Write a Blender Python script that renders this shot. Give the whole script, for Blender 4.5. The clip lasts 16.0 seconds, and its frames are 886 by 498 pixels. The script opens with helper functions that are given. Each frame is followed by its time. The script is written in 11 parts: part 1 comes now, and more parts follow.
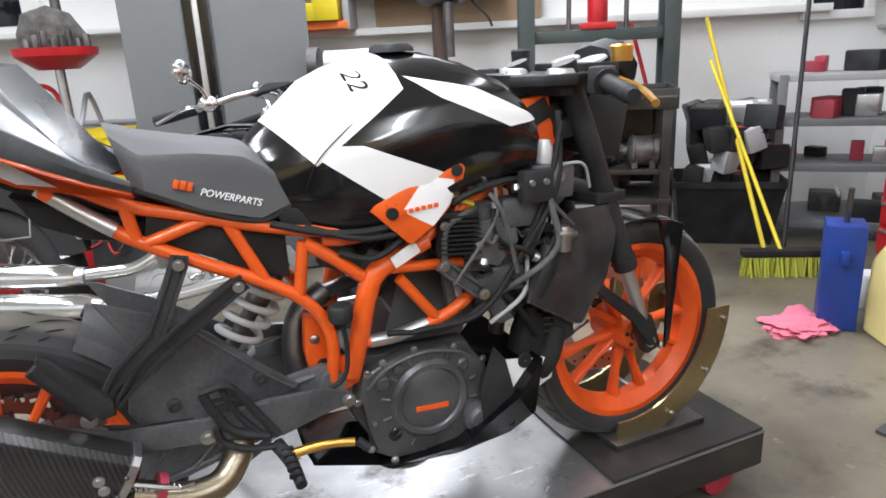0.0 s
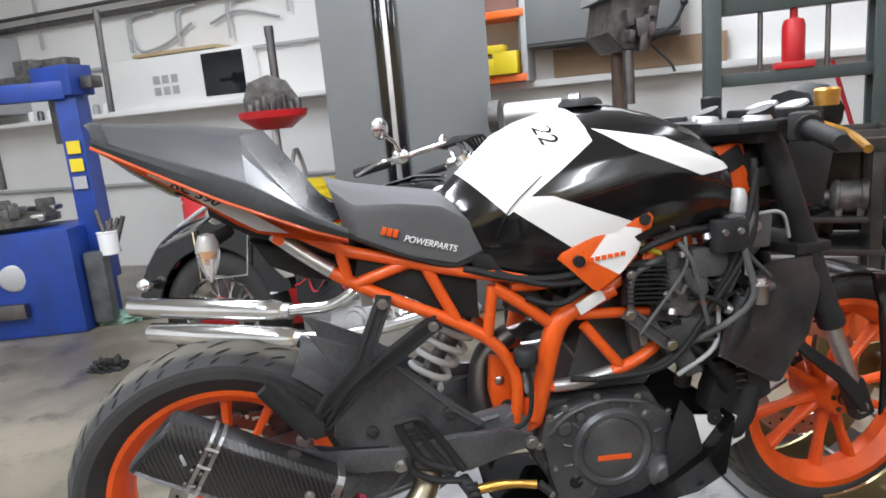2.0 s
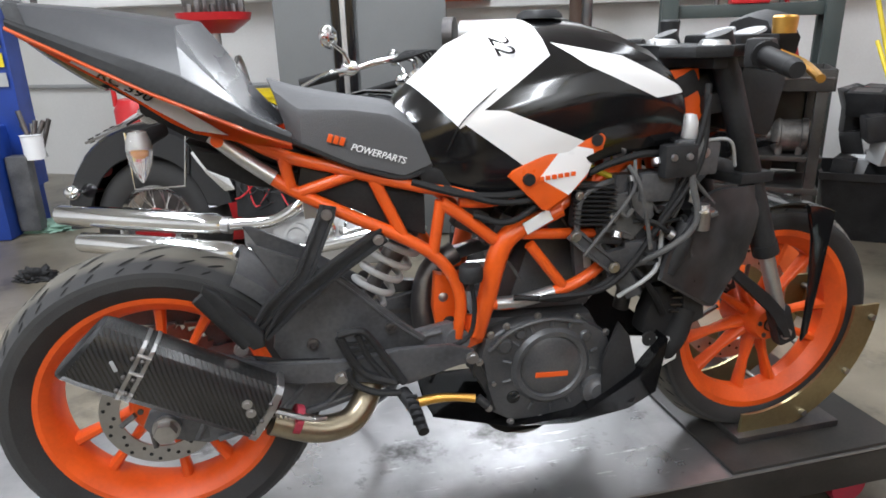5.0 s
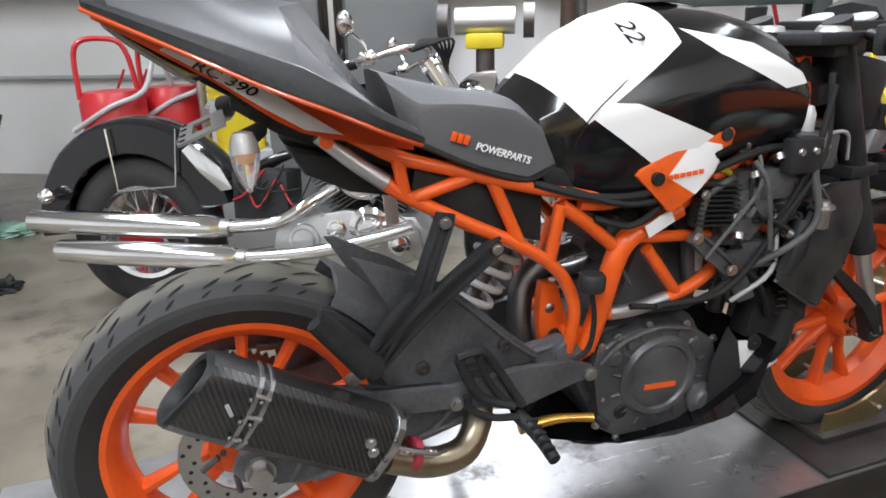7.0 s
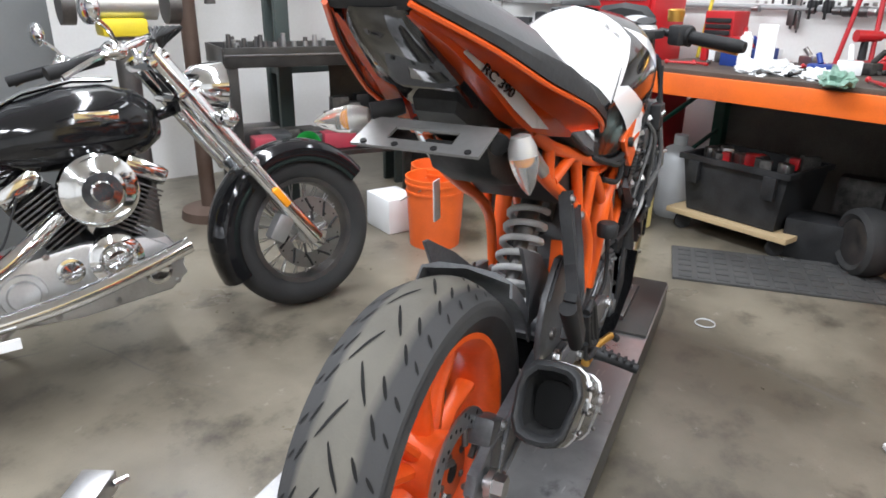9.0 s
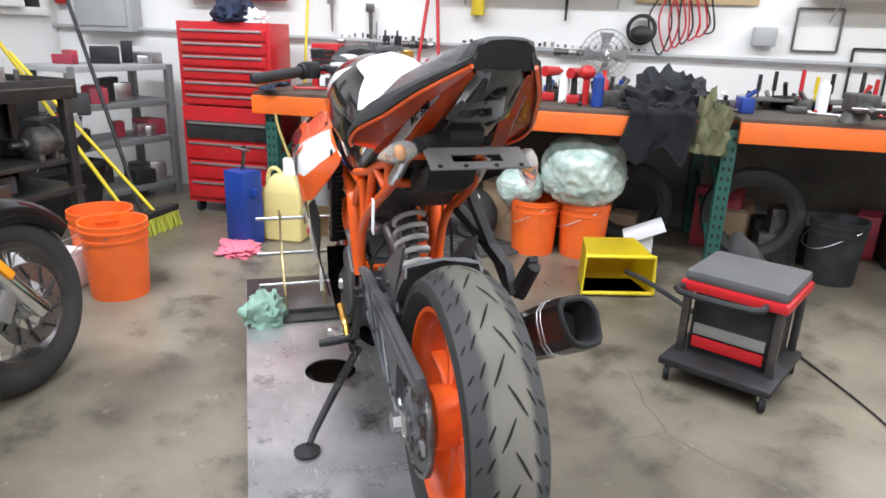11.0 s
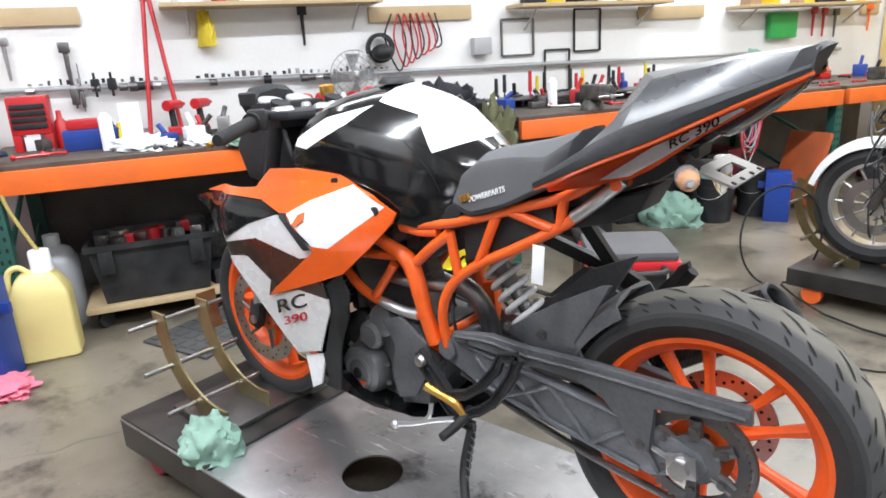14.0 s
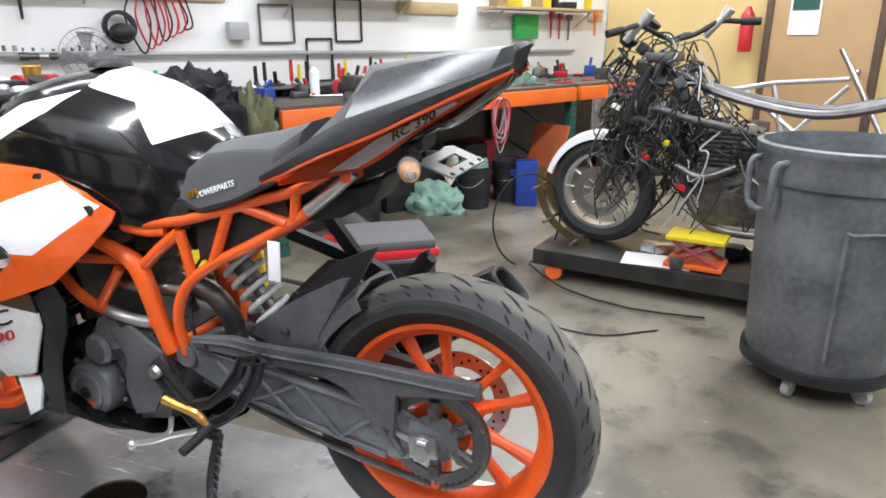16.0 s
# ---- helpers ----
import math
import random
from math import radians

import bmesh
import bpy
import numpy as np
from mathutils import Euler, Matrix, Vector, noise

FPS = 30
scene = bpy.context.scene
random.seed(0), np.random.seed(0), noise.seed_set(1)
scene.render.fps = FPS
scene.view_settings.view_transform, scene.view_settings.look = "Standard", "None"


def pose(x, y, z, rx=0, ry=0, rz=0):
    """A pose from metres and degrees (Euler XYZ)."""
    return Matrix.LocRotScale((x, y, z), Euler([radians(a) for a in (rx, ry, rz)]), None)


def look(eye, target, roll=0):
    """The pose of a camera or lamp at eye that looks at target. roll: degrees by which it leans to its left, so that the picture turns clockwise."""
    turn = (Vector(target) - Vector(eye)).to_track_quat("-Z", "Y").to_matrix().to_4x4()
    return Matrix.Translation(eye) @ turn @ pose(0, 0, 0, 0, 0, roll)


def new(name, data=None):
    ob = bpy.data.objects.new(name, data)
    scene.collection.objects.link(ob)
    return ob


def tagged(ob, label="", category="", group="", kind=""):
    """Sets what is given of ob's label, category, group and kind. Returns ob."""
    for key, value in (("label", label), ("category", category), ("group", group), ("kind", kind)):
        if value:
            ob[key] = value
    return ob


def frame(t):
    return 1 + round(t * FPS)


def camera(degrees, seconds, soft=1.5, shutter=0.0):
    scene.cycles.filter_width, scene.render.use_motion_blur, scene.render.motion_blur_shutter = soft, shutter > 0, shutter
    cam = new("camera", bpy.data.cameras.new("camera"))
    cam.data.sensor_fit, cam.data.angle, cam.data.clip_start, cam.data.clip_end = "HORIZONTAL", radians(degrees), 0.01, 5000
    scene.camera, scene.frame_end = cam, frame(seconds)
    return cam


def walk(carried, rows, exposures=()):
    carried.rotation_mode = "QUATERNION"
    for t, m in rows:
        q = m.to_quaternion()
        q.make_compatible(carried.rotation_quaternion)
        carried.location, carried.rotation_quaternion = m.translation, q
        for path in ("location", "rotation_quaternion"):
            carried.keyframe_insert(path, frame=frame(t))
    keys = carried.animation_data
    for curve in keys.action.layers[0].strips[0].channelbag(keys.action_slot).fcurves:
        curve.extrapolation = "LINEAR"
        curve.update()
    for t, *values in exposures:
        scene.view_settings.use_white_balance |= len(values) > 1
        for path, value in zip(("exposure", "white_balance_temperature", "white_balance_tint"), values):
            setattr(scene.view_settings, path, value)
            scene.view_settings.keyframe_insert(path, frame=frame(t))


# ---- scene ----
cam = camera(67.78, 16.0, soft=1.7)
EXPOSURES = [(0.0, 0.09), (1.5, 0.03), (3.5, -0.03), (7.0, -0.1), (8.5, 0.02), (10.0, 0.27), (12.5, 0.24), (14.0, 0.29), (15.0, 0.18), (16.0, 0.13)]
# seconds, place, then yaw, pitch and lean in degrees
PATH = [
    (0, 0.322, -1.31, 1.225, -23.51, -16.54, -2.95),
    (0.5, 0.315, -1.328, 1.237, -19.3, -12.57, -5.15),
    (1, 0.298, -1.343, 1.237, -14.74, -11.23, -6.34),
    (1.5, 0.288, -1.349, 1.242, -11.53, -11.18, -5.91),
    (2, 0.275, -1.348, 1.241, -8.78, -11.54, -5.17),
    (2.5, 0.267, -1.346, 1.237, -6.77, -12.33, -4.95),
    (3, 0.266, -1.343, 1.225, -6.42, -14.89, -3.3),
    (3.5, 0.273, -1.337, 1.212, -7.81, -17.2, -2.59),
    (3.7, 0.28, -1.337, 1.21, -9.1, -17.47, -2.37),
    (5.8, 0.253, -1.319, 1.216, -13.56, -18.8, -1.55),
    (6, 0.215, -1.326, 1.221, -11.79, -19.06, -1.51),
    (6.5, 0.131, -1.275, 1.215, -10.77, -17.96, -1.11),
    (7, 0.002, -1.106, 1.211, -18.73, -19.17, -1.47),
    (7.5, -0.175, -0.961, 1.215, -24.11, -20.11, 2.33),
    (8, -0.49, -0.826, 1.233, -36.28, -16.25, 3.74),
    (8.5, -0.687, -0.658, 1.236, -50.72, -16.13, 3.42),
    (9, -0.827, -0.422, 1.242, -64.7, -20.77, 0.85),
    (9.5, -0.941, -0.256, 1.239, -74.88, -17.94, 3.2),
    (10, -1.176, -0.04, 1.265, -88.53, -17.51, 2.37),
    (10.2, -1.211, 0.029, 1.27, -92.04, -17.68, 3.13),
    (11.25, -1.17, 0.54, 1.285, -111, -18.6, 1.6),
    (12.3, -0.91, 0.917, 1.265, -127.18, -19.22, -0.09),
    (12.5, -0.799, 0.959, 1.245, -130.85, -18.56, -2.04),
    (13, -0.594, 1.034, 1.245, -130.5, -19.21, 0.81),
    (13.5, -0.451, 1.169, 1.256, -135.25, -18.39, -0.92),
    (14, -0.368, 1.26, 1.295, -140.3, -16.41, -3.15),
    (14.5, -0.39, 1.232, 1.299, -145.88, -14.7, -2.35),
    (15, -0.428, 1.21, 1.293, -151.9, -15.57, -0.74),
    (15.5, -0.442, 1.192, 1.292, -157.19, -16.93, -0.49),
    (16, -0.438, 1.188, 1.291, -159.66, -17.79, -0.26),
]


def aimed(x, y, z, yaw, pitch, lean):
    a, b = radians(yaw), radians(pitch)
    ahead = Vector((-math.sin(a) * math.cos(b), math.cos(a) * math.cos(b), math.sin(b)))
    return look((x, y, z), Vector((x, y, z)) + ahead, lean)


walk(cam, [(t, aimed(*p)) for t, *p in PATH], exposures=EXPOSURES)


# ---- light ----
world = bpy.data.worlds.new("workshop_air")
world.use_nodes = True
world.node_tree.nodes["Background"].inputs[0].default_value = (0.9, 0.95, 1.0, 1)
world.node_tree.nodes["Background"].inputs[1].default_value = 0.11
scene.world = world

UX, UY = -0.478, -0.878      # along the bench wall
NX, NY = 0.878, -0.478       # from the bench to its wall


def bench_at(s, d, z=0.0):
    """A place s metres along the bench from its end and d metres behind its front edge."""
    return Vector((3.10 + UX * s + NX * d, 0.33 + UY * s + NY * d, z))


BENCH_YAW = math.degrees(math.atan2(UY, UX))


def tube_lamp(x, y, yaw, watts):
    data = bpy.data.lights.new("fluorescent_tube", "AREA")
    data.shape, data.size, data.size_y, data.energy = "RECTANGLE", 2.4, 0.25, watts
    data.color = (0.938, 0.985, 1.06)
    ob = new("fluorescent_tube", data)
    ob.matrix_world = pose(x, y, 3.62, 0, 0, yaw)
    return ob


for lx, ly, watts in ((-2.2, 1.9, 98), (0.9, 0.9, 100), (3.0, -0.2, 30), (-0.6, -1.6, 72), (-1.4, -3.4, 78), (0.9, -4.9, 96), (1.9, 2.9, 118), (-3.4, -0.8, 120)):
    tube_lamp(lx, ly, BENCH_YAW, watts)

# ---- materials ----


def material(name, rough=0.5, metal=0.0):
    m = bpy.data.materials.new(name)
    m.use_nodes = True
    b = m.node_tree.nodes["Principled BSDF"]
    b.inputs["Roughness"].default_value, b.inputs["Metallic"].default_value = rough, metal
    return m, m.node_tree, b


def rgb(c):
    return (*c, 1.0)


def surface(name, base, worn=None, rough=0.5, metal=0.0, scale=8.0, amount=0.5, bump=0.0, bump_scale=120.0, coat=0.0, rough_var=0.12, sheen=0.5):
    """Paint, rubber, metal or stone with a broad and a fine variation."""
    m, nt, b = material(name, rough, metal)
    n, link = nt.nodes, nt.links.new
    tc = n.new("ShaderNodeTexCoord")
    big, fine = n.new("ShaderNodeTexNoise"), n.new("ShaderNodeTexNoise")
    big.inputs["Scale"].default_value, big.inputs["Detail"].default_value = scale, 6
    fine.inputs["Scale"].default_value, fine.inputs["Detail"].default_value = bump_scale, 3
    link(tc.outputs["Object"], big.inputs["Vector"])
    link(tc.outputs["Object"], fine.inputs["Vector"])
    add = n.new("ShaderNodeMath")
    add.operation = "MULTIPLY_ADD"
    link(fine.outputs["Fac"], add.inputs[0])
    add.inputs[1].default_value = 0.35
    link(big.outputs["Fac"], add.inputs[2])
    ramp = n.new("ShaderNodeMapRange")
    ramp.inputs["From Min"].default_value, ramp.inputs["From Max"].default_value = 0.5, 0.95
    ramp.inputs["To Max"].default_value = amount
    link(add.outputs[0], ramp.inputs["Value"])
    mix = n.new("ShaderNodeMix")
    mix.data_type = "RGBA"
    mix.inputs["A"].default_value = rgb(base)
    mix.inputs["B"].default_value = rgb(worn if worn else tuple(v * 0.6 for v in base))
    link(ramp.outputs["Result"], mix.inputs["Factor"])
    link(mix.outputs["Result"], b.inputs["Base Color"])
    rr = n.new("ShaderNodeMapRange")
    rr.inputs["To Min"].default_value, rr.inputs["To Max"].default_value = max(rough - rough_var, 0.02), min(rough + rough_var, 1)
    link(big.outputs["Fac"], rr.inputs["Value"])
    link(rr.outputs["Result"], b.inputs["Roughness"])
    if bump:
        bp = n.new("ShaderNodeBump")
        bp.inputs["Strength"].default_value, bp.inputs["Distance"].default_value = bump, 0.002
        link(fine.outputs["Fac"], bp.inputs["Height"])
        link(bp.outputs["Normal"], b.inputs["Normal"])
    b.inputs["Specular IOR Level"].default_value = sheen
    if coat:
        b.inputs["Coat Weight"].default_value, b.inputs["Coat Roughness"].default_value = coat, 0.06
    return m


ORANGE_PAINT = surface("orange_gloss_paint", (0.86, 0.115, 0.012), (0.62, 0.075, 0.01), 0.32, scale=5, amount=0.45, coat=0.4)
ORANGE_FRAME = surface("orange_frame_paint", (0.86, 0.12, 0.012), (0.55, 0.07, 0.01), 0.36, scale=9, amount=0.5, bump=0.1, coat=0.25)
RIM_ORANGE = surface("orange_rim_paint", (0.84, 0.11, 0.012), (0.5, 0.065, 0.012), 0.42, scale=11, amount=0.6)
BLACK_GLOSS = surface("black_gloss_paint", (0.008, 0.008, 0.009), (0.014, 0.014, 0.015), 0.09, scale=4, rough_var=0.04)
BLACK_PLASTIC = surface("black_moulded_plastic", (0.013, 0.0135, 0.0145), (0.048, 0.049, 0.052), 0.5, scale=9, amount=0.6, bump=0.25, sheen=0.3)
DUSTY_PLASTIC = surface("dusty_dark_plastic", (0.042, 0.043, 0.047), (0.15, 0.153, 0.16), 0.4, scale=7, amount=0.7, bump=0.3)
GREY_TAIL = surface("dark_grey_seat_cover", (0.05, 0.0515, 0.056), (0.085, 0.087, 0.093), 0.3, scale=4, amount=0.5, bump=0.1)
SEAT_GREY = surface("grey_seat_vinyl", (0.075, 0.076, 0.08), (0.12, 0.12, 0.125), 0.72, scale=6, amount=0.5, bump=0.6, bump_scale=420)
WHITE_PAINT = surface("white_gloss_plastic", (0.82, 0.83, 0.84), (0.68, 0.68, 0.68), 0.3, scale=5, amount=0.35, coat=0.3)
ENGINE_GREY = surface("grey_engine_casting", (0.068, 0.071, 0.077), (0.17, 0.173, 0.18), 0.34, 0.35, scale=10, amount=0.7, bump=0.35, bump_scale=200)
SWING_GREY = surface("dark_grey_swingarm_paint", (0.085, 0.089, 0.098), (0.25, 0.255, 0.27), 0.34, 0.25, scale=9, amount=0.6, bump=0.2)
TYRE = surface("tyre_rubber", (0.016, 0.016, 0.017), (0.05, 0.049, 0.047), 0.78, scale=6, amount=0.7, bump=0.3, bump_scale=300)


def tread():
    """Tyre tread: a dusty worn band round the crown, darker rubber on the shoulders."""
    m, nt, b = material("worn_tyre_tread", 0.82)
    n, link = nt.nodes, nt.links.new
    tc, sep = n.new("ShaderNodeTexCoord"), n.new("ShaderNodeSeparateXYZ")
    link(tc.outputs["Object"], sep.inputs[0])
    ns, fine = n.new("ShaderNodeTexNoise"), n.new("ShaderNodeTexNoise")
    ns.inputs["Scale"].default_value, ns.inputs["Detail"].default_value = 9, 6
    fine.inputs["Scale"].default_value, fine.inputs["Detail"].default_value = 240, 3
    for t in (ns, fine):
        link(tc.outputs["Object"], t.inputs["Vector"])
    ab, ad, mr = n.new("ShaderNodeMath"), n.new("ShaderNodeMath"), n.new("ShaderNodeMapRange")
    ab.operation, ad.operation = "ABSOLUTE", "MULTIPLY_ADD"
    link(sep.outputs[1], ab.inputs[0])
    link(ns.outputs["Fac"], ad.inputs[0])
    ad.inputs[1].default_value = 0.02
    link(ab.outputs[0], ad.inputs[2])
    mr.inputs["From Min"].default_value, mr.inputs["From Max"].default_value = 0.042, 0.056
    link(ad.outputs[0], mr.inputs["Value"])
    worn, mix = n.new("ShaderNodeMix"), n.new("ShaderNodeMix")
    worn.data_type = mix.data_type = "RGBA"
    worn.inputs["A"].default_value, worn.inputs["B"].default_value = rgb((0.17, 0.158, 0.132)), rgb((0.085, 0.08, 0.07))
    link(ns.outputs["Fac"], worn.inputs["Factor"])
    link(worn.outputs["Result"], mix.inputs["A"])
    mix.inputs["B"].default_value = rgb((0.042, 0.042, 0.043))
    link(mr.outputs["Result"], mix.inputs["Factor"])
    link(mix.outputs["Result"], b.inputs["Base Color"])
    bp = n.new("ShaderNodeBump")
    bp.inputs["Strength"].default_value, bp.inputs["Distance"].default_value = 0.3, 0.001
    link(fine.outputs["Fac"], bp.inputs["Height"])
    link(bp.outputs["Normal"], b.inputs["Normal"])
    return m


TREAD = tread()
STEEL = surface("bare_steel", (0.55, 0.55, 0.56), (0.3, 0.29, 0.28), 0.34, 1.0, scale=14, amount=0.6)
DARK_STEEL = surface("dark_steel", (0.12, 0.12, 0.125), (0.25, 0.22, 0.2), 0.42, 0.9, scale=14, amount=0.6)
CHROME = surface("chrome_plating", (0.86, 0.87, 0.88), (0.6, 0.6, 0.6), 0.1, 1.0, scale=6, amount=0.35, rough_var=0.05)
ALUMINIUM = surface("silver_aluminium", (0.62, 0.63, 0.64), (0.4, 0.4, 0.4), 0.38, 0.9, scale=9, amount=0.6)
TITANIUM = surface("heat_tinted_pipe", (0.48, 0.42, 0.31), (0.32, 0.25, 0.17), 0.34, 1.0, scale=9, amount=0.8)
GOLD = surface("gold_anodised", (0.75, 0.42, 0.1), (0.5, 0.26, 0.06), 0.3, 0.9, scale=12)
SPRING_WHITE = surface("pale_spring_enamel", (0.62, 0.62, 0.62), (0.4, 0.4, 0.4), 0.4, scale=12)
# Near black that puts the shade of holes, cuts and gaps into colour.
HOLLOW_BLACK = surface("hollow_black", (0.004, 0.004, 0.004), (0.009, 0.009, 0.009), 0.95, scale=12)
RUBBER = surface("black_rubber", (0.012, 0.012, 0.013), (0.035, 0.035, 0.035), 0.7, scale=12, sheen=0.3)
RED_PLASTIC = surface("red_plastic", (0.5, 0.012, 0.02), (0.3, 0.01, 0.015), 0.4, scale=7)
RED_PAINT = surface("red_tool_paint", (0.52, 0.014, 0.02), (0.28, 0.015, 0.015), 0.38, scale=7, coat=0.2)
BLUE_PAINT = surface("blue_machine_paint", (0.012, 0.05, 0.3), (0.012, 0.03, 0.12), 0.42, scale=6, amount=0.7)
YELLOW_PLASTIC = surface("yellow_plastic", (0.72, 0.56, 0.02), (0.45, 0.34, 0.03), 0.45, scale=6)
CABINET_GREY = surface("grey_cabinet_paint", (0.16, 0.168, 0.17), (0.12, 0.125, 0.126), 0.55, scale=2.5, amount=0.6, bump=0.08)
RACK_ORANGE = surface("orange_rack_paint", (0.85, 0.16, 0.02), (0.5, 0.1, 0.03), 0.42, scale=4, amount=0.6)
RACK_GREEN = surface("green_rack_paint", (0.015, 0.10, 0.075), (0.03, 0.05, 0.045), 0.45, scale=6)
DARK_WOOD = surface("oily_bench_board", (0.05, 0.04, 0.033), (0.11, 0.09, 0.07), 0.6, scale=5, amount=0.8, bump=0.3)
PALE_WOOD = surface("pale_plywood", (0.5, 0.38, 0.22), (0.38, 0.27, 0.15), 0.6, scale=4, bump=0.2)
PALE_GREY = surface("pale_grey_metal", (0.42, 0.43, 0.44), (0.3, 0.3, 0.3), 0.5, 0.1, scale=4)
PAPER = surface("white_paper", (0.82, 0.83, 0.84), (0.7, 0.7, 0.7), 0.8, scale=6, amount=0.3)
RAG_GREEN = surface("pale_green_cloth", (0.2, 0.34, 0.27), (0.32, 0.45, 0.38), 0.95, scale=9, bump=0.6, bump_scale=500)
RAG_PINK = surface("pink_cloth", (0.75, 0.2, 0.28), (0.6, 0.13, 0.2), 0.95, scale=9, bump=0.6, bump_scale=500)
CREAM = surface("yellowed_jug_plastic", (0.72, 0.62, 0.26), (0.6, 0.5, 0.2), 0.45, scale=4, amount=0.5)
BIN_GREY = surface("scuffed_grey_bin_plastic", (0.075, 0.083, 0.092), (0.2, 0.21, 0.22), 0.5, scale=5, amount=0.9, bump=0.4, bump_scale=40)
ORANGE_BUCKET = surface("orange_bucket_plastic", (0.85, 0.14, 0.02), (0.55, 0.1, 0.03), 0.42, scale=6, amount=0.6)
BAG_GREEN = surface("pale_green_rag_bag", (0.66, 0.74, 0.7), (0.28, 0.44, 0.38), 0.28, scale=13, amount=1.0, bump=0.8, bump_scale=38, coat=0.6)
KHAKI = surface("khaki_cloth", (0.12, 0.12, 0.06), (0.07, 0.07, 0.04), 0.9, scale=9)
GREASE = surface("greasy_machine_metal", (0.05, 0.048, 0.046), (0.16, 0.15, 0.14), 0.5, 0.5, scale=22, amount=0.9, bump=0.4)
BROWN_IRON = surface("brown_painted_iron", (0.09, 0.055, 0.04), (0.15, 0.11, 0.09), 0.55, 0.3, scale=9)
GREEN_PLASTIC = surface("green_plastic", (0.03, 0.42, 0.1), (0.02, 0.25, 0.06), 0.45, scale=6)
BROOM_FIBRE = surface("yellow_green_broom_fibre", (0.45, 0.46, 0.05), (0.26, 0.27, 0.05), 0.9, scale=60, bump=0.8, bump_scale=300)
ZINC = surface("yellow_zinc_plate", (0.42, 0.36, 0.2), (0.25, 0.2, 0.1), 0.38, 0.9, scale=7, amount=0.8)
CARDBOARD = surface("brown_board", (0.36, 0.25, 0.16), (0.27, 0.18, 0.11), 0.85, scale=5)


def carbon():
    m, nt, b = material("carbon_fibre", 0.25)
    n, link = nt.nodes, nt.links.new
    tc, w, grime = n.new("ShaderNodeTexCoord"), n.new("ShaderNodeTexWave"), n.new("ShaderNodeTexNoise")
    mp = n.new("ShaderNodeMapping")
    mp.inputs["Rotation"].default_value = (0.35, 0.2, 0.0)
    link(tc.outputs["Object"], mp.inputs["Vector"])
    link(mp.outputs["Vector"], w.inputs["Vector"])
    w.bands_direction = "X"
    w.inputs["Scale"].default_value, w.inputs["Distortion"].default_value = 42, 0.3
    grime.inputs["Scale"].default_value, grime.inputs["Detail"].default_value = 9, 6
    link(tc.outputs["Object"], grime.inputs["Vector"])
    a, c = n.new("ShaderNodeMix"), n.new("ShaderNodeMix")
    a.data_type = c.data_type = "RGBA"
    link(w.outputs["Fac"], a.inputs["Factor"])
    a.inputs["A"].default_value, a.inputs["B"].default_value = rgb((0.008, 0.008, 0.009)), rgb((0.04, 0.041, 0.043))
    link(grime.outputs["Fac"], c.inputs["Factor"])
    link(a.outputs["Result"], c.inputs["A"])
    c.inputs["B"].default_value = rgb((0.02, 0.0195, 0.018))
    link(c.outputs["Result"], b.inputs["Base Color"])
    b.inputs["Coat Weight"].default_value = 0.25
    b.inputs["Coat Roughness"].default_value = 0.25
    return m


CARBON = carbon()


def glassy(name, tint, rough=0.05, clear=1.0):
    m, nt, b = material(name, rough)
    b.inputs["Base Color"].default_value = rgb(tint)
    b.inputs["Transmission Weight"].default_value = clear
    b.inputs["IOR"].default_value = 1.25
    return m


CLEAR_LENS = glassy("clear_lens_plastic", (0.95, 0.94, 0.92), 0.05, 0.86)
AMBER = surface("amber_plastic", (0.95, 0.36, 0.02), (0.85, 0.25, 0.02), 0.2, scale=20)
SMOKE = surface("smoked_lens", (0.008, 0.008, 0.009), (0.022, 0.021, 0.022), 0.07, scale=9, amount=0.8, coat=0.8, rough_var=0.04)
DARK_GLASS = surface("dark_window_glass", (0.012, 0.014, 0.016), None, 0.08, scale=3, rough_var=0.03)


def regions(nt, base, layers):
    """Mixes flat graphics over base: each layer is a colour, convex corners in x and z, and a side (-1 right, 1 left, 0 both)."""
    n, link = nt.nodes, nt.links.new
    tc, sep = n.new("ShaderNodeTexCoord"), n.new("ShaderNodeSeparateXYZ")
    link(tc.outputs["Object"], sep.inputs[0])

    def op(kind, a, b):
        k = n.new("ShaderNodeMath")
        k.operation = kind
        for i, v in enumerate((a, b)):
            if isinstance(v, (int, float)):
                k.inputs[i].default_value = v
            else:
                link(v, k.inputs[i])
        return k.outputs[0]

    out = base
    for colour, pts, side in layers:
        mask = None
        area = sum(p[0] * q[1] - q[0] * p[1] for p, q in zip(pts, pts[1:] + pts[:1]))
        if area < 0:
            pts = pts[::-1]
        for p, q in zip(pts, pts[1:] + pts[:1]):
            a, b = -(q[1] - p[1]), q[0] - p[0]
            t = op("ADD", op("MULTIPLY", sep.outputs[0], a), op("MULTIPLY", sep.outputs[2], b))
            t = op("GREATER_THAN", t, a * p[0] + b * p[1])
            mask = t if mask is None else op("MULTIPLY", mask, t)
        if side:
            mask = op("MULTIPLY", mask, op("GREATER_THAN", op("MULTIPLY", sep.outputs[1], side), 0.0))
        mix = n.new("ShaderNodeMix")
        mix.data_type = "RGBA"
        link(mask, mix.inputs["Factor"])
        link(out, mix.inputs["A"])
        mix.inputs["B"].default_value = rgb(colour)
        out = mix.outputs["Result"]
    return out


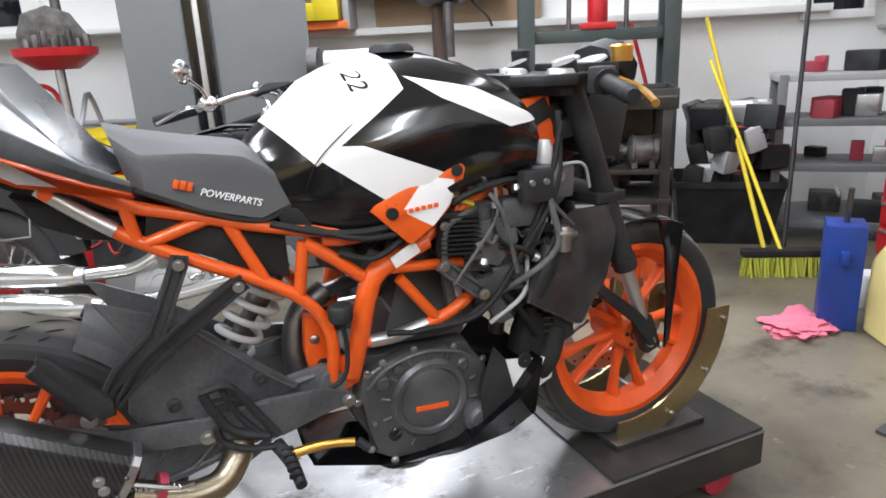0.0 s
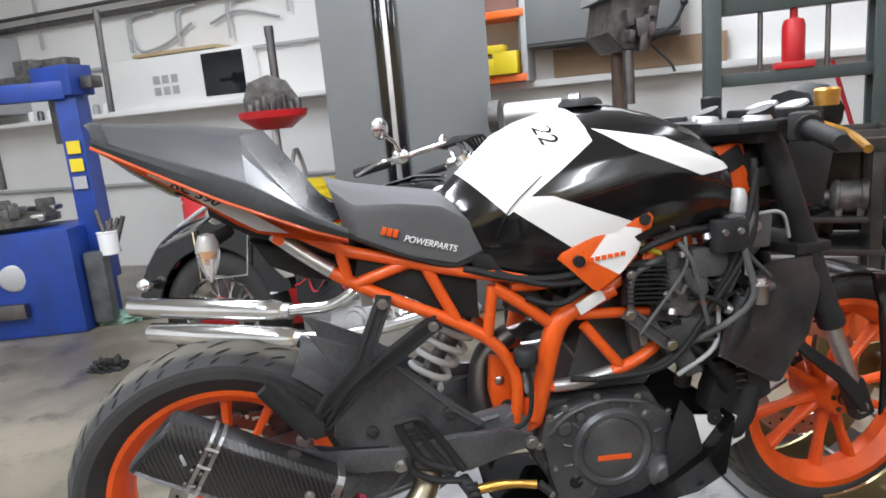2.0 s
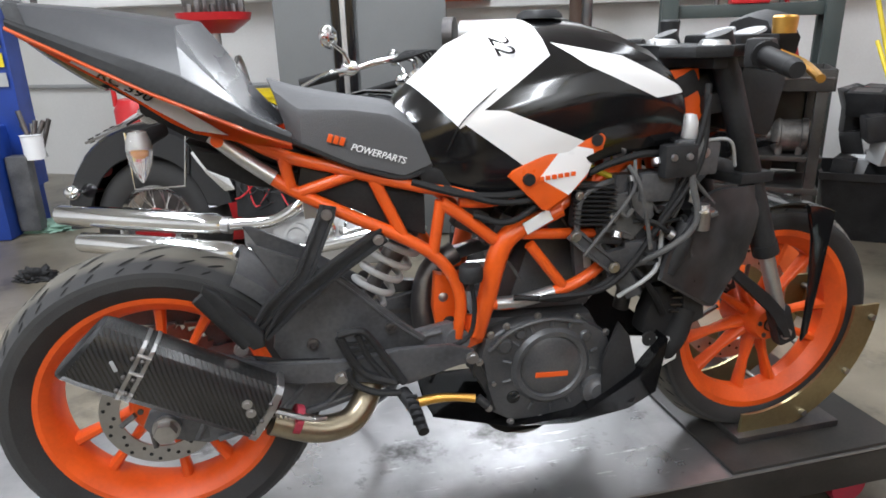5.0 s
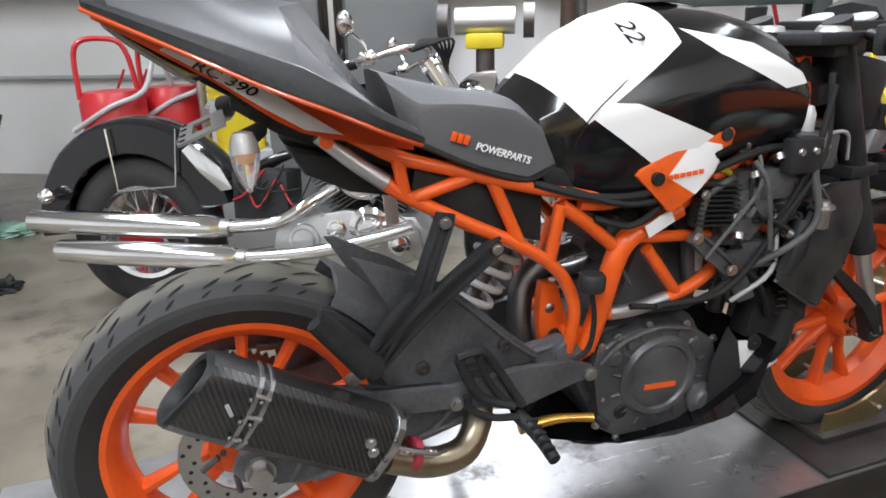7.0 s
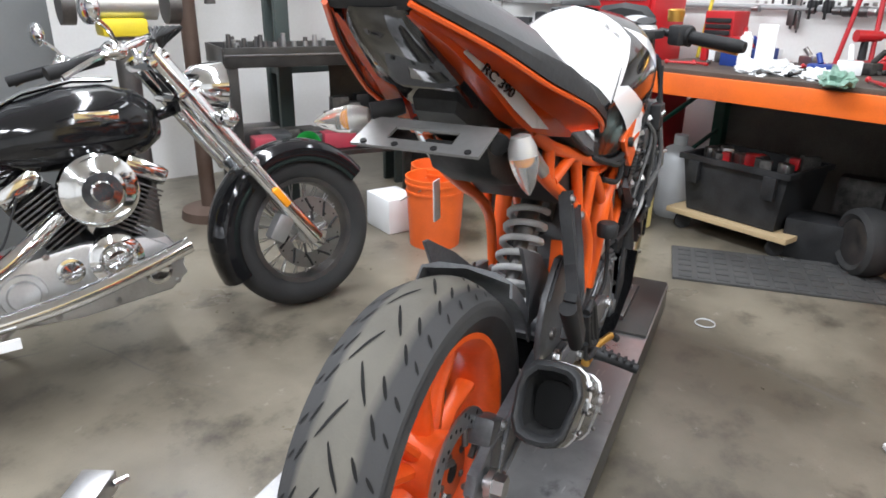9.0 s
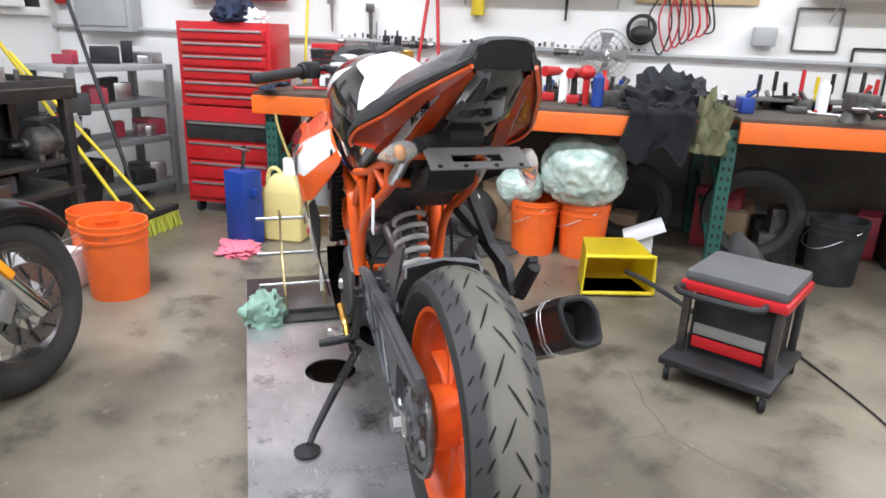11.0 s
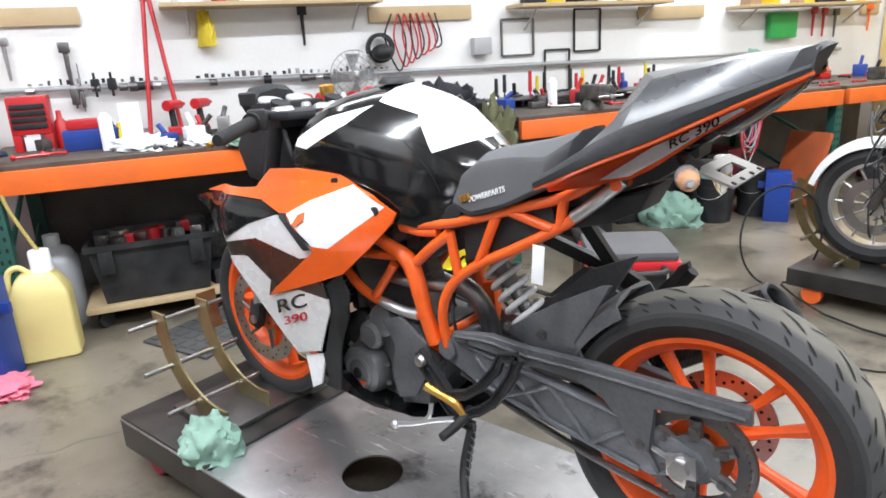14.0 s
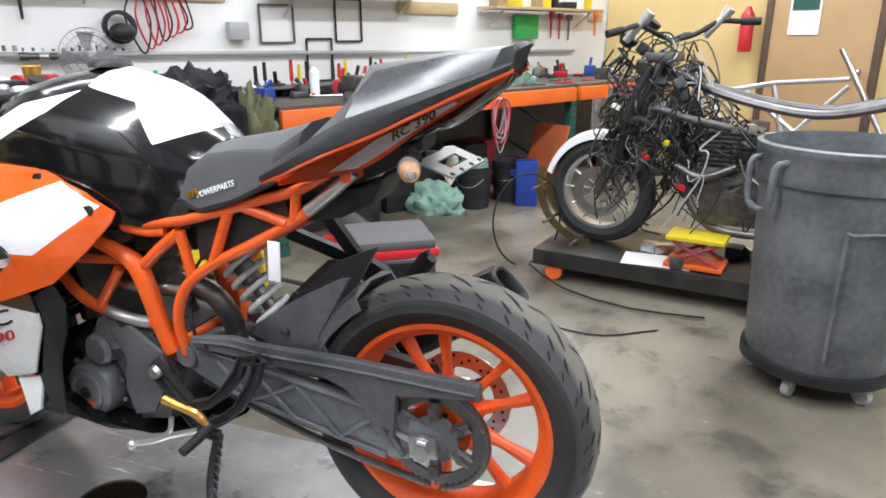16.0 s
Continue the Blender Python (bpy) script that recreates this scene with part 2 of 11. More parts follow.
def livery(name, base_rgb, layers, rough=0.25, coat=0.5):
    m, nt, b = material(name, rough)
    n, link = nt.nodes, nt.links.new
    noise_t, mix = n.new("ShaderNodeTexNoise"), n.new("ShaderNodeMix")
    noise_t.inputs["Scale"].default_value = 6
    mix.data_type = "RGBA"
    mix.inputs["A"].default_value, mix.inputs["B"].default_value = rgb(base_rgb), rgb(tuple(v * 0.75 for v in base_rgb))
    link(noise_t.outputs["Fac"], mix.inputs["Factor"])
    link(regions(nt, mix.outputs["Result"], layers), b.inputs["Base Color"])
    b.inputs["Coat Weight"].default_value = coat
    rr = n.new("ShaderNodeMapRange")
    rr.inputs["To Min"].default_value, rr.inputs["To Max"].default_value = rough * 0.6, rough * 1.5
    link(noise_t.outputs["Fac"], rr.inputs["Value"])
    link(rr.outputs["Result"], b.inputs["Roughness"])
    return m


def concrete():
    m, nt, b = material("stained_concrete", 0.4)
    n, link = nt.nodes, nt.links.new
    tc = n.new("ShaderNodeTexCoord")

    def tex(scale, detail, rough=0.55):
        t = n.new("ShaderNodeTexNoise")
        t.inputs["Scale"].default_value, t.inputs["Detail"].default_value, t.inputs["Roughness"].default_value = scale, detail, rough
        link(tc.outputs["Object"], t.inputs["Vector"])
        return t.outputs["Fac"]

    def mixc(fac, a, c, lo, hi):
        r, k = n.new("ShaderNodeMapRange"), n.new("ShaderNodeMix")
        r.inputs["From Min"].default_value, r.inputs["From Max"].default_value = lo, hi
        link(fac, r.inputs["Value"])
        k.data_type = "RGBA"
        link(r.outputs["Result"], k.inputs["Factor"])
        for key, v in (("A", a), ("B", c)):
            if isinstance(v, tuple):
                k.inputs[key].default_value = rgb(v)
            else:
                link(v, k.inputs[key])
        return k.outputs["Result"]

    c = mixc(tex(0.9, 5), (0.24, 0.212, 0.163), (0.1, 0.087, 0.065), 0.36, 0.6)
    c = mixc(tex(3.5, 8, 0.68), c, (0.055, 0.047, 0.037), 0.52, 0.68)
    c = mixc(tex(11, 8, 0.7), c, (0.36, 0.34, 0.3), 0.62, 0.82)
    c = mixc(tex(160, 2), c, (0.1, 0.09, 0.08), 0.6, 0.85)
    cr = n.new("ShaderNodeTexVoronoi")
    cr.feature = "DISTANCE_TO_EDGE"
    cr.inputs["Scale"].default_value = 0.42
    warp, wmix = n.new("ShaderNodeTexNoise"), n.new("ShaderNodeMix")
    warp.inputs["Scale"].default_value = 2.5
    wmix.data_type = "RGBA"
    wmix.inputs["Factor"].default_value = 0.12
    link(tc.outputs["Object"], warp.inputs["Vector"])
    link(tc.outputs["Object"], wmix.inputs["A"])
    link(warp.outputs["Color"], wmix.inputs["B"])
    link(wmix.outputs["Result"], cr.inputs["Vector"])
    crack = mixc(cr.outputs["Distance"], (0.1, 0.09, 0.08), c, 0.0, 0.0022)
    c = mixc(tex(0.7, 2), c, crack, 0.5, 0.56)
    link(c, b.inputs["Base Color"])
    rr = n.new("ShaderNodeMapRange")
    rr.inputs["To Min"].default_value, rr.inputs["To Max"].default_value = 0.16, 0.5
    link(tex(2.2, 6), rr.inputs["Value"])
    link(rr.outputs["Result"], b.inputs["Roughness"])
    bp = n.new("ShaderNodeBump")
    bp.inputs["Strength"].default_value, bp.inputs["Distance"].default_value = 0.15, 0.002
    link(tex(70, 4), bp.inputs["Height"])
    link(bp.outputs["Normal"], b.inputs["Normal"])
    return m


CONCRETE = concrete()
WALL_WHITE = surface("white_wall_paint", (0.82, 0.82, 0.81), (0.62, 0.61, 0.58), 0.6, scale=1.2, amount=0.45, bump=0.12, bump_scale=60)
WALL_OCHRE = surface("ochre_wall_board", (0.62, 0.46, 0.2), (0.5, 0.36, 0.15), 0.6, scale=2, amount=0.6)
DOOR_BROWN = surface("tan_door_board", (0.45, 0.29, 0.14), (0.36, 0.22, 0.1), 0.55, scale=3)
CEILING_GREY = surface("pale_ceiling_board", (0.7, 0.7, 0.68), (0.55, 0.55, 0.53), 0.8, scale=2)


def steel_deck():
    """Bare plate: pale worn steel, grey scuffs, black oil stains and long scratches."""
    m, nt, b = material("scuffed_grey_steel_deck", 0.3, 0.8)
    n, link = nt.nodes, nt.links.new
    tc = n.new("ShaderNodeTexCoord")

    def noise(scale, detail, stretch=(1, 1, 1), rough=0.6):
        mp, t = n.new("ShaderNodeMapping"), n.new("ShaderNodeTexNoise")
        mp.inputs["Scale"].default_value = stretch
        link(tc.outputs["Object"], mp.inputs["Vector"])
        link(mp.outputs["Vector"], t.inputs["Vector"])
        t.inputs["Scale"].default_value, t.inputs["Detail"].default_value, t.inputs["Roughness"].default_value = scale, detail, rough
        return t.outputs["Fac"]

    def blend(fac, lo, hi, a, c):
        r, k = n.new("ShaderNodeMapRange"), n.new("ShaderNodeMix")
        r.inputs["From Min"].default_value, r.inputs["From Max"].default_value = lo, hi
        link(fac, r.inputs["Value"])
        k.data_type = "RGBA"
        link(r.outputs["Result"], k.inputs["Factor"])
        if isinstance(a, tuple):
            k.inputs["A"].default_value = rgb(a)
        else:
            link(a, k.inputs["A"])
        k.inputs["B"].default_value = rgb(c)
        return k.outputs["Result"]

    c = blend(noise(1.7, 6), 0.35, 0.62, (0.62, 0.62, 0.63), (0.3, 0.3, 0.305))
    c = blend(noise(4.5, 9, rough=0.7), 0.56, 0.68, c, (0.1, 0.098, 0.096))
    c = blend(noise(16, 8, rough=0.75), 0.62, 0.74, c, (0.03, 0.029, 0.028))
    c = blend(noise(9, 6, (1, 9, 1)), 0.64, 0.72, c, (0.72, 0.72, 0.73))
    link(c, b.inputs["Base Color"])
    rr = n.new("ShaderNodeMapRange")
    rr.inputs["To Min"].default_value, rr.inputs["To Max"].default_value = 0.16, 0.48
    link(noise(5, 7), rr.inputs["Value"])
    link(rr.outputs["Result"], b.inputs["Roughness"])
    bp = n.new("ShaderNodeBump")
    bp.inputs["Strength"].default_value, bp.inputs["Distance"].default_value = 0.05, 0.002
    link(noise(60, 3), bp.inputs["Height"])
    link(bp.outputs["Normal"], b.inputs["Normal"])
    return m


DECK = steel_deck()
DECK_SIDE = surface("black_deck_paint", (0.012, 0.012, 0.012), (0.05, 0.046, 0.042), 0.36, scale=8, amount=0.8)
RED_WORN = surface("worn_red_paint", (0.42, 0.03, 0.06), (0.2, 0.05, 0.06), 0.5, scale=6, amount=0.8)

# ---- mesh helpers ----


def part(name, bm, mat, parent=None, label="", smooth=38):
    """Links a bmesh as one mesh object under a thing or a part."""
    bmesh.ops.recalc_face_normals(bm, faces=bm.faces)
    lim = radians(smooth)
    for f in bm.faces:
        f.smooth = True
    for e in bm.edges:
        if len(e.link_faces) != 2 or e.calc_face_angle(0) > lim:
            e.smooth = False
    me = bpy.data.meshes.new(name)
    bm.to_mesh(me)
    bm.free()
    me.materials.append(mat)
    ob = new(name, me)
    if parent is not None:
        ob.parent = parent
    if label:
        tagged(ob, label)
    return ob


def thing(name, label, category, group="", kind="", at=None):
    ob = new(name)
    ob.empty_display_size = 0.1
    if at is not None:
        ob.matrix_world = at
    return tagged(ob, label, category, group, kind)


def B():
    return bmesh.new()


def ring(bm, pts):
    return [bm.verts.new(p) for p in pts]


def bridge(bm, a, b, closed=True):
    n = len(a)
    for i in range(n if closed else n - 1):
        j = (i + 1) % n
        bm.faces.new((a[i], a[j], b[j], b[i]))


def box(bm, c, s, rot=None, bev=0.0):
    """A box of centre c and size s, turned by rot (a matrix), its edges bevelled."""
    m = Matrix.Translation(c) @ (rot.to_4x4() if rot is not None else Matrix.Identity(4)) @ Matrix.Diagonal((*s, 1))
    made = bmesh.ops.create_cube(bm, size=1, matrix=m)
    if bev:
        es = {e for v in made["verts"] for e in v.link_edges}
        bmesh.ops.bevel(bm, geom=list(es), offset=bev, segments=2, profile=0.6, affect="EDGES")
    return bm


def yaw(deg):
    return Matrix.Rotation(radians(deg), 3, "Z")


def frame_of(d):
    d = Vector(d).normalized()
    up = Vector((0, 0, 1)) if abs(d.z) < 0.9 else Vector((0, 1, 0))
    a = d.cross(up).normalized()
    return a, d.cross(a).normalized(), d


def rod(bm, p, q, r, r2=None, n=12, cap=True):
    p, q = Vector(p), Vector(q)
    a, b, _ = frame_of(q - p)
    r2 = r if r2 is None else r2
    rings = []
    for c, k in ((p, r), (q, r2)):
        rings.append(ring(bm, [c + (a * math.cos(t) + b * math.sin(t)) * k for t in (2 * math.pi * i / n for i in range(n))]))
    bridge(bm, *rings)
    if cap:
        bm.faces.new(rings[0])
        bm.faces.new(rings[1])
    return bm


def spline(pts, k=6):
    """Points of a Catmull-Rom curve through pts."""
    P = [Vector(p) for p in pts]
    if len(P) < 3:
        return P
    P = [P[0] * 2 - P[1]] + P + [P[-1] * 2 - P[-2]]
    out = []
    for i in range(1, len(P) - 2):
        a, b, c, d = P[i - 1:i + 3]
        for j in range(k):
            t = j / k
            out.append(0.5 * ((2 * b) + (c - a) * t + (2 * a - 5 * b + 4 * c - d) * t * t + (3 * b - a - 3 * c + d) * t ** 3))
    return out + [P[-2]]


def tube(bm, pts, r, n=10, k=5, curved=True):
    """A pipe along pts; r is one radius or one for each point."""
    path = spline(pts, k) if curved else [Vector(p) for p in pts]
    m = len(path)
    rad = [r] * m if isinstance(r, (int, float)) else [float(np.interp(i / (m - 1), np.linspace(0, 1, len(r)), r)) for i in range(m)]
    a, b, last = None, None, None
    rings = []
    for i, p in enumerate(path):
        d = (path[min(i + 1, m - 1)] - path[max(i - 1, 0)]).normalized()
        if a is None:
            a, b, _ = frame_of(d)
        else:
            a = (a - d * a.dot(d)).normalized()
            b = d.cross(a)
        rings.append(ring(bm, [p + (a * math.cos(t) + b * math.sin(t)) * rad[i] for t in (2 * math.pi * j / n for j in range(n))]))
    for s, t in zip(rings, rings[1:]):
        bridge(bm, s, t)
    bm.faces.new(rings[0])
    bm.faces.new(rings[-1])
    return bm


def lathe(bm, prof, c=(0, 0, 0), axis=(0, 0, 1), n=40, closed=False):
    """Turns the profile of (radius, height) round the axis through c."""
    a, b, d = frame_of(axis)
    c = Vector(c)
    rings = []
    for r, h in prof:
        rings.append(ring(bm, [c + d * h + (a * math.cos(t) + b * math.sin(t)) * max(r, 1e-4) for t in (2 * math.pi * i / n for i in range(n))]))
    for s, t in zip(rings, rings[1:]):
        bridge(bm, s, t)
    if closed:
        bridge(bm, rings[-1], rings[0])
    else:
        for rr_, (r, h) in ((rings[0], prof[0]), (rings[-1], prof[-1])):
            if r > 1e-3:
                bm.faces.new(rr_)
    bmesh.ops.remove_doubles(bm, verts=[v for rr_ in rings for v in rr_], dist=2e-4)
    return bm


def slab(bm, outline, y0, y1, bev=0.0, plane="xz"):
    """A plate with an outline in x and z, from y0 to y1 (or in x and y, from z0 to z1)."""
    def at(p, h):
        return (p[0], h, p[1]) if plane == "xz" else (p[0], p[1], h)
    a, b = ring(bm, [at(p, y0) for p in outline]), ring(bm, [at(p, y1) for p in outline])
    bridge(bm, a, b)
    fa, fb = bm.faces.new(a), bm.faces.new(b)
    if bev:
        bmesh.ops.bevel(bm, geom=list({*fa.edges, *fb.edges}), offset=bev, segments=2, profile=0.6, affect="EDGES")
    return bm


def loft(bm, sections, cap=True):
    rings = [ring(bm, s) for s in sections]
    for s, t in zip(rings, rings[1:]):
        bridge(bm, s, t)
    if cap:
        bm.faces.new(rings[0])
        bm.faces.new(rings[-1])
    return bm


def ball(bm, c, r, seg=14, squash=(1, 1, 1), rot=None):
    m = Matrix.Translation(c) @ (rot.to_4x4() if rot is not None else Matrix.Identity(4)) @ Matrix.Diagonal((*squash, 1))
    bmesh.ops.create_uvsphere(bm, u_segments=seg, v_segments=max(seg // 2, 5), radius=r, matrix=m)
    return bm


def hull_ring(x, top, bot, half, n=24, sharp=2.6, keel=None, tilt=0.0):
    """A rounded section across the bike at x: top and bottom heights and half width."""
    mid, h = (top + bot) / 2, (top - bot) / 2
    pts = []
    for i in range(n):
        t = 2 * math.pi * i / n
        c, s = math.cos(t), math.sin(t)
        y = math.copysign(abs(c) ** (2 / sharp), c) * half
        z = math.copysign(abs(s) ** (2 / sharp), s) * h
        if keel is not None:
            y *= np.interp(z / h, [-1, 0, 1], keel)
        pts.append((x + tilt * z, y, mid + z))
    return pts


def bolt(bm, p, axis, r=0.007, h=0.006):
    p = Vector(p)
    d = Vector(axis).normalized()
    rod(bm, p, p + d * h, r, n=6)
    rod(bm, p - d * 0.001, p + d * h * 0.35, r * 1.5, n=12)
    return bm


def softened(ob, levels=2):
    """Rounds a coarse shell with a subdivision modifier."""
    m = ob.modifiers.new("rounding", "SUBSURF")
    m.levels = m.render_levels = levels
    for p in ob.data.polygons:
        p.use_smooth = True
    return ob


def lettering(name, text, size, at, along, normal, mat, parent, shear=0.0, squeeze=1.0):
    """Raised flat letters that run along a direction on a face with the given normal."""
    data = bpy.data.curves.new(name, "FONT")
    data.body, data.size, data.extrude, data.offset, data.shear, data.align_x, data.align_y = text, size, 0.0006, size * 0.012, shear, "CENTER", "CENTER"
    data.materials.append(mat)
    ob = new(name, data)
    ob.parent = parent
    x = Vector(along).normalized()
    z = Vector(normal).normalized()
    z = (z - x * z.dot(x)).normalized()
    m = Matrix((x * squeeze, z.cross(x), z)).transposed().to_4x4()
    ob.matrix_local = Matrix.Translation(at) @ m
    return ob


def crumple(name, c, size, mat, label, category, seed=1, amp=0.5, group=""):
    """A crumpled cloth or sheet lying in a heap."""
    bm = B()
    bmesh.ops.create_icosphere(bm, subdivisions=4, radius=1)
    for v in bm.verts:
        p = v.co.copy()
        k = 1 + amp * (abs(noise.noise(p * 2.3 + Vector((seed, 0, 0)))) - 0.25) + amp * 0.6 * (abs(noise.noise(p * 5.1 + Vector((0, seed, 0)))) - 0.2)
        v.co = Vector((p.x * size[0], p.y * size[1], max(p.z, -0.25) * size[2] + 0.25 * size[2])) * k
        v.co.z = max(v.co.z, 0.0)
        v.co += Vector(c)
    ob = part(name, bm, mat, smooth=60)
    return tagged(ob, label, category, group)


# ---- the room ----
W2 = Vector((1.5, 3.9, 0))
D2 = Vector((0.878, -0.478, 0))       # along the window wall, to the right
I2 = Vector((-0.478, -0.878, 0))      # into the room
W2_YAW = math.degrees(math.atan2(D2.y, D2.x))


def wall2_at(s, d, z=0.0):
    """A place s metres along the window wall and d metres out from it."""
    return W2 + D2 * s + I2 * d + Vector((0, 0, z))


def plank(name, a, b, z0, z1, depth, mat, label, category, out):
    """An upright slab from a to b; its back lies depth behind, away from out."""
    bm = B()
    a, b, o = Vector(a), Vector(b), Vector(out) * -depth
    lo, hi = Vector((0, 0, z0)), Vector((0, 0, z1))
    loft(bm, [[a + lo, b + lo, b + o + lo, a + o + lo], [a + hi, b + hi, b + o + hi, a + o + hi]])
    return tagged(part(name, bm, mat), label, category, kind="structure")


bm = B()
bmesh.ops.create_grid(bm, x_segments=2, y_segments=2, size=9, matrix=Matrix.Translation((0.5, -1, 0)))
tagged(part("floor", bm, CONCRETE), "stained brown-grey concrete workshop floor with cracks", "floor", kind="structure")

BI = Vector((-NX, -NY, 0))
bw_a, bw_b = bench_at(-3.2, 1.12), bench_at(8.6, 1.12)
plank("wall_bench", bw_a, bw_b, 0, 3.7, 0.15, WALL_WHITE, "white painted board wall behind the long bench", "wall", BI)
plank("wall_window", wall2_at(-7.8, 0), wall2_at(4.4, 0), 0, 3.7, 0.15, WALL_WHITE, "white painted wall with a ledge and conduit", "wall", I2)
far_a = bench_at(7.4, 1.1)
plank("wall_partition", far_a, far_a - Vector((NX, NY, 0)) * 4.6, 0, 3.7, 0.12, WALL_OCHRE, "ochre board partition at the end of the bench", "wall", Vector((-UX, -UY, 0)))
rear_a = far_a - Vector((NX, NY, 0)) * 4.6
plank("wall_rear", rear_a, Vector((-6.2, -2.6, 0)), 0, 3.7, 0.12, WALL_WHITE, "white wall behind the lifts", "wall", Vector((0.4, 0.9, 0)))
plank("wall_entrance", Vector((-6.2, -2.6, 0)), wall2_at(-7.7, 0.0), 0, 3.7, 0.12, WALL_WHITE, "white wall at the entrance end", "wall", Vector((1, 0, 0)))
bm = B()
box(bm, (0.5, -1, 3.78), (18, 18, 0.12))
tagged(part("ceiling", bm, CEILING_GREY), "pale board ceiling", "ceiling", kind="structure")

# ledge and upper white panel rows on the window wall
bm = B()
box(bm, wall2_at(1.6, 0.06, 1.4), (4.4, 0.12, 0.05), yaw(W2_YAW), 0.006)
tagged(part("trim_ledge", bm, WALL_WHITE), "white painted ledge along the wall", "trim", kind="structure")
bm = B()
tube(bm, [wall2_at(-6.5, 0.04, 1.95), wall2_at(-0.6, 0.04, 1.95)], 0.018, curved=False)
tube(bm, [wall2_at(-6.5, 0.04, 0.83), wall2_at(-1.2, 0.04, 0.83)], 0.02, curved=False)
tagged(part("trim_conduit", bm, PALE_GREY), "grey conduit along the white wall", "trim", kind="structure")


def window(s, z0, z1, w, name):
    t = thing(name, "dark window pane in a white frame", "window", kind="structure")
    for ds, dz, sw, sh in ((0, (z1 - z0) / 2 + 0.03, w + 0.12, 0.06), (0, -(z1 - z0) / 2 - 0.03, w + 0.12, 0.06), (w / 2 + 0.03, 0, 0.06, z1 - z0), (-w / 2 - 0.03, 0, 0.06, z1 - z0)):
        bm = B()
        box(bm, wall2_at(s + ds, 0.03, (z0 + z1) / 2 + dz), (sw, 0.06, sh), yaw(W2_YAW), 0.005)
        part("window_frame", bm, WALL_WHITE, t)
    bm = B()
    box(bm, wall2_at(s, 0.012, (z0 + z1) / 2), (w, 0.016, z1 - z0), yaw(W2_YAW))
    part("pane", bm, DARK_GLASS, t)


window(3.87, 1.38, 2.3, 0.36, "window_1")

# door in the partition
PY = BENCH_YAW + 90


def part_at(s, z, out=0.0):
    return far_a - Vector((NX, NY, 0)) * s + Vector((-UX, -UY, 0)) * out + Vector((0, 0, z))


d = thing("door_1", "tan board door in the ochre partition, closed", "door", kind="structure")
bm = B()
box(bm, part_at(2.25, 1.02, 0.02), (0.86, 0.045, 2.04), yaw(PY), 0.006)
part("door_leaf", bm, DOOR_BROWN, d)
for s in (1.79, 2.71):
    bm = B()
    box(bm, part_at(s, 1.04, 0.025), (0.06, 0.06, 2.08), yaw(PY), 0.004)
    part("door_frame", bm, BROWN_IRON, d)
bm = B()
ball(bm, part_at(2.6, 1.0, 0.09), 0.03)
part("door_handle", bm, STEEL, d)
bm = B()
box(bm, part_at(2.1, 1.5, 0.05), (0.26, 0.006, 0.4), yaw(PY))
t = tagged(part("calendar", bm, PAPER), "white wall calendar with a dark picture on the door", "calendar")
bm = B()
box(bm, part_at(2.1, 1.59, 0.056), (0.22, 0.004, 0.17), yaw(PY))
part("picture_area", bm, RACK_GREEN, t)
bm = B()
lathe(bm, [(0.0, 0), (0.055, 0.0), (0.06, 0.02), (0.06, 0.32), (0.03, 0.37), (0.02, 0.4)], part_at(1.62, 1.15, 0.1), n=20)
tagged(part("fire_extinguisher", bm, RED_PAINT), "red fire extinguisher hung on the ochre wall", "extinguisher")

# ---- lift table under the bike ----
DECK_TOP = 0.192
lift = thing("lift_table", "low scuffed black steel motorcycle lift table, lowered", "lift table")
bm = B()
ring_n = 40
hx, hy, hr = 0.822, 0.186, 0.085
# deck plate with a round hole
pts_o = []
for i in range(ring_n):
    a = 2 * math.pi * i / ring_n
    dx, dy = math.cos(a), math.sin(a)
    k = min(((1.735 - hx) / dx if dx > 0 else (-0.58 - hx) / dx) if abs(dx) > 1e-6 else 9, ((0.457 - hy) / dy if dy > 0 else (-0.205 - hy) / dy) if abs(dy) > 1e-6 else 9)
    pts_o.append((hx + dx * k, hy + dy * k))
for cx, cy in ((1.735, 0.457), (-0.58, 0.457), (-0.58, -0.205), (1.735, -0.205)):
    j = min(range(ring_n), key=lambda i: (pts_o[i][0] - cx) ** 2 + (pts_o[i][1] - cy) ** 2)
    pts_o[j] = (cx, cy)
pts_i = [(hx + hr * math.cos(2 * math.pi * i / ring_n), hy + hr * math.sin(2 * math.pi * i / ring_n)) for i in range(ring_n)]
loft(bm, [[(*p, 0.186) for p in pts_i], [(*p, DECK_TOP) for p in pts_i], [(*p, DECK_TOP) for p in pts_o], [(*p, 0.186) for p in pts_o], [(*p, 0.186) for p in pts_i]], cap=False)
bmesh.ops.remove_doubles(bm, verts=bm.verts, dist=1e-5)
part("deck_plate", bm, DECK, lift, "scuffed bare steel deck with a round hole")
for y in (-0.195, 0.447):
    bm = B()
    box(bm, (0.577, y, 0.136), (2.3, 0.02, 0.096), None, 0.004)
    part("side_rail", bm, DECK_SIDE, lift)
bm = B()
box(bm, (1.725, 0.126, 0.136), (0.02, 0.66, 0.096), None, 0.004)
part("end_rail", bm, DECK_SIDE, lift)
bm = B()
box(bm, (-0.575, 0.126, 0.136), (0.02, 0.66, 0.096), None, 0.004)
part("end_rail", bm, RED_WORN, lift, "worn red end rail")
bm = B()
box(bm, (1.48, 0.126, 0.197), (0.5, 0.655, 0.01), None, 0.002)
part("front_plate", bm, DECK_SIDE, lift, "grimy black plate under the front wheel")
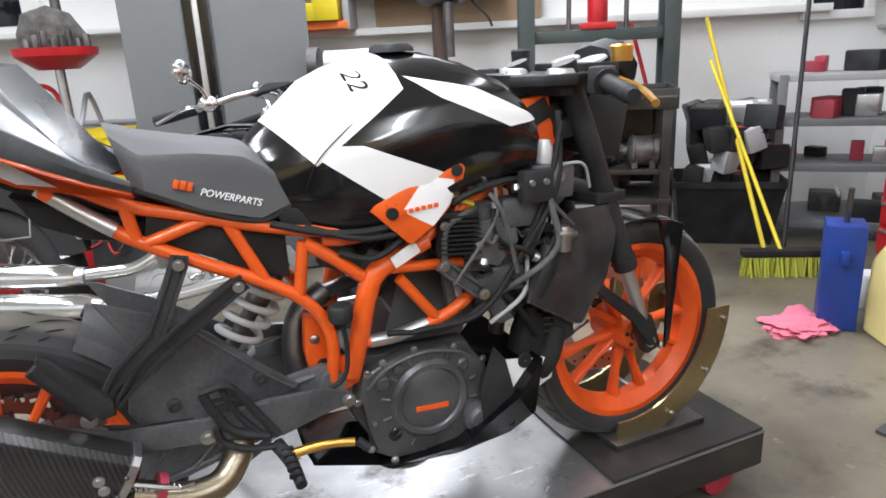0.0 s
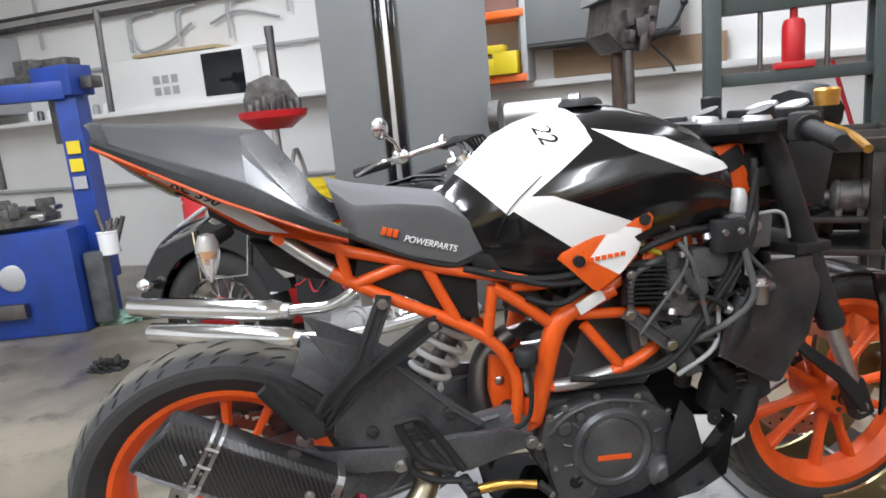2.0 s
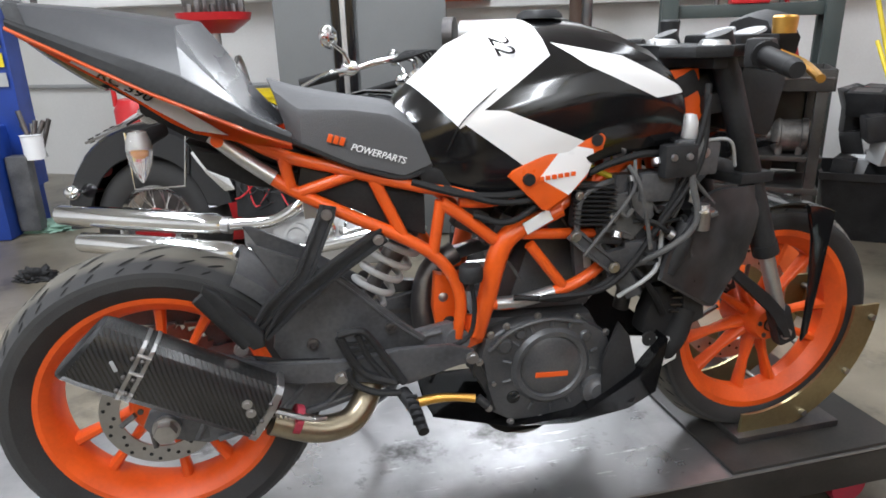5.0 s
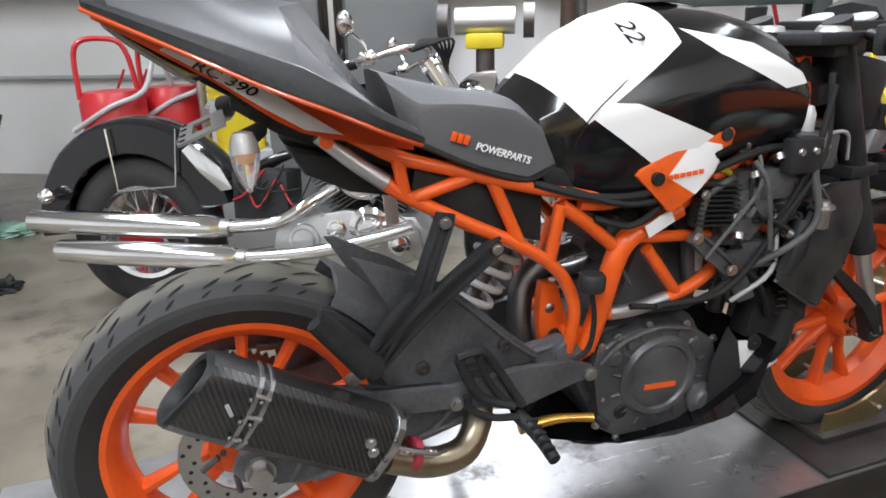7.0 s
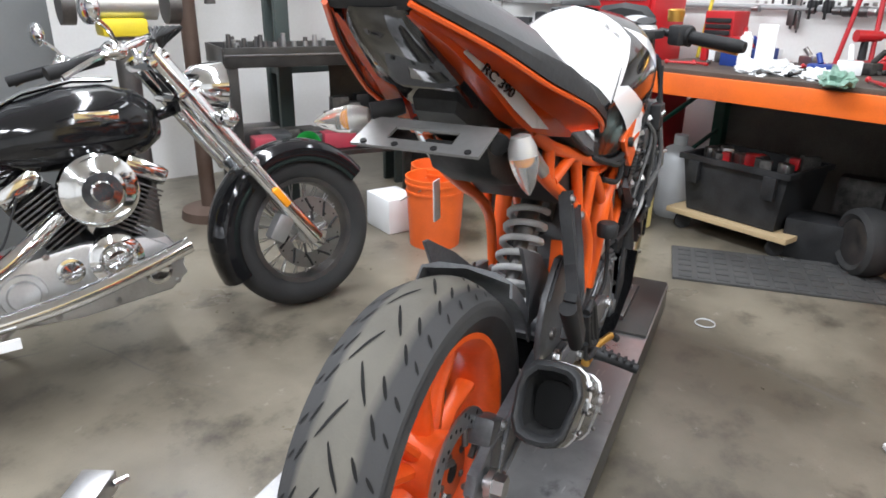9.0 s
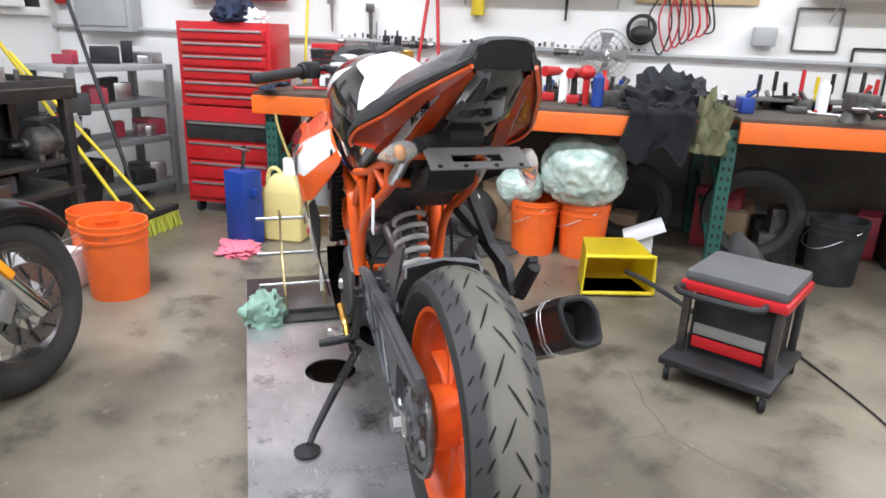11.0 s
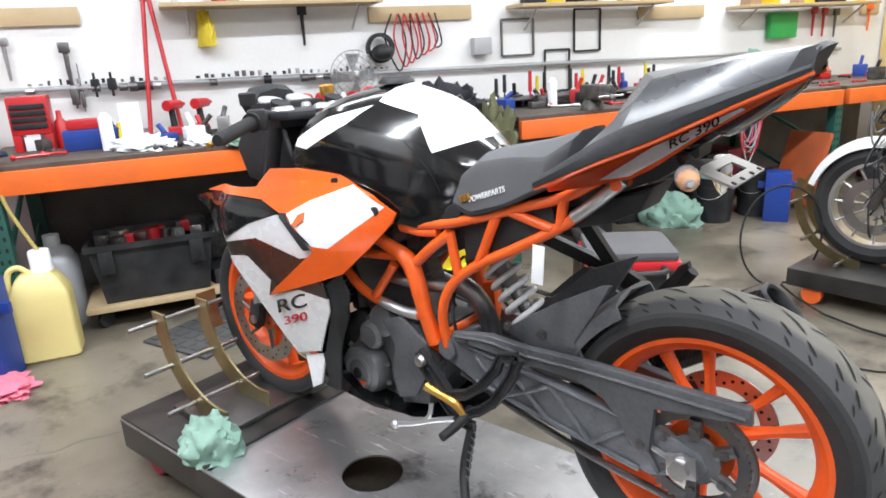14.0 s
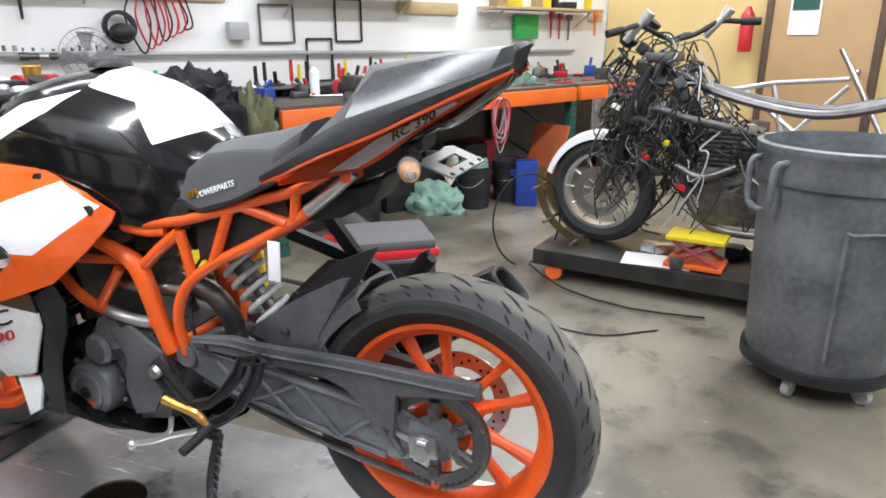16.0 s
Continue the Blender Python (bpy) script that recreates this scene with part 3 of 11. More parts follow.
for i in range(2):
    for x in (-0.4, 1.62):
        bm = B()
        y = (-0.15, 0.4)[i]
        lathe(bm, [(0.02, -0.018), (0.052, -0.018), (0.056, 0), (0.052, 0.018), (0.02, 0.018)], (x, y, 0.056), (0, 1, 0), 22)
        part("caster", bm, RED_WORN, lift, "red caster wheel")
for y in (-0.02, 0.27):
    bm = B()
    box(bm, (0.577, y, 0.13), (2.2, 0.05, 0.06))
    part("cross_beam", bm, DECK_SIDE, lift)

# wheel chock
chock = thing("wheel_chock", "zinc-plated steel wheel chock bolted to the lift table", "wheel chock")
for y in (-0.085, 0.145, 0.3):
    bm = B()
    pts = []
    for i in range(15):
        a = radians(-96 + 96 * i / 14)
        pts.append((1.36 + 0.335 * math.cos(a), 0.53 + 0.335 * math.sin(a)))
    inner = [(1.36 + 0.262 * math.cos(radians(-96 * i / 14)), 0.53 + 0.262 * math.sin(radians(-96 * i / 14))) for i in range(15)]
    slab(bm, pts + inner, y - 0.004, y + 0.004)
    part("curved_plate", bm, ZINC, chock)
for ang in (-62, -34, -6):
    bm = B()
    a = radians(ang)
    rod(bm, (1.36 + 0.315 * math.cos(a), -0.1, 0.53 + 0.315 * math.sin(a)), (1.36 + 0.315 * math.cos(a), 0.4, 0.53 + 0.315 * math.sin(a)), 0.008)
    part("cross_rod", bm, STEEL, chock)
bm = B()
pts = [(1.36 + 0.33 * math.cos(radians(a)), 0.53 + 0.33 * math.sin(radians(a))) for a in (2, -4, -10, -16, -22)]
slab(bm, pts + [(x - 0.004, z) for x, z in reversed(pts)], 0.07, 0.143)
part("cradle_sheet", bm, ZINC, chock, "zinc sheet with a white sticker")
bm = B()
box(bm, (1.6915, 0.12, 0.515), (0.003, 0.035, 0.02))
part("sticker", bm, PAPER, chock)
bm = B()
box(bm, (1.46, 0.11, 0.21), (0.3, 0.44, 0.02), None, 0.003)
part("base_plate", bm, DARK_STEEL, chock)


# ---- the sport motorcycle ----
bike = thing("sport_motorcycle", "orange, black and white sport motorcycle with part of its fairing removed", "motorcycle")


def tyre(bm, c, radius, width, rim, n=72):
    h = width / 2
    prof = [(rim, -h * 0.62), (rim + 0.012, -h * 0.8), (rim + (radius - rim) * 0.42, -h * 0.99), (rim + (radius - rim) * 0.7, -h * 0.93), (radius - 0.018, -h * 0.72), (radius - 0.006, -h * 0.42), (radius, -h * 0.14),
            (radius, h * 0.14), (radius - 0.006, h * 0.42), (radius - 0.018, h * 0.72), (rim + (radius - rim) * 0.7, h * 0.93), (rim + (radius - rim) * 0.42, h * 0.99), (rim + 0.012, h * 0.8), (rim, h * 0.62)]
    return lathe(bm, prof, c, (0, 1, 0), n, closed=True)


def groove_arc(bm, c, radius, width, a0, y0, y1, da, w=0.005):
    """A dark slanting tread cut that hugs the tyre's crown."""
    n = 7
    left, right = [], []
    for i in range(n):
        t = i / (n - 1)
        y = (y0 + (y1 - y0) * t) * width / 2
        f = abs(y) / (width / 2)
        r = radius + 0.0012 - float(np.interp(f, [0.14, 0.42, 0.72, 0.93], [0, 0.006, 0.018, (radius - 0.229) * 0.3]))
        a = a0 + da * t
        k = w * math.sin(math.pi * min(max(t, 0.06), 0.94)) ** 0.5
        for lst, s in ((left, -1), (right, 1)):
            aa = a + s * k / radius / 2
            lst.append(Vector((c[0] + r * math.cos(aa), c[1] + y, c[2] + r * math.sin(aa))))
    va, vb = ring(bm, left), ring(bm, right)
    bridge(bm, va, vb, closed=False)


def wheel(name, c, radius, width, rim, rimw, spokes, label, phase=0.0, hub=1.0):
    root = new(name)
    root.parent = bike
    tagged(root, label)
    bm = B()
    tyre(bm, c, radius, width, rim)
    part("tyre", bm, TREAD, root, "worn black road tyre")
    bm = B()
    h = width / 2
    for s in (-1, 1):
        lathe(bm, [(rim + 0.004, s * h * 0.70), (rim + 0.013, s * (h * 0.8 + 0.001)), (rim + (radius - rim) * 0.42, s * (h * 0.99 + 0.001)), (rim + (radius - rim) * 0.6, s * (h * 0.955 + 0.0012))], c, (0, 1, 0), 72)
        for f in [f for f in bm.faces if len(f.verts) > 10]:
            bm.faces.remove(f)
    part("sidewall", bm, TYRE, root, "black tyre sidewall")
    bm = B()
    for i in range(18):
        a = 2 * math.pi * i / 18
        for s in (-1, 1):
            o = a + (0.175 if s > 0 else 0)
            groove_arc(bm, c, radius, width, o, s * -0.04, s * 0.34, 0.17, 0.011)
            groove_arc(bm, c, radius, width, o + 0.03, s * 0.42, s * 0.6, 0.085, 0.011)
            groove_arc(bm, c, radius, width, o + 0.2, s * 0.48, s * 0.66, 0.085, 0.011)
            groove_arc(bm, c, radius, width, o + 0.09, s * 0.7, s * 0.86, 0.05, 0.008)
            groove_arc(bm, c, radius, width, o + 0.25, s * 0.74, s * 0.88, 0.05, 0.007)
    tagged(part("tread_cut", bm, HOLLOW_BLACK, root, "dark slanting tread cuts"), kind="stuff")
    bm = B()
    q = rimw / 2
    lathe(bm, [(rim - 0.004, -q), (rim + 0.011, -q), (rim + 0.011, -q + 0.008), (rim - 0.002, -q + 0.014), (rim - 0.022, -q * 0.4), (rim - 0.022, q * 0.4), (rim - 0.002, q - 0.014), (rim + 0.011, q - 0.008), (rim + 0.011, q),
               (rim - 0.004, q), (rim - 0.018, q - 0.012), (rim - 0.032, q * 0.35), (rim - 0.032, -q * 0.35), (rim - 0.018, -q + 0.012)], c, (0, 1, 0), 72, closed=True)
    part("rim", bm, RIM_ORANGE, root, "orange painted rim")
    bm = B()
    lathe(bm, [(r_ * hub, h_) for r_, h_ in ((0.02, -0.06), (0.055, -0.06), (0.066, -0.045), (0.06, 0.0), (0.07, 0.045), (0.068, 0.07), (0.02, 0.072))], c, (0, 1, 0), 28)
    part("hub", bm, RIM_ORANGE, root, "orange hub")
    for k in range(5):
        a = phase + 2 * math.pi * (k + 0.5) / 5
        bm = B()
        rod(bm, (c[0] + 0.042 * hub * math.cos(a), c[1] - 0.064, c[2] + 0.042 * hub * math.sin(a)), (c[0] + 0.042 * hub * math.cos(a), c[1] + 0.074, c[2] + 0.042 * hub * math.sin(a)), 0.006, n=8)
        part("hub_bolt", bm, DARK_STEEL, root)
    bm = B()
    rod(bm, (c[0], c[1] - 0.062, c[2]), (c[0], c[1] - 0.056, c[2]), 0.017, n=20)
    part("bearing_seat", bm, HOLLOW_BLACK, root, "dark axle hole")
    for i in range(spokes):
        for dlt in (-0.24, 0.24):
            a = phase + 2 * math.pi * i / spokes
            bm = B()
            p = Vector(c) + Vector((math.cos(a + dlt) * 0.055 * hub, 0, math.sin(a + dlt) * 0.055 * hub))
            e = a + dlt
            qv = Vector(c) + Vector((math.cos(e) * (rim - 0.028), 0, math.sin(e) * (rim - 0.028)))
            along = (qv - p).normalized()
            side = along.cross(Vector((0, 1, 0)))
            secs = []
            for t, hw, hh in ((0, 0.013, 0.024), (0.5, 0.0085, 0.014), (1, 0.012, 0.02)):
                o = p.lerp(qv, t)
                secs.append([o + side * hw * math.copysign(abs(math.cos(u)) ** 0.7, math.cos(u)) + Vector((0, 1, 0)) * hh * math.copysign(abs(math.sin(u)) ** 0.7, math.sin(u)) for u in (2 * math.pi * k / 10 for k in range(10))])
            loft(bm, secs)
            part("spoke", bm, RIM_ORANGE, root)
    return root


RA, FA = (-0.015, 0, 0.509), (1.4, 0, 0.5)
rw = wheel("rear_wheel", RA, 0.32, 0.156, 0.229, 0.114, 5, "orange ten-spoke rear wheel", 0.0)
fw = wheel("front_wheel", FA, 0.307, 0.114, 0.229, 0.09, 5, "orange ten-spoke front wheel", -0.2, 0.72)


def disc(name, c, y, r_in, r_out, parent, petals=0, mat=STEEL, holes=36):
    bm = B()
    lathe(bm, [(r_in, -0.002), (r_out, -0.002), (r_out, 0.002), (r_in, 0.002)], (c[0], y, c[2]), (0, 1, 0), 60, closed=True)
    d_ = part(name, bm, mat, parent, "drilled brake disc")
    bm = B()
    for i in range(holes):
        a = 2 * math.pi * i / holes
        r = r_in + (r_out - r_in) * (0.3, 0.55, 0.78)[i % 3]
        o = Vector((c[0] + r * math.cos(a), y, c[2] + r * math.sin(a)))
        rod(bm, o + Vector((0, -0.0026, 0)), o + Vector((0, 0.0026, 0)), 0.004, n=8)
    tagged(part("drill_hole", bm, RUBBER, d_), kind="stuff")
    for i in range(6):
        a = 2 * math.pi * i / 6
        bm = B()
        rod(bm, (c[0] + 0.05 * math.cos(a), y, c[2] + 0.05 * math.sin(a)), (c[0] + (r_in + 0.004) * math.cos(a + 0.25), y, c[2] + (r_in + 0.004) * math.sin(a + 0.25)), 0.006, n=8)
        part("carrier_arm", bm, DARK_STEEL, d_)
    return d_


disc("brake_disc", RA, -0.072, 0.078, 0.115, rw)
disc("brake_disc", FA, 0.078, 0.11, 0.158, fw)
# rear calliper, axle ends
bm = B()
box(bm, (0.075, -0.085, 0.545), (0.09, 0.05, 0.05), Matrix.Rotation(0.5, 3, "Y"), 0.01)
box(bm, (0.05, -0.1, 0.5), (0.05, 0.03, 0.09), None, 0.008)
cal = part("rear_calliper", bm, DUSTY_PLASTIC, bike, "dirty black brake calliper")
for z in (0.515, 0.56):
    bm = B()
    bolt(bm, (0.08, -0.112, z), (0, -1, 0))
    part("bolt", bm, STEEL, cal)
for s in (-1, 1):
    bm = B()
    rod(bm, (0, s * 0.085, 0.5), (0, s * 0.145, 0.5), 0.012, n=14)
    rod(bm, (0, s * 0.13, 0.5), (0, s * 0.15, 0.5), 0.021, n=6)
    rod(bm, (0, s * 0.12, 0.5), (0, s * 0.131, 0.5), 0.026, n=18)
    part("axle_nut", bm, STEEL, bike, "bright axle nut")

# sprocket and chain on the left
spk = new("sprocket")
spk.parent = bike
spk.location = (-0.015, 0, 0.009)
bm = B()
prof = []
for i in range(43 * 4):
    a = 2 * math.pi * i / (43 * 4)
    prof.append((math.cos(a) * (0.112 if i % 4 in (0, 1) else 0.104), 0.5 + math.sin(a) * (0.112 if i % 4 in (0, 1) else 0.104)))
inner = [(math.cos(2 * math.pi * i / (43 * 4)) * 0.082, 0.5 + math.sin(2 * math.pi * i / (43 * 4)) * 0.082) for i in range(43 * 4)]
loft(bm, [[(p[0], 0.094, p[1]) for p in inner], [(p[0], 0.1, p[1]) for p in inner], [(p[0], 0.1, p[1]) for p in prof], [(p[0], 0.094, p[1]) for p in prof], [(p[0], 0.094, p[1]) for p in inner]], cap=False)
part("toothed_ring", bm, DARK_STEEL, spk)
bm = B()
lathe(bm, [(0.02, 0.09), (0.05, 0.09), (0.052, 0.105), (0.02, 0.11)], (0, 0, 0.5), (0, 1, 0), 24)
part("carrier", bm, DUSTY_PLASTIC, spk)
for i in range(6):
    a = 2 * math.pi * (i + 0.5) / 6
    bm = B()
    rod(bm, (0.045 * math.cos(a), 0.097, 0.5 + 0.045 * math.sin(a)), (0.088 * math.cos(a), 0.097, 0.5 + 0.088 * math.sin(a)), 0.014, n=8)
    bolt(bm, (0.066 * math.cos(a), 0.108, 0.5 + 0.066 * math.sin(a)), (0, 1, 0), 0.008)
    part("sprocket_arm", bm, DARK_STEEL, spk)
chain = new("chain")
chain.parent = bike
chain.location = (-0.013, 0, 0.008)
link_bm = B()
box(link_bm, (0, 0, 0), (0.018, 0.014, 0.012), None, 0.003)
first = part("chain_link", link_bm, DARK_STEEL, chain)
cpath = [Vector((math.cos(a) * 0.115, 0.097, 0.5 + math.sin(a) * 0.115)) for a in np.linspace(radians(262), radians(98), 22)]
cpath += [Vector((0.02 + 0.56 * t, 0.097, 0.613 - 0.035 * t)) for t in np.linspace(0.03, 1, 34)]
low = [Vector((0.57 - 0.57 * t, 0.097, 0.53 - 0.145 * t - 0.02 * math.sin(math.pi * t))) for t in np.linspace(0, 0.98, 36)]
for i, (p, q) in enumerate([*zip(cpath, cpath[1:]), *zip(low, low[1:])]):
    o = first if i == 0 else new("chain_link", first.data)
    o.parent = chain
    dv = q - p
    o.matrix_local = Matrix.Translation((p + q) / 2) @ Matrix.Rotation(-math.atan2(dv.z, dv.x), 4, "Y")

# trellis frame, both sides
frame_root = new("trellis_frame")
frame_root.parent = bike
tagged(frame_root, "bright orange tubular trellis frame")
T = 0.0125


def both(pts, r, name="frame_tube", mat=ORANGE_FRAME, parent=None, curved=True, n=10, sides=(-1, 1)):
    for s in sides:
        bm = B()
        tube(bm, [(p[0], s * p[1], p[2]) for p in pts], r, n, 6, curved)
        part(name, bm, mat, parent or frame_root)


both([(0.159, 0.087, 1.039), (0.265, 0.099, 0.953), (0.378, 0.109, 0.888), (0.466, 0.112, 0.842), (0.534, 0.115, 0.797), (0.575, 0.117, 0.748), (0.593, 0.117, 0.686), (0.587, 0.110, 0.605)], T)
both([(0.200, 0.092, 1.044), (0.270, 0.103, 1.007), (0.361, 0.110, 0.980), (0.446, 0.115, 0.953), (0.562, 0.120, 0.923), (0.704, 0.124, 0.902)], T * 0.95)
both([(0.269, 0.103, 1.008), (0.278, 0.103, 0.948)], T * 0.9, curved=False)
both([(0.295, 0.105, 0.938), (0.409, 0.112, 0.970)], T * 0.9, curved=False)
both([(0.425, 0.112, 0.963), (0.480, 0.112, 0.839)], T * 0.95, curved=False)
both([(0.557, 0.118, 0.902), (0.540, 0.115, 0.798)], T * 0.95, curved=False)
both([(0.557, 0.118, 0.899), (0.613, 0.120, 0.857), (0.665, 0.120, 0.812)], T * 1.05)
both([(0.593, 0.118, 0.897), (0.643, 0.120, 0.892), (0.704, 0.121, 0.897)], T * 0.9)
both([(0.805, 0.124, 0.865), (0.739, 0.122, 0.839), (0.694, 0.121, 0.817), (0.671, 0.120, 0.776), (0.648, 0.118, 0.686), (0.625, 0.112, 0.605)], [T * 1.3, T * 1.45, T * 1.75, T * 1.75, T * 1.6, T * 1.6])
both([(0.724, 0.121, 0.819), (0.865, 0.120, 0.807), (0.965, 0.101, 0.797)], T * 0.9, curved=False)
both([(0.648, 0.118, 0.676), (0.704, 0.120, 0.671), (0.805, 0.121, 0.687), (0.875, 0.120, 0.714), (0.935, 0.110, 0.756)], T * 1.05)
both([(0.739, 0.121, 0.796), (0.817, 0.121, 0.693)], T * 0.95, curved=False)
both([(0.785, 0.124, 0.862), (0.905, 0.115, 0.928), (1.033, 0.064, 0.964), (1.092, 0.028, 0.990)], T)
both([(0.989, 0.083, 0.954), (0.995, 0.092, 0.868), (1.005, 0.092, 0.787)], T * 0.85)
bm = B()
rod(bm, (1.105, 0, 0.9), (1.045, 0, 1.09), 0.034, n=22)
part("head_tube", bm, ORANGE_FRAME, frame_root)
for x, z in ((0.16, 1.04), (0.27, 0.955), (0.6, 0.63)):
    bm = B()
    rod(bm, (x, -0.105, z), (x, 0.105, z), T * 0.9)
    part("cross_tube", bm, ORANGE_FRAME, frame_root)
for s in (-1, 1):
    bm = B()
    slab(bm, [(0.575, 0.632), (0.61, 0.65), (0.645, 0.64), (0.65, 0.585), (0.585, 0.565), (0.56, 0.6)], s * 0.095, s * 0.108, 0.003)
    part("pivot_plate", bm, ORANGE_FRAME, frame_root)
    # foil wraps on the tubes
    bm = B()
    tube(bm, [(0.15, s * 0.088, 1.049), (0.2, s * 0.093, 1.005), (0.25, s * 0.099, 0.966)], T * 1.12)
    part("foil_wrap", bm, ALUMINIUM, frame_root, "silver foil tape wrapped round the tube")
    bm = B()
    tube(bm, [(0.668, s * 0.119, 0.673), (0.724, s * 0.12, 0.673), (0.794, s * 0.1215, 0.686)], T * 1.13)
    part("foil_wrap", bm, ALUMINIUM, frame_root, "silver foil tape wrapped round the tube")
bm = B()
box(bm, (0.748, -0.1435, 0.849), (0.06, 0.004, 0.026), Matrix.Rotation(-0.45, 3, "Y"), 0.001)
part("white_patch", bm, PAPER, frame_root, "white sticker patch")

# tail unit
TAIL = new("tail_unit")
TAIL.parent = bike
tagged(TAIL, "pointed orange tail with a dark grey seat cover")


def mirror_loft(name, secs, mat, parent, label="", smooth=30):
    """A shell from half sections of (x, y, z) running from the left edge over the middle to the right."""
    bm = B()
    full = []
    for s in secs:
        full.append([(x, y, z) for x, y, z in s] + [(x, -y, z) for x, y, z in reversed(s) if y > 1e-6])
    rings = [ring(bm, s) for s in full]
    for a, b in zip(rings, rings[1:]):
        bridge(bm, a, b, closed=False)
    bmesh.ops.remove_doubles(bm, verts=bm.verts, dist=1e-4)
    bmesh.ops.solidify(bm, geom=bm.faces[:], thickness=0.004)
    return part(name, bm, mat, parent, label, smooth)


# seat cover: its lower edge, the crease between side and top, and the middle line
COVER = (((-0.146, 0.054, 1.244), (-0.15, 0.046, 1.275), (-0.163, 0, 1.281)), ((-0.036, 0.112, 1.192), (-0.03, 0.05, 1.262), (-0.03, 0, 1.269)), ((0.066, 0.152, 1.142), (0.055, 0.053, 1.246), (0.06, 0, 1.255)),
         ((0.125, 0.176, 1.117), (0.112, 0.056, 1.233), (0.15, 0, 1.241)), ((0.17, 0.191, 1.098), (0.146, 0.084, 1.177), (0.192, 0, 1.184)), ((0.23, 0.196, 1.07), (0.19, 0.132, 1.114), (0.235, 0, 1.118)), ((0.288, 0.185, 1.046), (0.256, 0.162, 1.068), (0.286, 0, 1.056)))
RISE = (0.15, 0.5, 0.9, 1.0, 0.8, 0.5, 0.25)      # how upright the black band stands along the cover
cover, band_top = [], []
for (low, crease, top), w in zip(COVER, RISE):
    lo, cr_, tp_ = Vector(low), Vector(crease), Vector(top)
    bt = lo + Vector((0, -0.012 * w, 0.036 * w))
    m1 = bt.lerp(cr_, 0.5) + Vector((0, 0.006 * w, 0.009 * w))
    band_top.append(bt)
    cover.append([tuple(v) for v in (lo, lo.lerp(bt, 0.5) + Vector((0, 0.003, 0)), bt, m1, m1.lerp(cr_, 0.85) + Vector((0, 0.002, 0.002)), cr_, cr_.lerp(tp_, 0.15) + Vector((0, 0, 0.001)), cr_.lerp(tp_, 0.6), tp_)])
mirror_loft("seat_cover", cover, GREY_TAIL, TAIL, "dark grey faceted seat cover", 21)
for s in (-1, 1):
    bm = B()
    secs = []
    for (low, crease, top), bt in zip(COVER, band_top):
        lo, up = Vector(low), bt
        secs.append([(p.x, s * (p.y + d), p.z + h) for p, d, h in ((lo, -0.004, -0.004), (lo, 0.009, -0.004), (lo.lerp(up, 0.5), 0.011, 0.0), (up, 0.0065, 0.001), (up, 0.002, 0.003))])
    loft(bm, secs)
    part("cover_edge", bm, BLACK_PLASTIC, TAIL, "black lip along the cover", 25)
bm = B()
secs = []
for rear in (((-0.14, 0.06, 1.234), (-0.15, 0.049, 1.268), (-0.163, 0.03, 1.278), (-0.168, 0, 1.28)), ((-0.138, 0.062, 1.24), (-0.142, 0.051, 1.277), (-0.15, 0.03, 1.283), (-0.154, 0, 1.2845)), ((-0.108, 0.08, 1.229), (-0.125, 0.0515, 1.2735), (-0.135, 0.03, 1.278), (-0.14, 0, 1.281))):
    side = [(rear[0][0] + 0.004, rear[0][1] - 0.012, rear[0][2] - 0.004), *rear]
    secs.append(side + [(x, -y, z) for x, y, z in reversed(side[:-1])])
loft(bm, secs)
part("tail_lip", bm, BLACK_PLASTIC, TAIL, "black rear lip of the tail", 45)

# along the tail: x, then half width and height of the upper and of the lower edge
TAIL_SIDE = ((-0.138, 0.058, 1.239, 0.05, 1.224), (-0.075, 0.092, 1.209, 0.073, 1.187), (0.008, 0.126, 1.169, 0.089, 1.136), (0.09, 0.16, 1.13, 0.104, 1.076), (0.125, 0.175, 1.115, 0.111, 1.057), (0.2, 0.193, 1.082, 0.125, 1.038), (0.288, 0.183, 1.042, 0.134, 1.022))
TAIL_INNER = (0.046, 0.05, 0.058, 0.075, 0.09, 0.11, 0.12)
LEDGE = 0.011
PALE_STRIPE = surface("pale_grey_decal", (0.82, 0.82, 0.83), (0.7, 0.7, 0.71), 0.3, scale=20)
TAIL_ORANGE = livery("orange_tail_livery", (0.86, 0.1, 0.012), [], 0.2, 0.7)
for s in (-1, 1):
    bm = B()
    rows = []
    for (x, yt, zt, yb, zb), yi in zip(TAIL_SIDE, TAIL_INNER):
        k = min(LEDGE, (zt - zb) * 0.5)
        rows.append([(x, s * (yt - 0.006), zt + 0.004), (x, s * yt, zt), (x, s * (yb + 0.006), zt - k), (x, s * (yb + 0.002), zt - k - 0.002), (x, s * yb, zb), (x, s * yi, zb + 0.001)])
    rr_ = [ring(bm, r) for r in rows]
    for a, b in zip(rr_, rr_[1:]):
        bridge(bm, a, b, closed=False)
    bmesh.ops.solidify(bm, geom=bm.faces[:], thickness=0.003)
    part("tail_side", bm, TAIL_ORANGE, TAIL, "orange tail side with a pale stripe", 30)
    bm = B()
    tube(bm, [(low[0] - 0.002, s * (low[1] + 0.002), low[2] - 0.007) for low, crease, top in COVER], 0.004, 6)
    part("orange_pinstripe", bm, ORANGE_PAINT, TAIL, "bright orange edge line")
# pale side stripe with the dark model mark on it
TX, TYT, TZT, TYB, TZB = zip(*TAIL_SIDE)


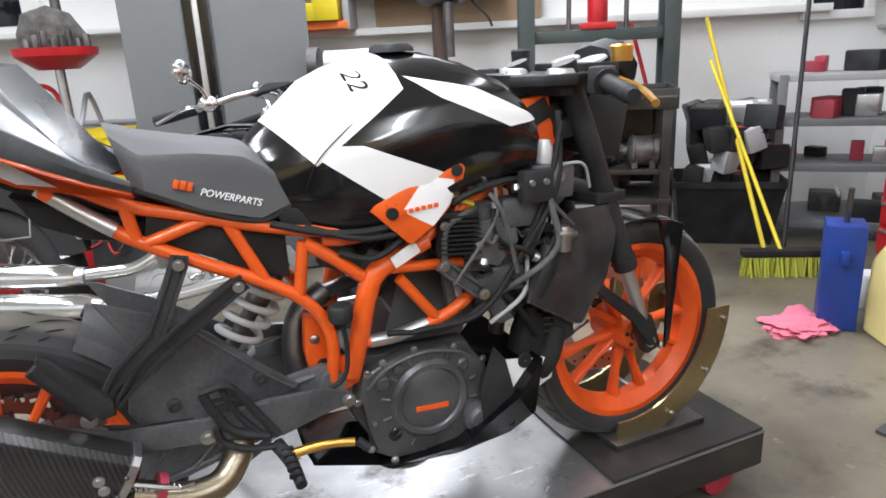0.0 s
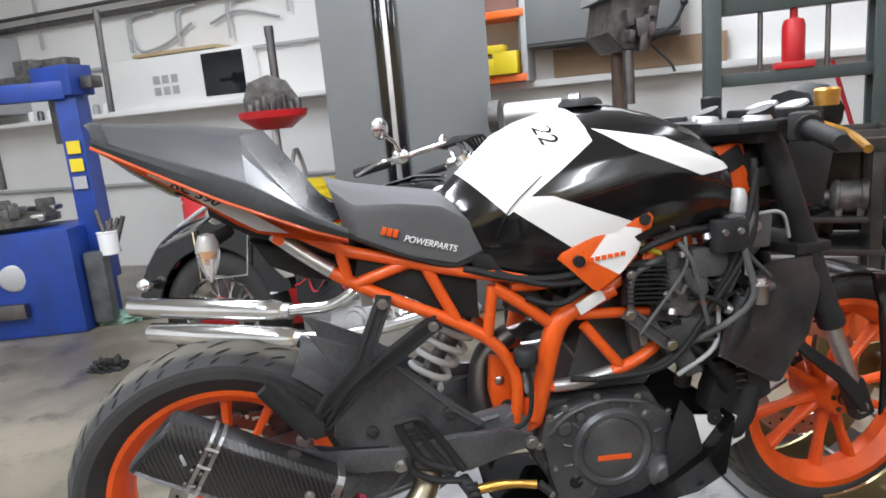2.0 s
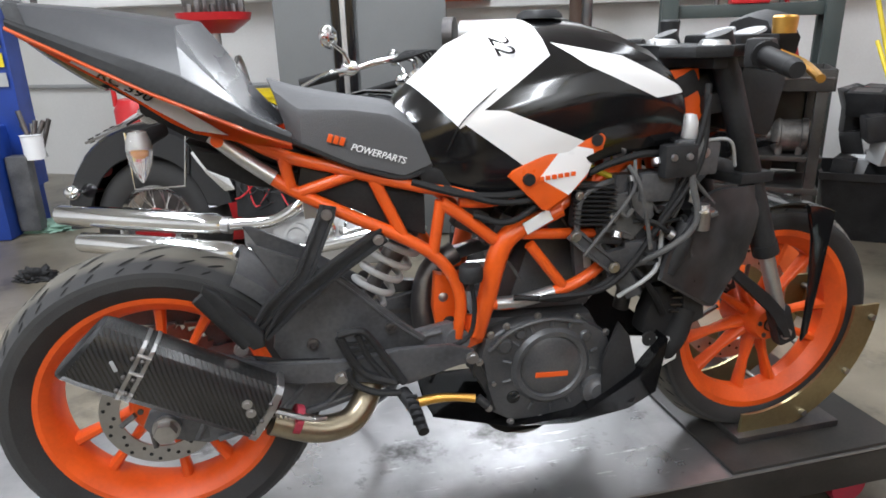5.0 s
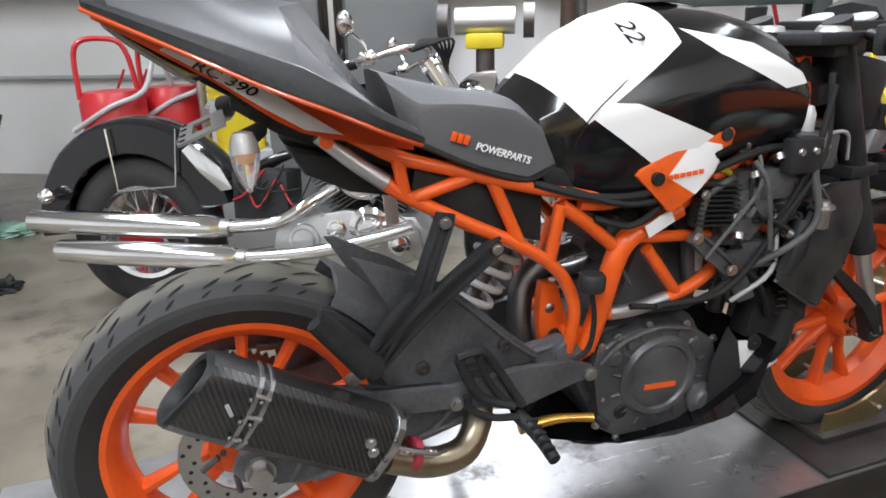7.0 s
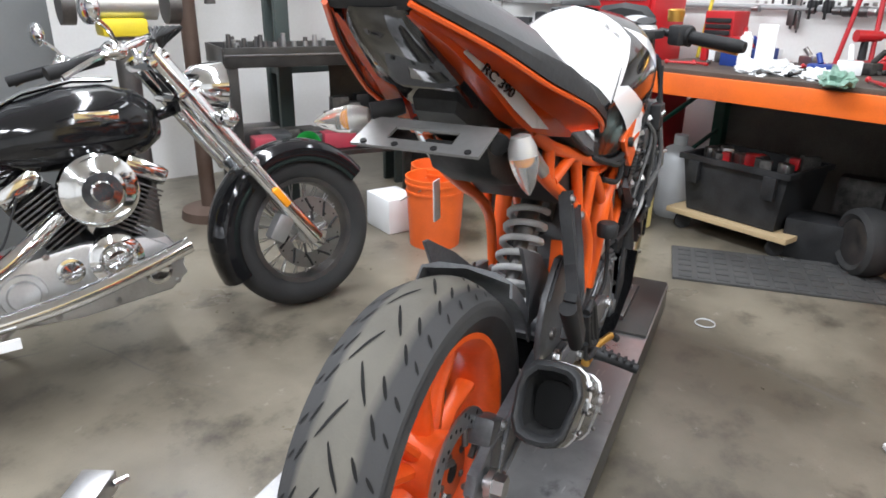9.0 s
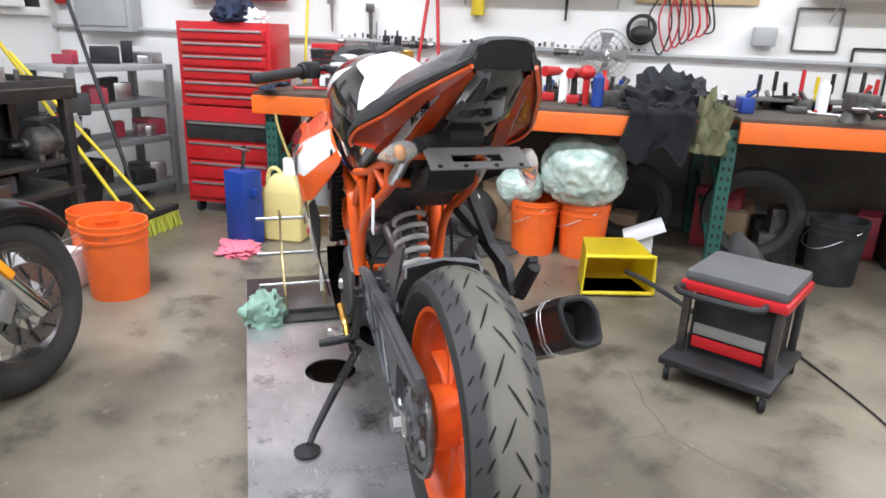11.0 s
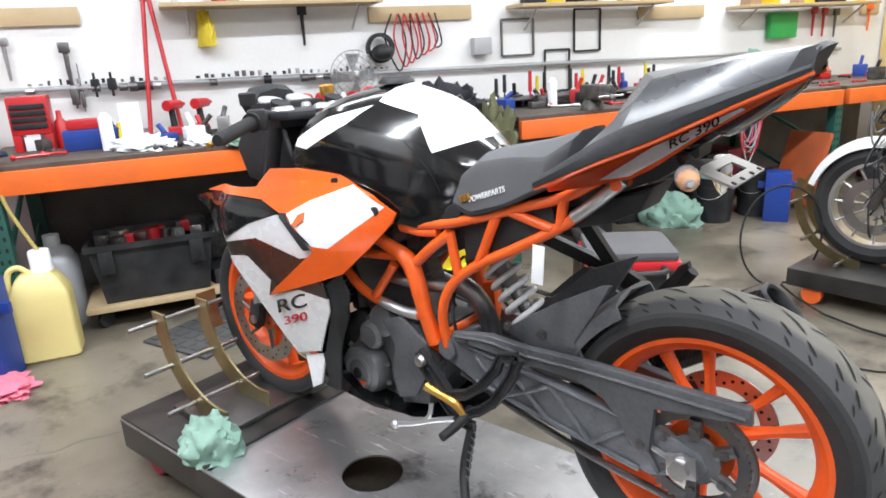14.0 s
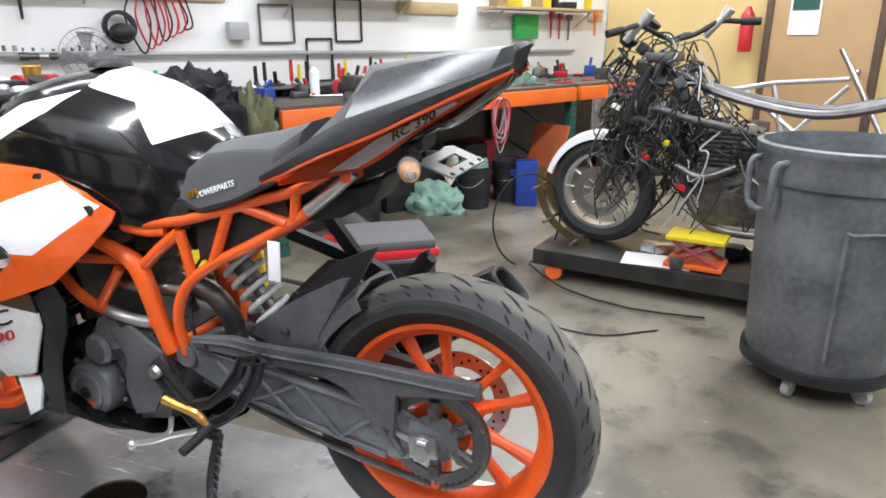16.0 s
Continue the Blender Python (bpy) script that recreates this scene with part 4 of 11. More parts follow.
def tail_y(x, z):
    yt, zt, yb, zb = (float(np.interp(x, TX, col)) for col in (TYT, TZT, TYB, TZB))
    k = max(0.0, (z - (zt - LEDGE)) / LEDGE)
    return yb + 0.0045 + (yt - yb) * min(k, 1.0)


def stripe_at(u, v):
    """u runs along the stripe from its rear tip, v from its lower to its upper edge."""
    lo = [(-0.056, 1.181), (0.01, 1.14), (0.07, 1.098), (0.128, 1.062)]
    hi = [(-0.05, 1.184), (0.033, 1.143), (0.088, 1.117), (0.183, 1.052)]
    us = (0, 0.4, 0.65, 1)
    x = [float(np.interp(u, us, [p[0] for p in e])) for e in (lo, hi)]
    z = [float(np.interp(u, us, [p[1] for p in e])) for e in (lo, hi)]
    return x[0] + (x[1] - x[0]) * v, z[0] + (z[1] - z[0]) * v


for s in (-1, 1):
    bm = B()
    rows_ = []
    for i in range(15):
        col = []
        for v in (0, 0.5, 1):
            x, z = stripe_at(i / 14, v)
            col.append((x, s * tail_y(x, z), z))
        rows_.append(ring(bm, col))
    for a, b in zip(rows_, rows_[1:]):
        bridge(bm, a, b, closed=False)
    bmesh.ops.solidify(bm, geom=bm.faces[:], thickness=0.0008)
    part("pale_stripe", bm, PALE_STRIPE, TAIL, "pale grey stripe")
    (xa, za), (xb, zb_) = stripe_at(0.14, 0.5), stripe_at(0.62, 0.56)
    pa_, pb_ = Vector((xa, s * (tail_y(xa, za) + 0.0022), za)), Vector((xb, s * (tail_y(xb, zb_) + 0.0022), zb_))
    lettering("model_mark", "RC 390", 0.02, (pa_ + pb_) / 2, (pb_ - pa_) * -s, (-0.15, s, -0.05), BLACK_GLOSS, TAIL, 0.3, 1.5)
# tail light, underside, rear
mirror_loft("tail_closing_panel", [[(x + 0.012, yi, zb + 0.012), (x + 0.012, yi * 0.5, zb + 0.016), (x + 0.012, 0, zb + 0.018)] for (x, yt, zt, yb, zb), yi in zip(TAIL_SIDE[:5], TAIL_INNER)], BLACK_PLASTIC, TAIL, "black panel between the tail sides")
bm = B()
secs = []
for x, z, w, depth in ((-0.132, 1.238, 0.046, 0.03), (-0.118, 1.215, 0.0485, 0.04), (-0.09, 1.19, 0.051, 0.05), (-0.055, 1.163, 0.0555, 0.05), (-0.026, 1.142, 0.06, 0.045), (-0.012, 1.135, 0.058, 0.03)):
    front = [(x - 0.009 * (1 - u ** 4), w * u, z - 0.006 * (1 - u ** 4)) for u in (-1, -0.85, -0.6, -0.3, 0, 0.3, 0.6, 0.85, 1)]
    secs.append(front + [(x + depth, w * 0.95, z + 0.01), (x + depth, -w * 0.95, z + 0.01)])
loft(bm, secs)
part("tail_light", bm, SMOKE, TAIL, "smoked tail light")
bm = B()
slab(bm, [(-0.02, 1.14), (0.03, 1.148), (0.07, 1.115), (0.09, 1.09), (0.05, 1.095)], -0.05, 0.05, 0.004)
part("light_tray", bm, SMOKE, TAIL, "dark tray below the tail light")
bm = B()
loft(bm, [[(x, y * w, z + h) for y, h in ((-1, 0.02), (1, 0.02), (0.8, -0.02), (-0.8, -0.02))] for x, w, z in ((0.03, 0.04, 1.11), (0.06, 0.05, 1.09), (0.1, 0.055, 1.065), (0.25, 0.06, 1.005), (0.42, 0.085, 0.95))])
part("tail_underside", bm, BLACK_PLASTIC, TAIL, "black underside tray")
bm = B()
slab(bm, [(0.1, 1.035), (0.2, 1.0), (0.32, 0.965), (0.32, 0.92), (0.2, 0.945), (0.13, 0.98)], -0.055, 0.055, 0.01)
part("undertail", bm, BLACK_PLASTIC, TAIL, "black undertail box")

# plate holder and indicators
PLATE_GREY = surface("dusty_grey_bracket_paint", (0.2, 0.2, 0.2), (0.32, 0.31, 0.3), 0.45, 0.5, scale=12)
plate = new("plate_holder")
plate.parent = bike
tagged(plate, "dull metal number plate bracket, empty")
bm = B()
rotp = Matrix.Rotation(radians(-21), 3, "Y")
c0 = Vector((-0.016, -0.006, 1.063))
for cx, cy, sx, sy in ((-0.026, 0, 0.022, 0.196), (0.026, 0, 0.022, 0.196), (0, -0.074, 0.03, 0.048), (0, 0.074, 0.03, 0.048)):
    box(bm, c0 + rotp @ Vector((cx, cy, 0)), (sx, sy, 0.004), rotp)
part("bracket_plate", bm, PLATE_GREY, plate)
for y in (-0.08, -0.03, 0.03, 0.08):
    bm = B()
    rod(bm, c0 + rotp @ Vector((-0.03, y, -0.004)), c0 + rotp @ Vector((-0.03, y, 0.004)), 0.005, n=10)
    part("screw", bm, RUBBER, plate)
for s, cx, cz in ((-1, 0.038, 1.03), (1, 0.02, 1.062)):
    ind = new("indicator")
    ind.parent = bike
    tagged(ind, "clear teardrop indicator on a rubber stalk")
    bm = B()
    rod(bm, (cx + 0.03, s * 0.06, cz + 0.03), (cx, s * 0.1, cz + 0.02), 0.012, 0.016, 12)
    part("stalk", bm, RUBBER, ind)
    ax = Vector((0.0, s * 0.22, -1)) if s < 0 else Vector((-0.5, s * 1.0, -0.12))
    base = Vector((cx, s * (0.128 if s < 0 else 0.105), cz + (0.04 if s < 0 else 0.012)))
    if s > 0:
        base.x += 0.01
    bm = B()
    lathe(bm, [(0.001, 0), (0.014, 0.003), (0.02, 0.018), (0.0215, 0.034), (0.018, 0.055), (0.01, 0.076), (0.002, 0.088)], base, ax, 20)
    part("lens", bm, CLEAR_LENS, ind)
    bm = B()
    ball(bm, base + ax.normalized() * 0.036, 0.012)
    part("amber_bulb", bm, AMBER, ind)
    bm = B()
    lathe(bm, [(0.002, 0.004), (0.0125, 0.006), (0.0175, 0.02), (0.0185, 0.034), (0.0175, 0.034), (0.0165, 0.02), (0.011, 0.009), (0.002, 0.008)], base, ax, 18)
    part("reflector", bm, ALUMINIUM, ind)

# seat: lower edge, crease, shoulder and middle line of each section
SEAT_ROWS = (((0.284, 0.105, 1.034), (0.262, 0.075, 1.122), (0.256, 0.05, 1.136), (0.252, 0, 1.139)), ((0.303, 0.13, 1.03), (0.305, 0.116, 1.088), (0.305, 0.07, 1.118), (0.306, 0, 1.122)), ((0.4, 0.137, 0.984), (0.39, 0.12, 1.084), (0.38, 0.08, 1.101), (0.376, 0, 1.104)),
             ((0.487, 0.132, 0.957), (0.468, 0.115, 1.07), (0.478, 0.07, 1.084), (0.483, 0, 1.086)), ((0.54, 0.122, 0.975), (0.53, 0.108, 1.03), (0.537, 0.06, 1.042), (0.545, 0, 1.044)), ((0.566, 0.105, 0.992), (0.567, 0.1, 1.01), (0.578, 0.06, 1.018), (0.588, 0, 1.018)))
bm = B()
secs = []
for row in SEAT_ROWS:
    half = [Vector(p) for p in row]
    half = [half[0] + Vector((0.002, -0.012, -0.004)), half[0], half[0].lerp(half[1], 0.85) + Vector((0, 0.002, 0)), half[1], half[2], half[3]]
    secs.append(half + [Vector((p.x, -p.y, p.z)) for p in reversed(half[:-1])])
loft(bm, secs)
crease = bm.edges.layers.float.new("crease_edge")
bm.verts.ensure_lookup_table()
per = len(secs[0])
for e in bm.edges:
    i, j = sorted(v.index for v in e.verts)
    if j < per:
        e[crease] = 0.95
    elif j - i == per and i % per in (1, 9):
        e[crease] = 0.9
    elif j - i == per and i % per in (3, 7):
        e[crease] = 0.55
seat = softened(part("seat", bm, SEAT_GREY, bike, "grey vinyl rider seat with a raised rear edge"))
for s in (-1, 1):
    bm = B()
    tube(bm, [(p[0][0], s * (p[0][1] - 0.006), p[0][2] - 0.002) for p in SEAT_ROWS], 0.006, 6)
    part("seat_welt", bm, BLACK_PLASTIC, seat, "black lower edge of the seat")
    w0, w1 = Vector((0.402, s * 0.1355, 1.016)), Vector((0.478, s * 0.1305, 0.99))
    lettering("seat_word", "POWERPARTS", 0.0175, (w0 + w1) / 2, (w1 - w0) * -s, (0.08, s, 0.12), PAPER, seat, 0.2, 0.95)
    c_ = Vector((0.365, s * 0.1345, 1.034)) if s < 0 else Vector((0.5, s * 0.129, 0.99))
    for k in range(3):
        bm = B()
        box(bm, c_ + Vector((0.0105 * (k - 1), 0, -0.0035 * (k - 1))), (0.009, 0.004, 0.015), Matrix.Rotation(0.35, 3, "Y"), 0.001)
        part("brand_patch", bm, ORANGE_PAINT if s < 0 else GOLD, seat, "small orange mark")

# tank
WHITE_RGB = (0.86, 0.86, 0.87)
TANK_LAYERS = [(WHITE_RGB, [(0.594, 1.04), (0.772, 1.165), (0.748, 1.3), (0.5, 1.3), (0.5, 1.14)], -1),
               (WHITE_RGB, [(0.601, 1.049), (0.625, 1.073), (0.68, 1.07), (0.87, 0.99), (0.74, 0.945)], -1),
               (WHITE_RGB, [(0.592, 1.083), (0.655, 1.172), (0.66, 1.3), (0.44, 1.3), (0.44, 1.132)], 1),
               (WHITE_RGB, [(0.65, 1.166), (0.77, 1.196), (0.76, 1.3), (0.64, 1.3)], 1),
               (WHITE_RGB, [(0.778, 1.188), (0.91, 1.16), (1.06, 1.088), (0.981, 1.08), (0.841, 1.144)], 0)]
TANK = livery("black_and_white_tank_livery", (0.008, 0.008, 0.009), TANK_LAYERS, 0.14, 0.4)
TU = (0, 0.1, 0.28, 0.5, 0.66, 0.78, 0.87, 0.94, 0.985, 1)
TANK_REAR = (0.9, 0.96, 1.0, 1.0, 0.9, 0.77, 0.61, 0.4, 0.16, 0)
TANK_NOSE = (0.93, 0.96, 0.99, 1.0, 1.0, 0.97, 0.92, 0.82, 0.4, 0)
bm = B()
secs = []
for x, top, bot, half, nose in ((0.478, 1.07, 0.97, 0.05, 0), (0.49, 1.09, 0.95, 0.082, 0), (0.52, 1.118, 0.93, 0.112, 0), (0.56, 1.152, 0.918, 0.128, 0), (0.6, 1.187, 0.908, 0.138, 0), (0.652, 1.21, 0.905, 0.15, 0), (0.734, 1.231, 0.915, 0.162, 0), (0.8, 1.234, 0.94, 0.168, 0.05), (0.86, 1.229, 0.962, 0.168, 0.25),
                                (0.92, 1.212, 0.976, 0.166, 0.5), (0.98, 1.18, 0.984, 0.163, 0.75), (1.02, 1.145, 0.988, 0.159, 0.9), (1.048, 1.102, 0.99, 0.154, 1), (1.056, 1.08, 0.998, 0.146, 1)):
    us = np.linspace(0, 1, 26) ** 0.8
    ws = [float(np.interp(u, TU, TANK_REAR)) * (1 - nose) + float(np.interp(u, TU, TANK_NOSE)) * nose for u in us]
    side = [(x, half * w, bot + (top - bot) * float(u)) for u, w in zip(us, ws)]
    secs.append(side + [(a, -b, c) for a, b, c in reversed(side[:-1])])
loft(bm, secs)
tank = part("fuel_tank", bm, TANK, bike, "black and white fuel tank cover", 16)
for s in (-1, 1):
    bm = B()
    tube(bm, [(0.78, s * 0.1, 1.192), (0.68, s * 0.133, 1.12), (0.6, s * 0.139, 1.055), (0.57, s * 0.13, 1.0)], 0.0012, 5)
    part("panel_gap", bm, HOLLOW_BLACK, tank, "dark panel gap")
bm = B()
lathe(bm, [(0.001, 0.012), (0.035, 0.012), (0.045, 0.004), (0.047, -0.004)], (0.8, 0, 1.236), (0, 0, 1), 24)
part("filler_cap", bm, BLACK_PLASTIC, tank)
num = bpy.data.curves.new("race_number", "FONT")
num.body, num.size, num.extrude, num.align_x = "22", 0.058, 0.0004, "CENTER"
nob = new("race_number", num)
nob.parent = tank
num.materials.append(BLACK_GLOSS)
nob.matrix_local = Matrix.Translation((0.668, -0.106, 1.183)) @ Matrix.Rotation(radians(6), 4, "Z") @ Matrix.Rotation(radians(38), 4, "X") @ Matrix.Rotation(radians(-86), 4, "Z")

# side panels: right is a broken stub, left a full fairing
PANEL_LAYERS = [((0.84, 0.84, 0.85), [(0.742, 0.94), (0.793, 1.003), (0.85, 0.99), (0.856, 0.96), (0.803, 0.903)], 0)]
PANEL = livery("orange_panel_livery", (0.86, 0.12, 0.012), PANEL_LAYERS, 0.3, 0.4)
bm = B()
slab(bm, [(0.682, 0.946), (0.69, 0.957), (0.846, 1.03), (0.866, 1.028), (0.877, 1.009), (0.871, 0.986), (0.838, 0.981), (0.828, 0.974), (0.85, 0.962), (0.84, 0.935), (0.822, 0.92), (0.798, 0.906), (0.762, 0.874), (0.749, 0.877)], -0.165, -0.153, 0.004)
for v in bm.verts:
    v.co.y += 0.1 * max(0.0, 0.76 - v.co.x)
rp = part("right_side_panel", bm, PANEL, bike, "broken orange and white side panel")
for x, z in ((0.72, 0.94), (0.857, 1.007)):
    bm = B()
    rod(bm, (x, -0.155, z), (x, -0.17, z), 0.0115, n=18)
    part("panel_bolt", bm, BLACK_PLASTIC, rp)
for k in range(6):
    bm = B()
    box(bm, (0.745 + k * 0.013, -0.1655, 0.94 + k * 0.001), (0.009, 0.003, 0.008))
    part("brand_mark", bm, ORANGE_PAINT, rp)

LF = new("left_fairing")
LF.parent = bike
tagged(LF, "orange, white and black left fairing")


def shell(name, pts, mat, label, thick=0.005, off=0.0, parent=None, depth=None):
    """A curved plate over an outline in x and z, cut into small faces and bent to the fairing's bulge."""
    bm = B()
    f = bm.faces.new(ring(bm, [(x, 0, z) for x, z in pts]))
    f.normal_update()
    bmesh.ops.triangulate(bm, faces=[f], ngon_method="EAR_CLIP")
    for axis, lo, hi in ((Vector((1, 0, 0)), 0.66, 1.5), (Vector((0, 0, 1)), 0.4, 1.04)):
        for k in np.arange(lo, hi, 0.03):
            bmesh.ops.bisect_plane(bm, geom=bm.verts[:] + bm.edges[:] + bm.faces[:], plane_co=axis * float(k), plane_no=axis)
    for v in bm.verts:
        v.co.y = (depth or fair_y)(v.co.x, v.co.z) + off
    bmesh.ops.solidify(bm, geom=bm.faces[:], thickness=thick)
    return part(name, bm, mat, parent or LF, label, 40)


def fair_y(x, z):
    b = float(np.interp(z, [0.4, 0.55, 0.7, 0.85, 0.92, 1.02], [0.17, 0.208, 0.235, 0.255, 0.25, 0.152]))
    k = float(np.interp(x, [0.68, 0.86, 1.1, 1.26, 1.33, 1.42, 1.5, 1.56], [0, 1, 1, 1, 0.68, 0.4, 0.2, 0.1]))
    return 0.145 + (b - 0.145) * k


ORANGE_LIVERY = (0.86, 0.12, 0.012)
LP = livery("orange_fairing_livery", ORANGE_LIVERY, [((0.8, 0.8, 0.81), [(0.805, 1.004), (0.711, 0.956), (0.833, 0.857), (0.885, 0.862), (0.978, 0.929), (0.919, 0.962)], 0)], 0.2, 0.8)
shell("upper_panel", [(1.43, 0.943), (1.321, 0.97), (1.216, 0.97), (1.157, 0.976), (1.143, 1.02), (1.021, 1.029), (0.858, 1.024), (0.746, 0.983), (0.685, 0.941), (0.695, 0.917), (0.746, 0.855), (0.812, 0.789), (1.107, 0.681), (1.068, 0.713), (0.901, 0.828), (0.873, 0.848), (0.886, 0.868), (0.993, 0.926), (1.104, 0.951), (1.32, 0.952)], LP, "orange upper fairing with a white flash", off=0.008)
for x, z in ((0.735, 0.945), (0.868, 1.005)):
    bm = B()
    rod(bm, (x, fair_y(x, z) - 0.004, z), (x, fair_y(x, z) + 0.014, z), 0.0115, n=18)
    part("panel_bolt", bm, BLACK_PLASTIC, LF)
INK = (0.01, 0.01, 0.011)
LW = livery("white_fairing_livery", (0.8, 0.8, 0.81), [(INK, [(1.31, 0.808), (1.114, 0.849), (1.177, 0.788), (1.285, 0.773)], 0), (INK, [(1.114, 0.849), (0.943, 0.816), (0.91, 0.722), (1.093, 0.728), (1.177, 0.788)], 0), (INK, [(0.943, 0.816), (0.86, 0.835), (0.86, 0.716), (0.91, 0.722)], 0), (INK, [(1.125, 0.668), (0.98, 0.721), (0.86, 0.76), (1.093, 0.728)], 0), (INK, [(0.98, 0.721), (0.86, 0.715), (0.86, 0.76)], 0)], 0.26, 0.5)
shell("white_lower_panel", [(1.298, 0.812), (1.147, 0.884), (1.019, 0.923), (0.89, 0.85), (0.872, 0.78), (0.867, 0.714), (0.871, 0.681), (0.957, 0.537), (1.07, 0.502), (1.149, 0.61), (1.215, 0.697), (1.276, 0.774)], LW, "white lower fairing with black bands", off=0.0)
shell("black_nose_panel", [(1.544, 0.909), (1.322, 0.957), (1.113, 0.949), (1.001, 0.924), (1.029, 0.923), (1.147, 0.885), (1.298, 0.812), (1.375, 0.821), (1.43, 0.881)], BLACK_GLOSS, "black nose panel", off=0.003)
shell("panel_edge", [(1.003, 0.93), (0.982, 0.931), (0.88, 0.852), (0.903, 0.846)], BLACK_PLASTIC, "black edge of the white panel", off=0.012)
shell("black_lower_panel", [(0.872, 0.75), (0.83, 0.785), (0.816, 0.73), (0.83, 0.66), (0.866, 0.58), (0.9, 0.5), (0.93, 0.42), (0.956, 0.398), (1.002, 0.402), (0.978, 0.431), (0.961, 0.524), (0.943, 0.538), (0.871, 0.68), (0.868, 0.72)], BLACK_PLASTIC, "black inner fairing", off=-0.008)
bm = B()
slab(bm, [(1.047, 0.497), (0.958, 0.522), (0.99, 0.421), (1.031, 0.397), (1.037, 0.456)], 0.186, 0.194, 0.003)
part("white_lower_tip", bm, WHITE_PAINT, LF, "white lower fairing tip")
lettering("model_mark", "RC", 0.052, (1.03, fair_y(1.03, 0.668) + 0.009, 0.668), (-1, 0, 0.36), (0, 1, -0.18), BLACK_GLOSS, LF, 0.25, 2.2)
lettering("model_number", "390", 0.034, (1.03, fair_y(1.03, 0.622) + 0.009, 0.622), (-1, 0, 0.36), (0, 1, -0.18), RED_PLASTIC, LF, 0.25, 2.3)
bm = B()
slab(bm, [(0.945, 0.906), (0.93, 0.932), (0.913, 0.94), (0.903, 0.922), (0.923, 0.907)], 0, 0.003)
for v in bm.verts:
    v.co.y += fair_y(v.co.x, v.co.z) + 0.014
part("orange_drop", bm, ORANGE_PAINT, LF)

# belly pan
bm = B()
loft(bm, [[(x, y * w, z + dz) for y, dz in ((-1, h), (-0.8, 0.02), (0, 0), (0.8, 0.02), (1, h))] for x, w, z, h in ((0.53, 0.1, 0.395, 0.02), (0.7, 0.14, 0.35, 0.035), (0.85, 0.16, 0.34, 0.06), (0.98, 0.17, 0.36, 0.12), (1.05, 0.165, 0.39, 0.17))], cap=False)
for f in [f for f in bm.faces if abs(f.calc_center_median().z) > 9]:
    bm.faces.remove(f)
bmesh.ops.solidify(bm, geom=bm.faces[:], thickness=0.004)
part("belly_pan", bm, BLACK_GLOSS, bike, "black belly pan")
bm = B()
slab(bm, [(0.972, 0.562), (1.103, 0.54), (1.092, 0.489), (1.052, 0.476), (1.036, 0.431), (0.99, 0.438)], -0.135, -0.127, 0.003)
ws_ = part("white_fairing_stub", bm, WHITE_PAINT, bike, "white broken fairing edge")
bm = B()
lathe(bm, [(0.001, 0.002), (0.017, 0.002), (0.018, -0.004)], (1.02, -0.136, 0.55), (0, -1, 0), 20)
part("notch", bm, RUBBER, ws_)
bm = B()
slab(bm, [(0.938, 0.606), (0.966, 0.57), (1.0, 0.438), (0.985, 0.4), (0.905, 0.41), (0.905, 0.52)], -0.146, -0.138, 0.003)
part("black_fairing_stub", bm, BLACK_PLASTIC, bike, "black torn fairing edge")


# engine
ENG = new("engine")
ENG.parent = bike
tagged(ENG, "dirty dark grey single-cylinder engine")
bm = B()
slab(bm, [(0.63, 0.63), (0.9, 0.61), (0.965, 0.5), (0.9, 0.385), (0.68, 0.395), (0.625, 0.5)], -0.085, 0.085, 0.015)
slab(bm, [(0.69, 0.63), (0.9, 0.62), (0.945, 0.76), (0.93, 0.86), (0.79, 0.87), (0.76, 0.75)], -0.07, 0.07, 0.012)
part("crankcase", bm, ENGINE_GREY, ENG)
bm = B()
slab(bm, [(0.645, 0.60), (0.69, 0.615), (0.76, 0.63), (0.86, 0.615), (0.925, 0.57), (0.945, 0.49), (0.915, 0.41), (0.86, 0.385), (0.7, 0.39), (0.655, 0.42), (0.66, 0.48), (0.63, 0.54)], -0.125, -0.08, 0.01)
cc = part("clutch_cover", bm, ENGINE_GREY, ENG, "dusty dark grey clutch cover")
bm = B()
lathe(bm, [(0.001, 0.006), (0.06, 0.006), (0.068, 0.002), (0.072, 0.008), (0.082, 0.008), (0.09, 0), (0.09, -0.01)], (0.79, -0.127, 0.515), (0, -1, 0), 44)
part("round_cover", bm, ENGINE_GREY, cc)
for k in range(14):
    a = 2 * math.pi * (k + 0.5) / 14
    bm = B()
    p0 = Vector((0.79 + 0.094 * math.cos(a), -0.128, 0.515 + 0.094 * math.sin(a)))
    p1 = Vector((0.79 + 0.112 * math.cos(a), -0.125, 0.515 + 0.112 * math.sin(a)))
    rod(bm, p0, p1, 0.004, n=6)
    part("rib", bm, ENGINE_GREY, cc)
bm = B()
lathe(bm, [(0.001, 0.02), (0.018, 0.02), (0.024, 0.014), (0.034, 0.012), (0.037, 0.0)], (0.9, -0.124, 0.44), (0, -1, 0), 26)
part("water_pump", bm, ENGINE_GREY, cc)
for x, z, rr_ in ((0.685, 0.575, 0.018), (0.72, 0.6, 0.013), (0.87, 0.575, 0.014)):
    bm = B()
    lathe(bm, [(0.001, 0.008), (rr_ * 0.7, 0.008), (rr_, 0.003), (rr_, -0.004)], (x, -0.124, z), (0, -1, 0), 18)
    part("boss", bm, ENGINE_GREY, cc)
bm = B()
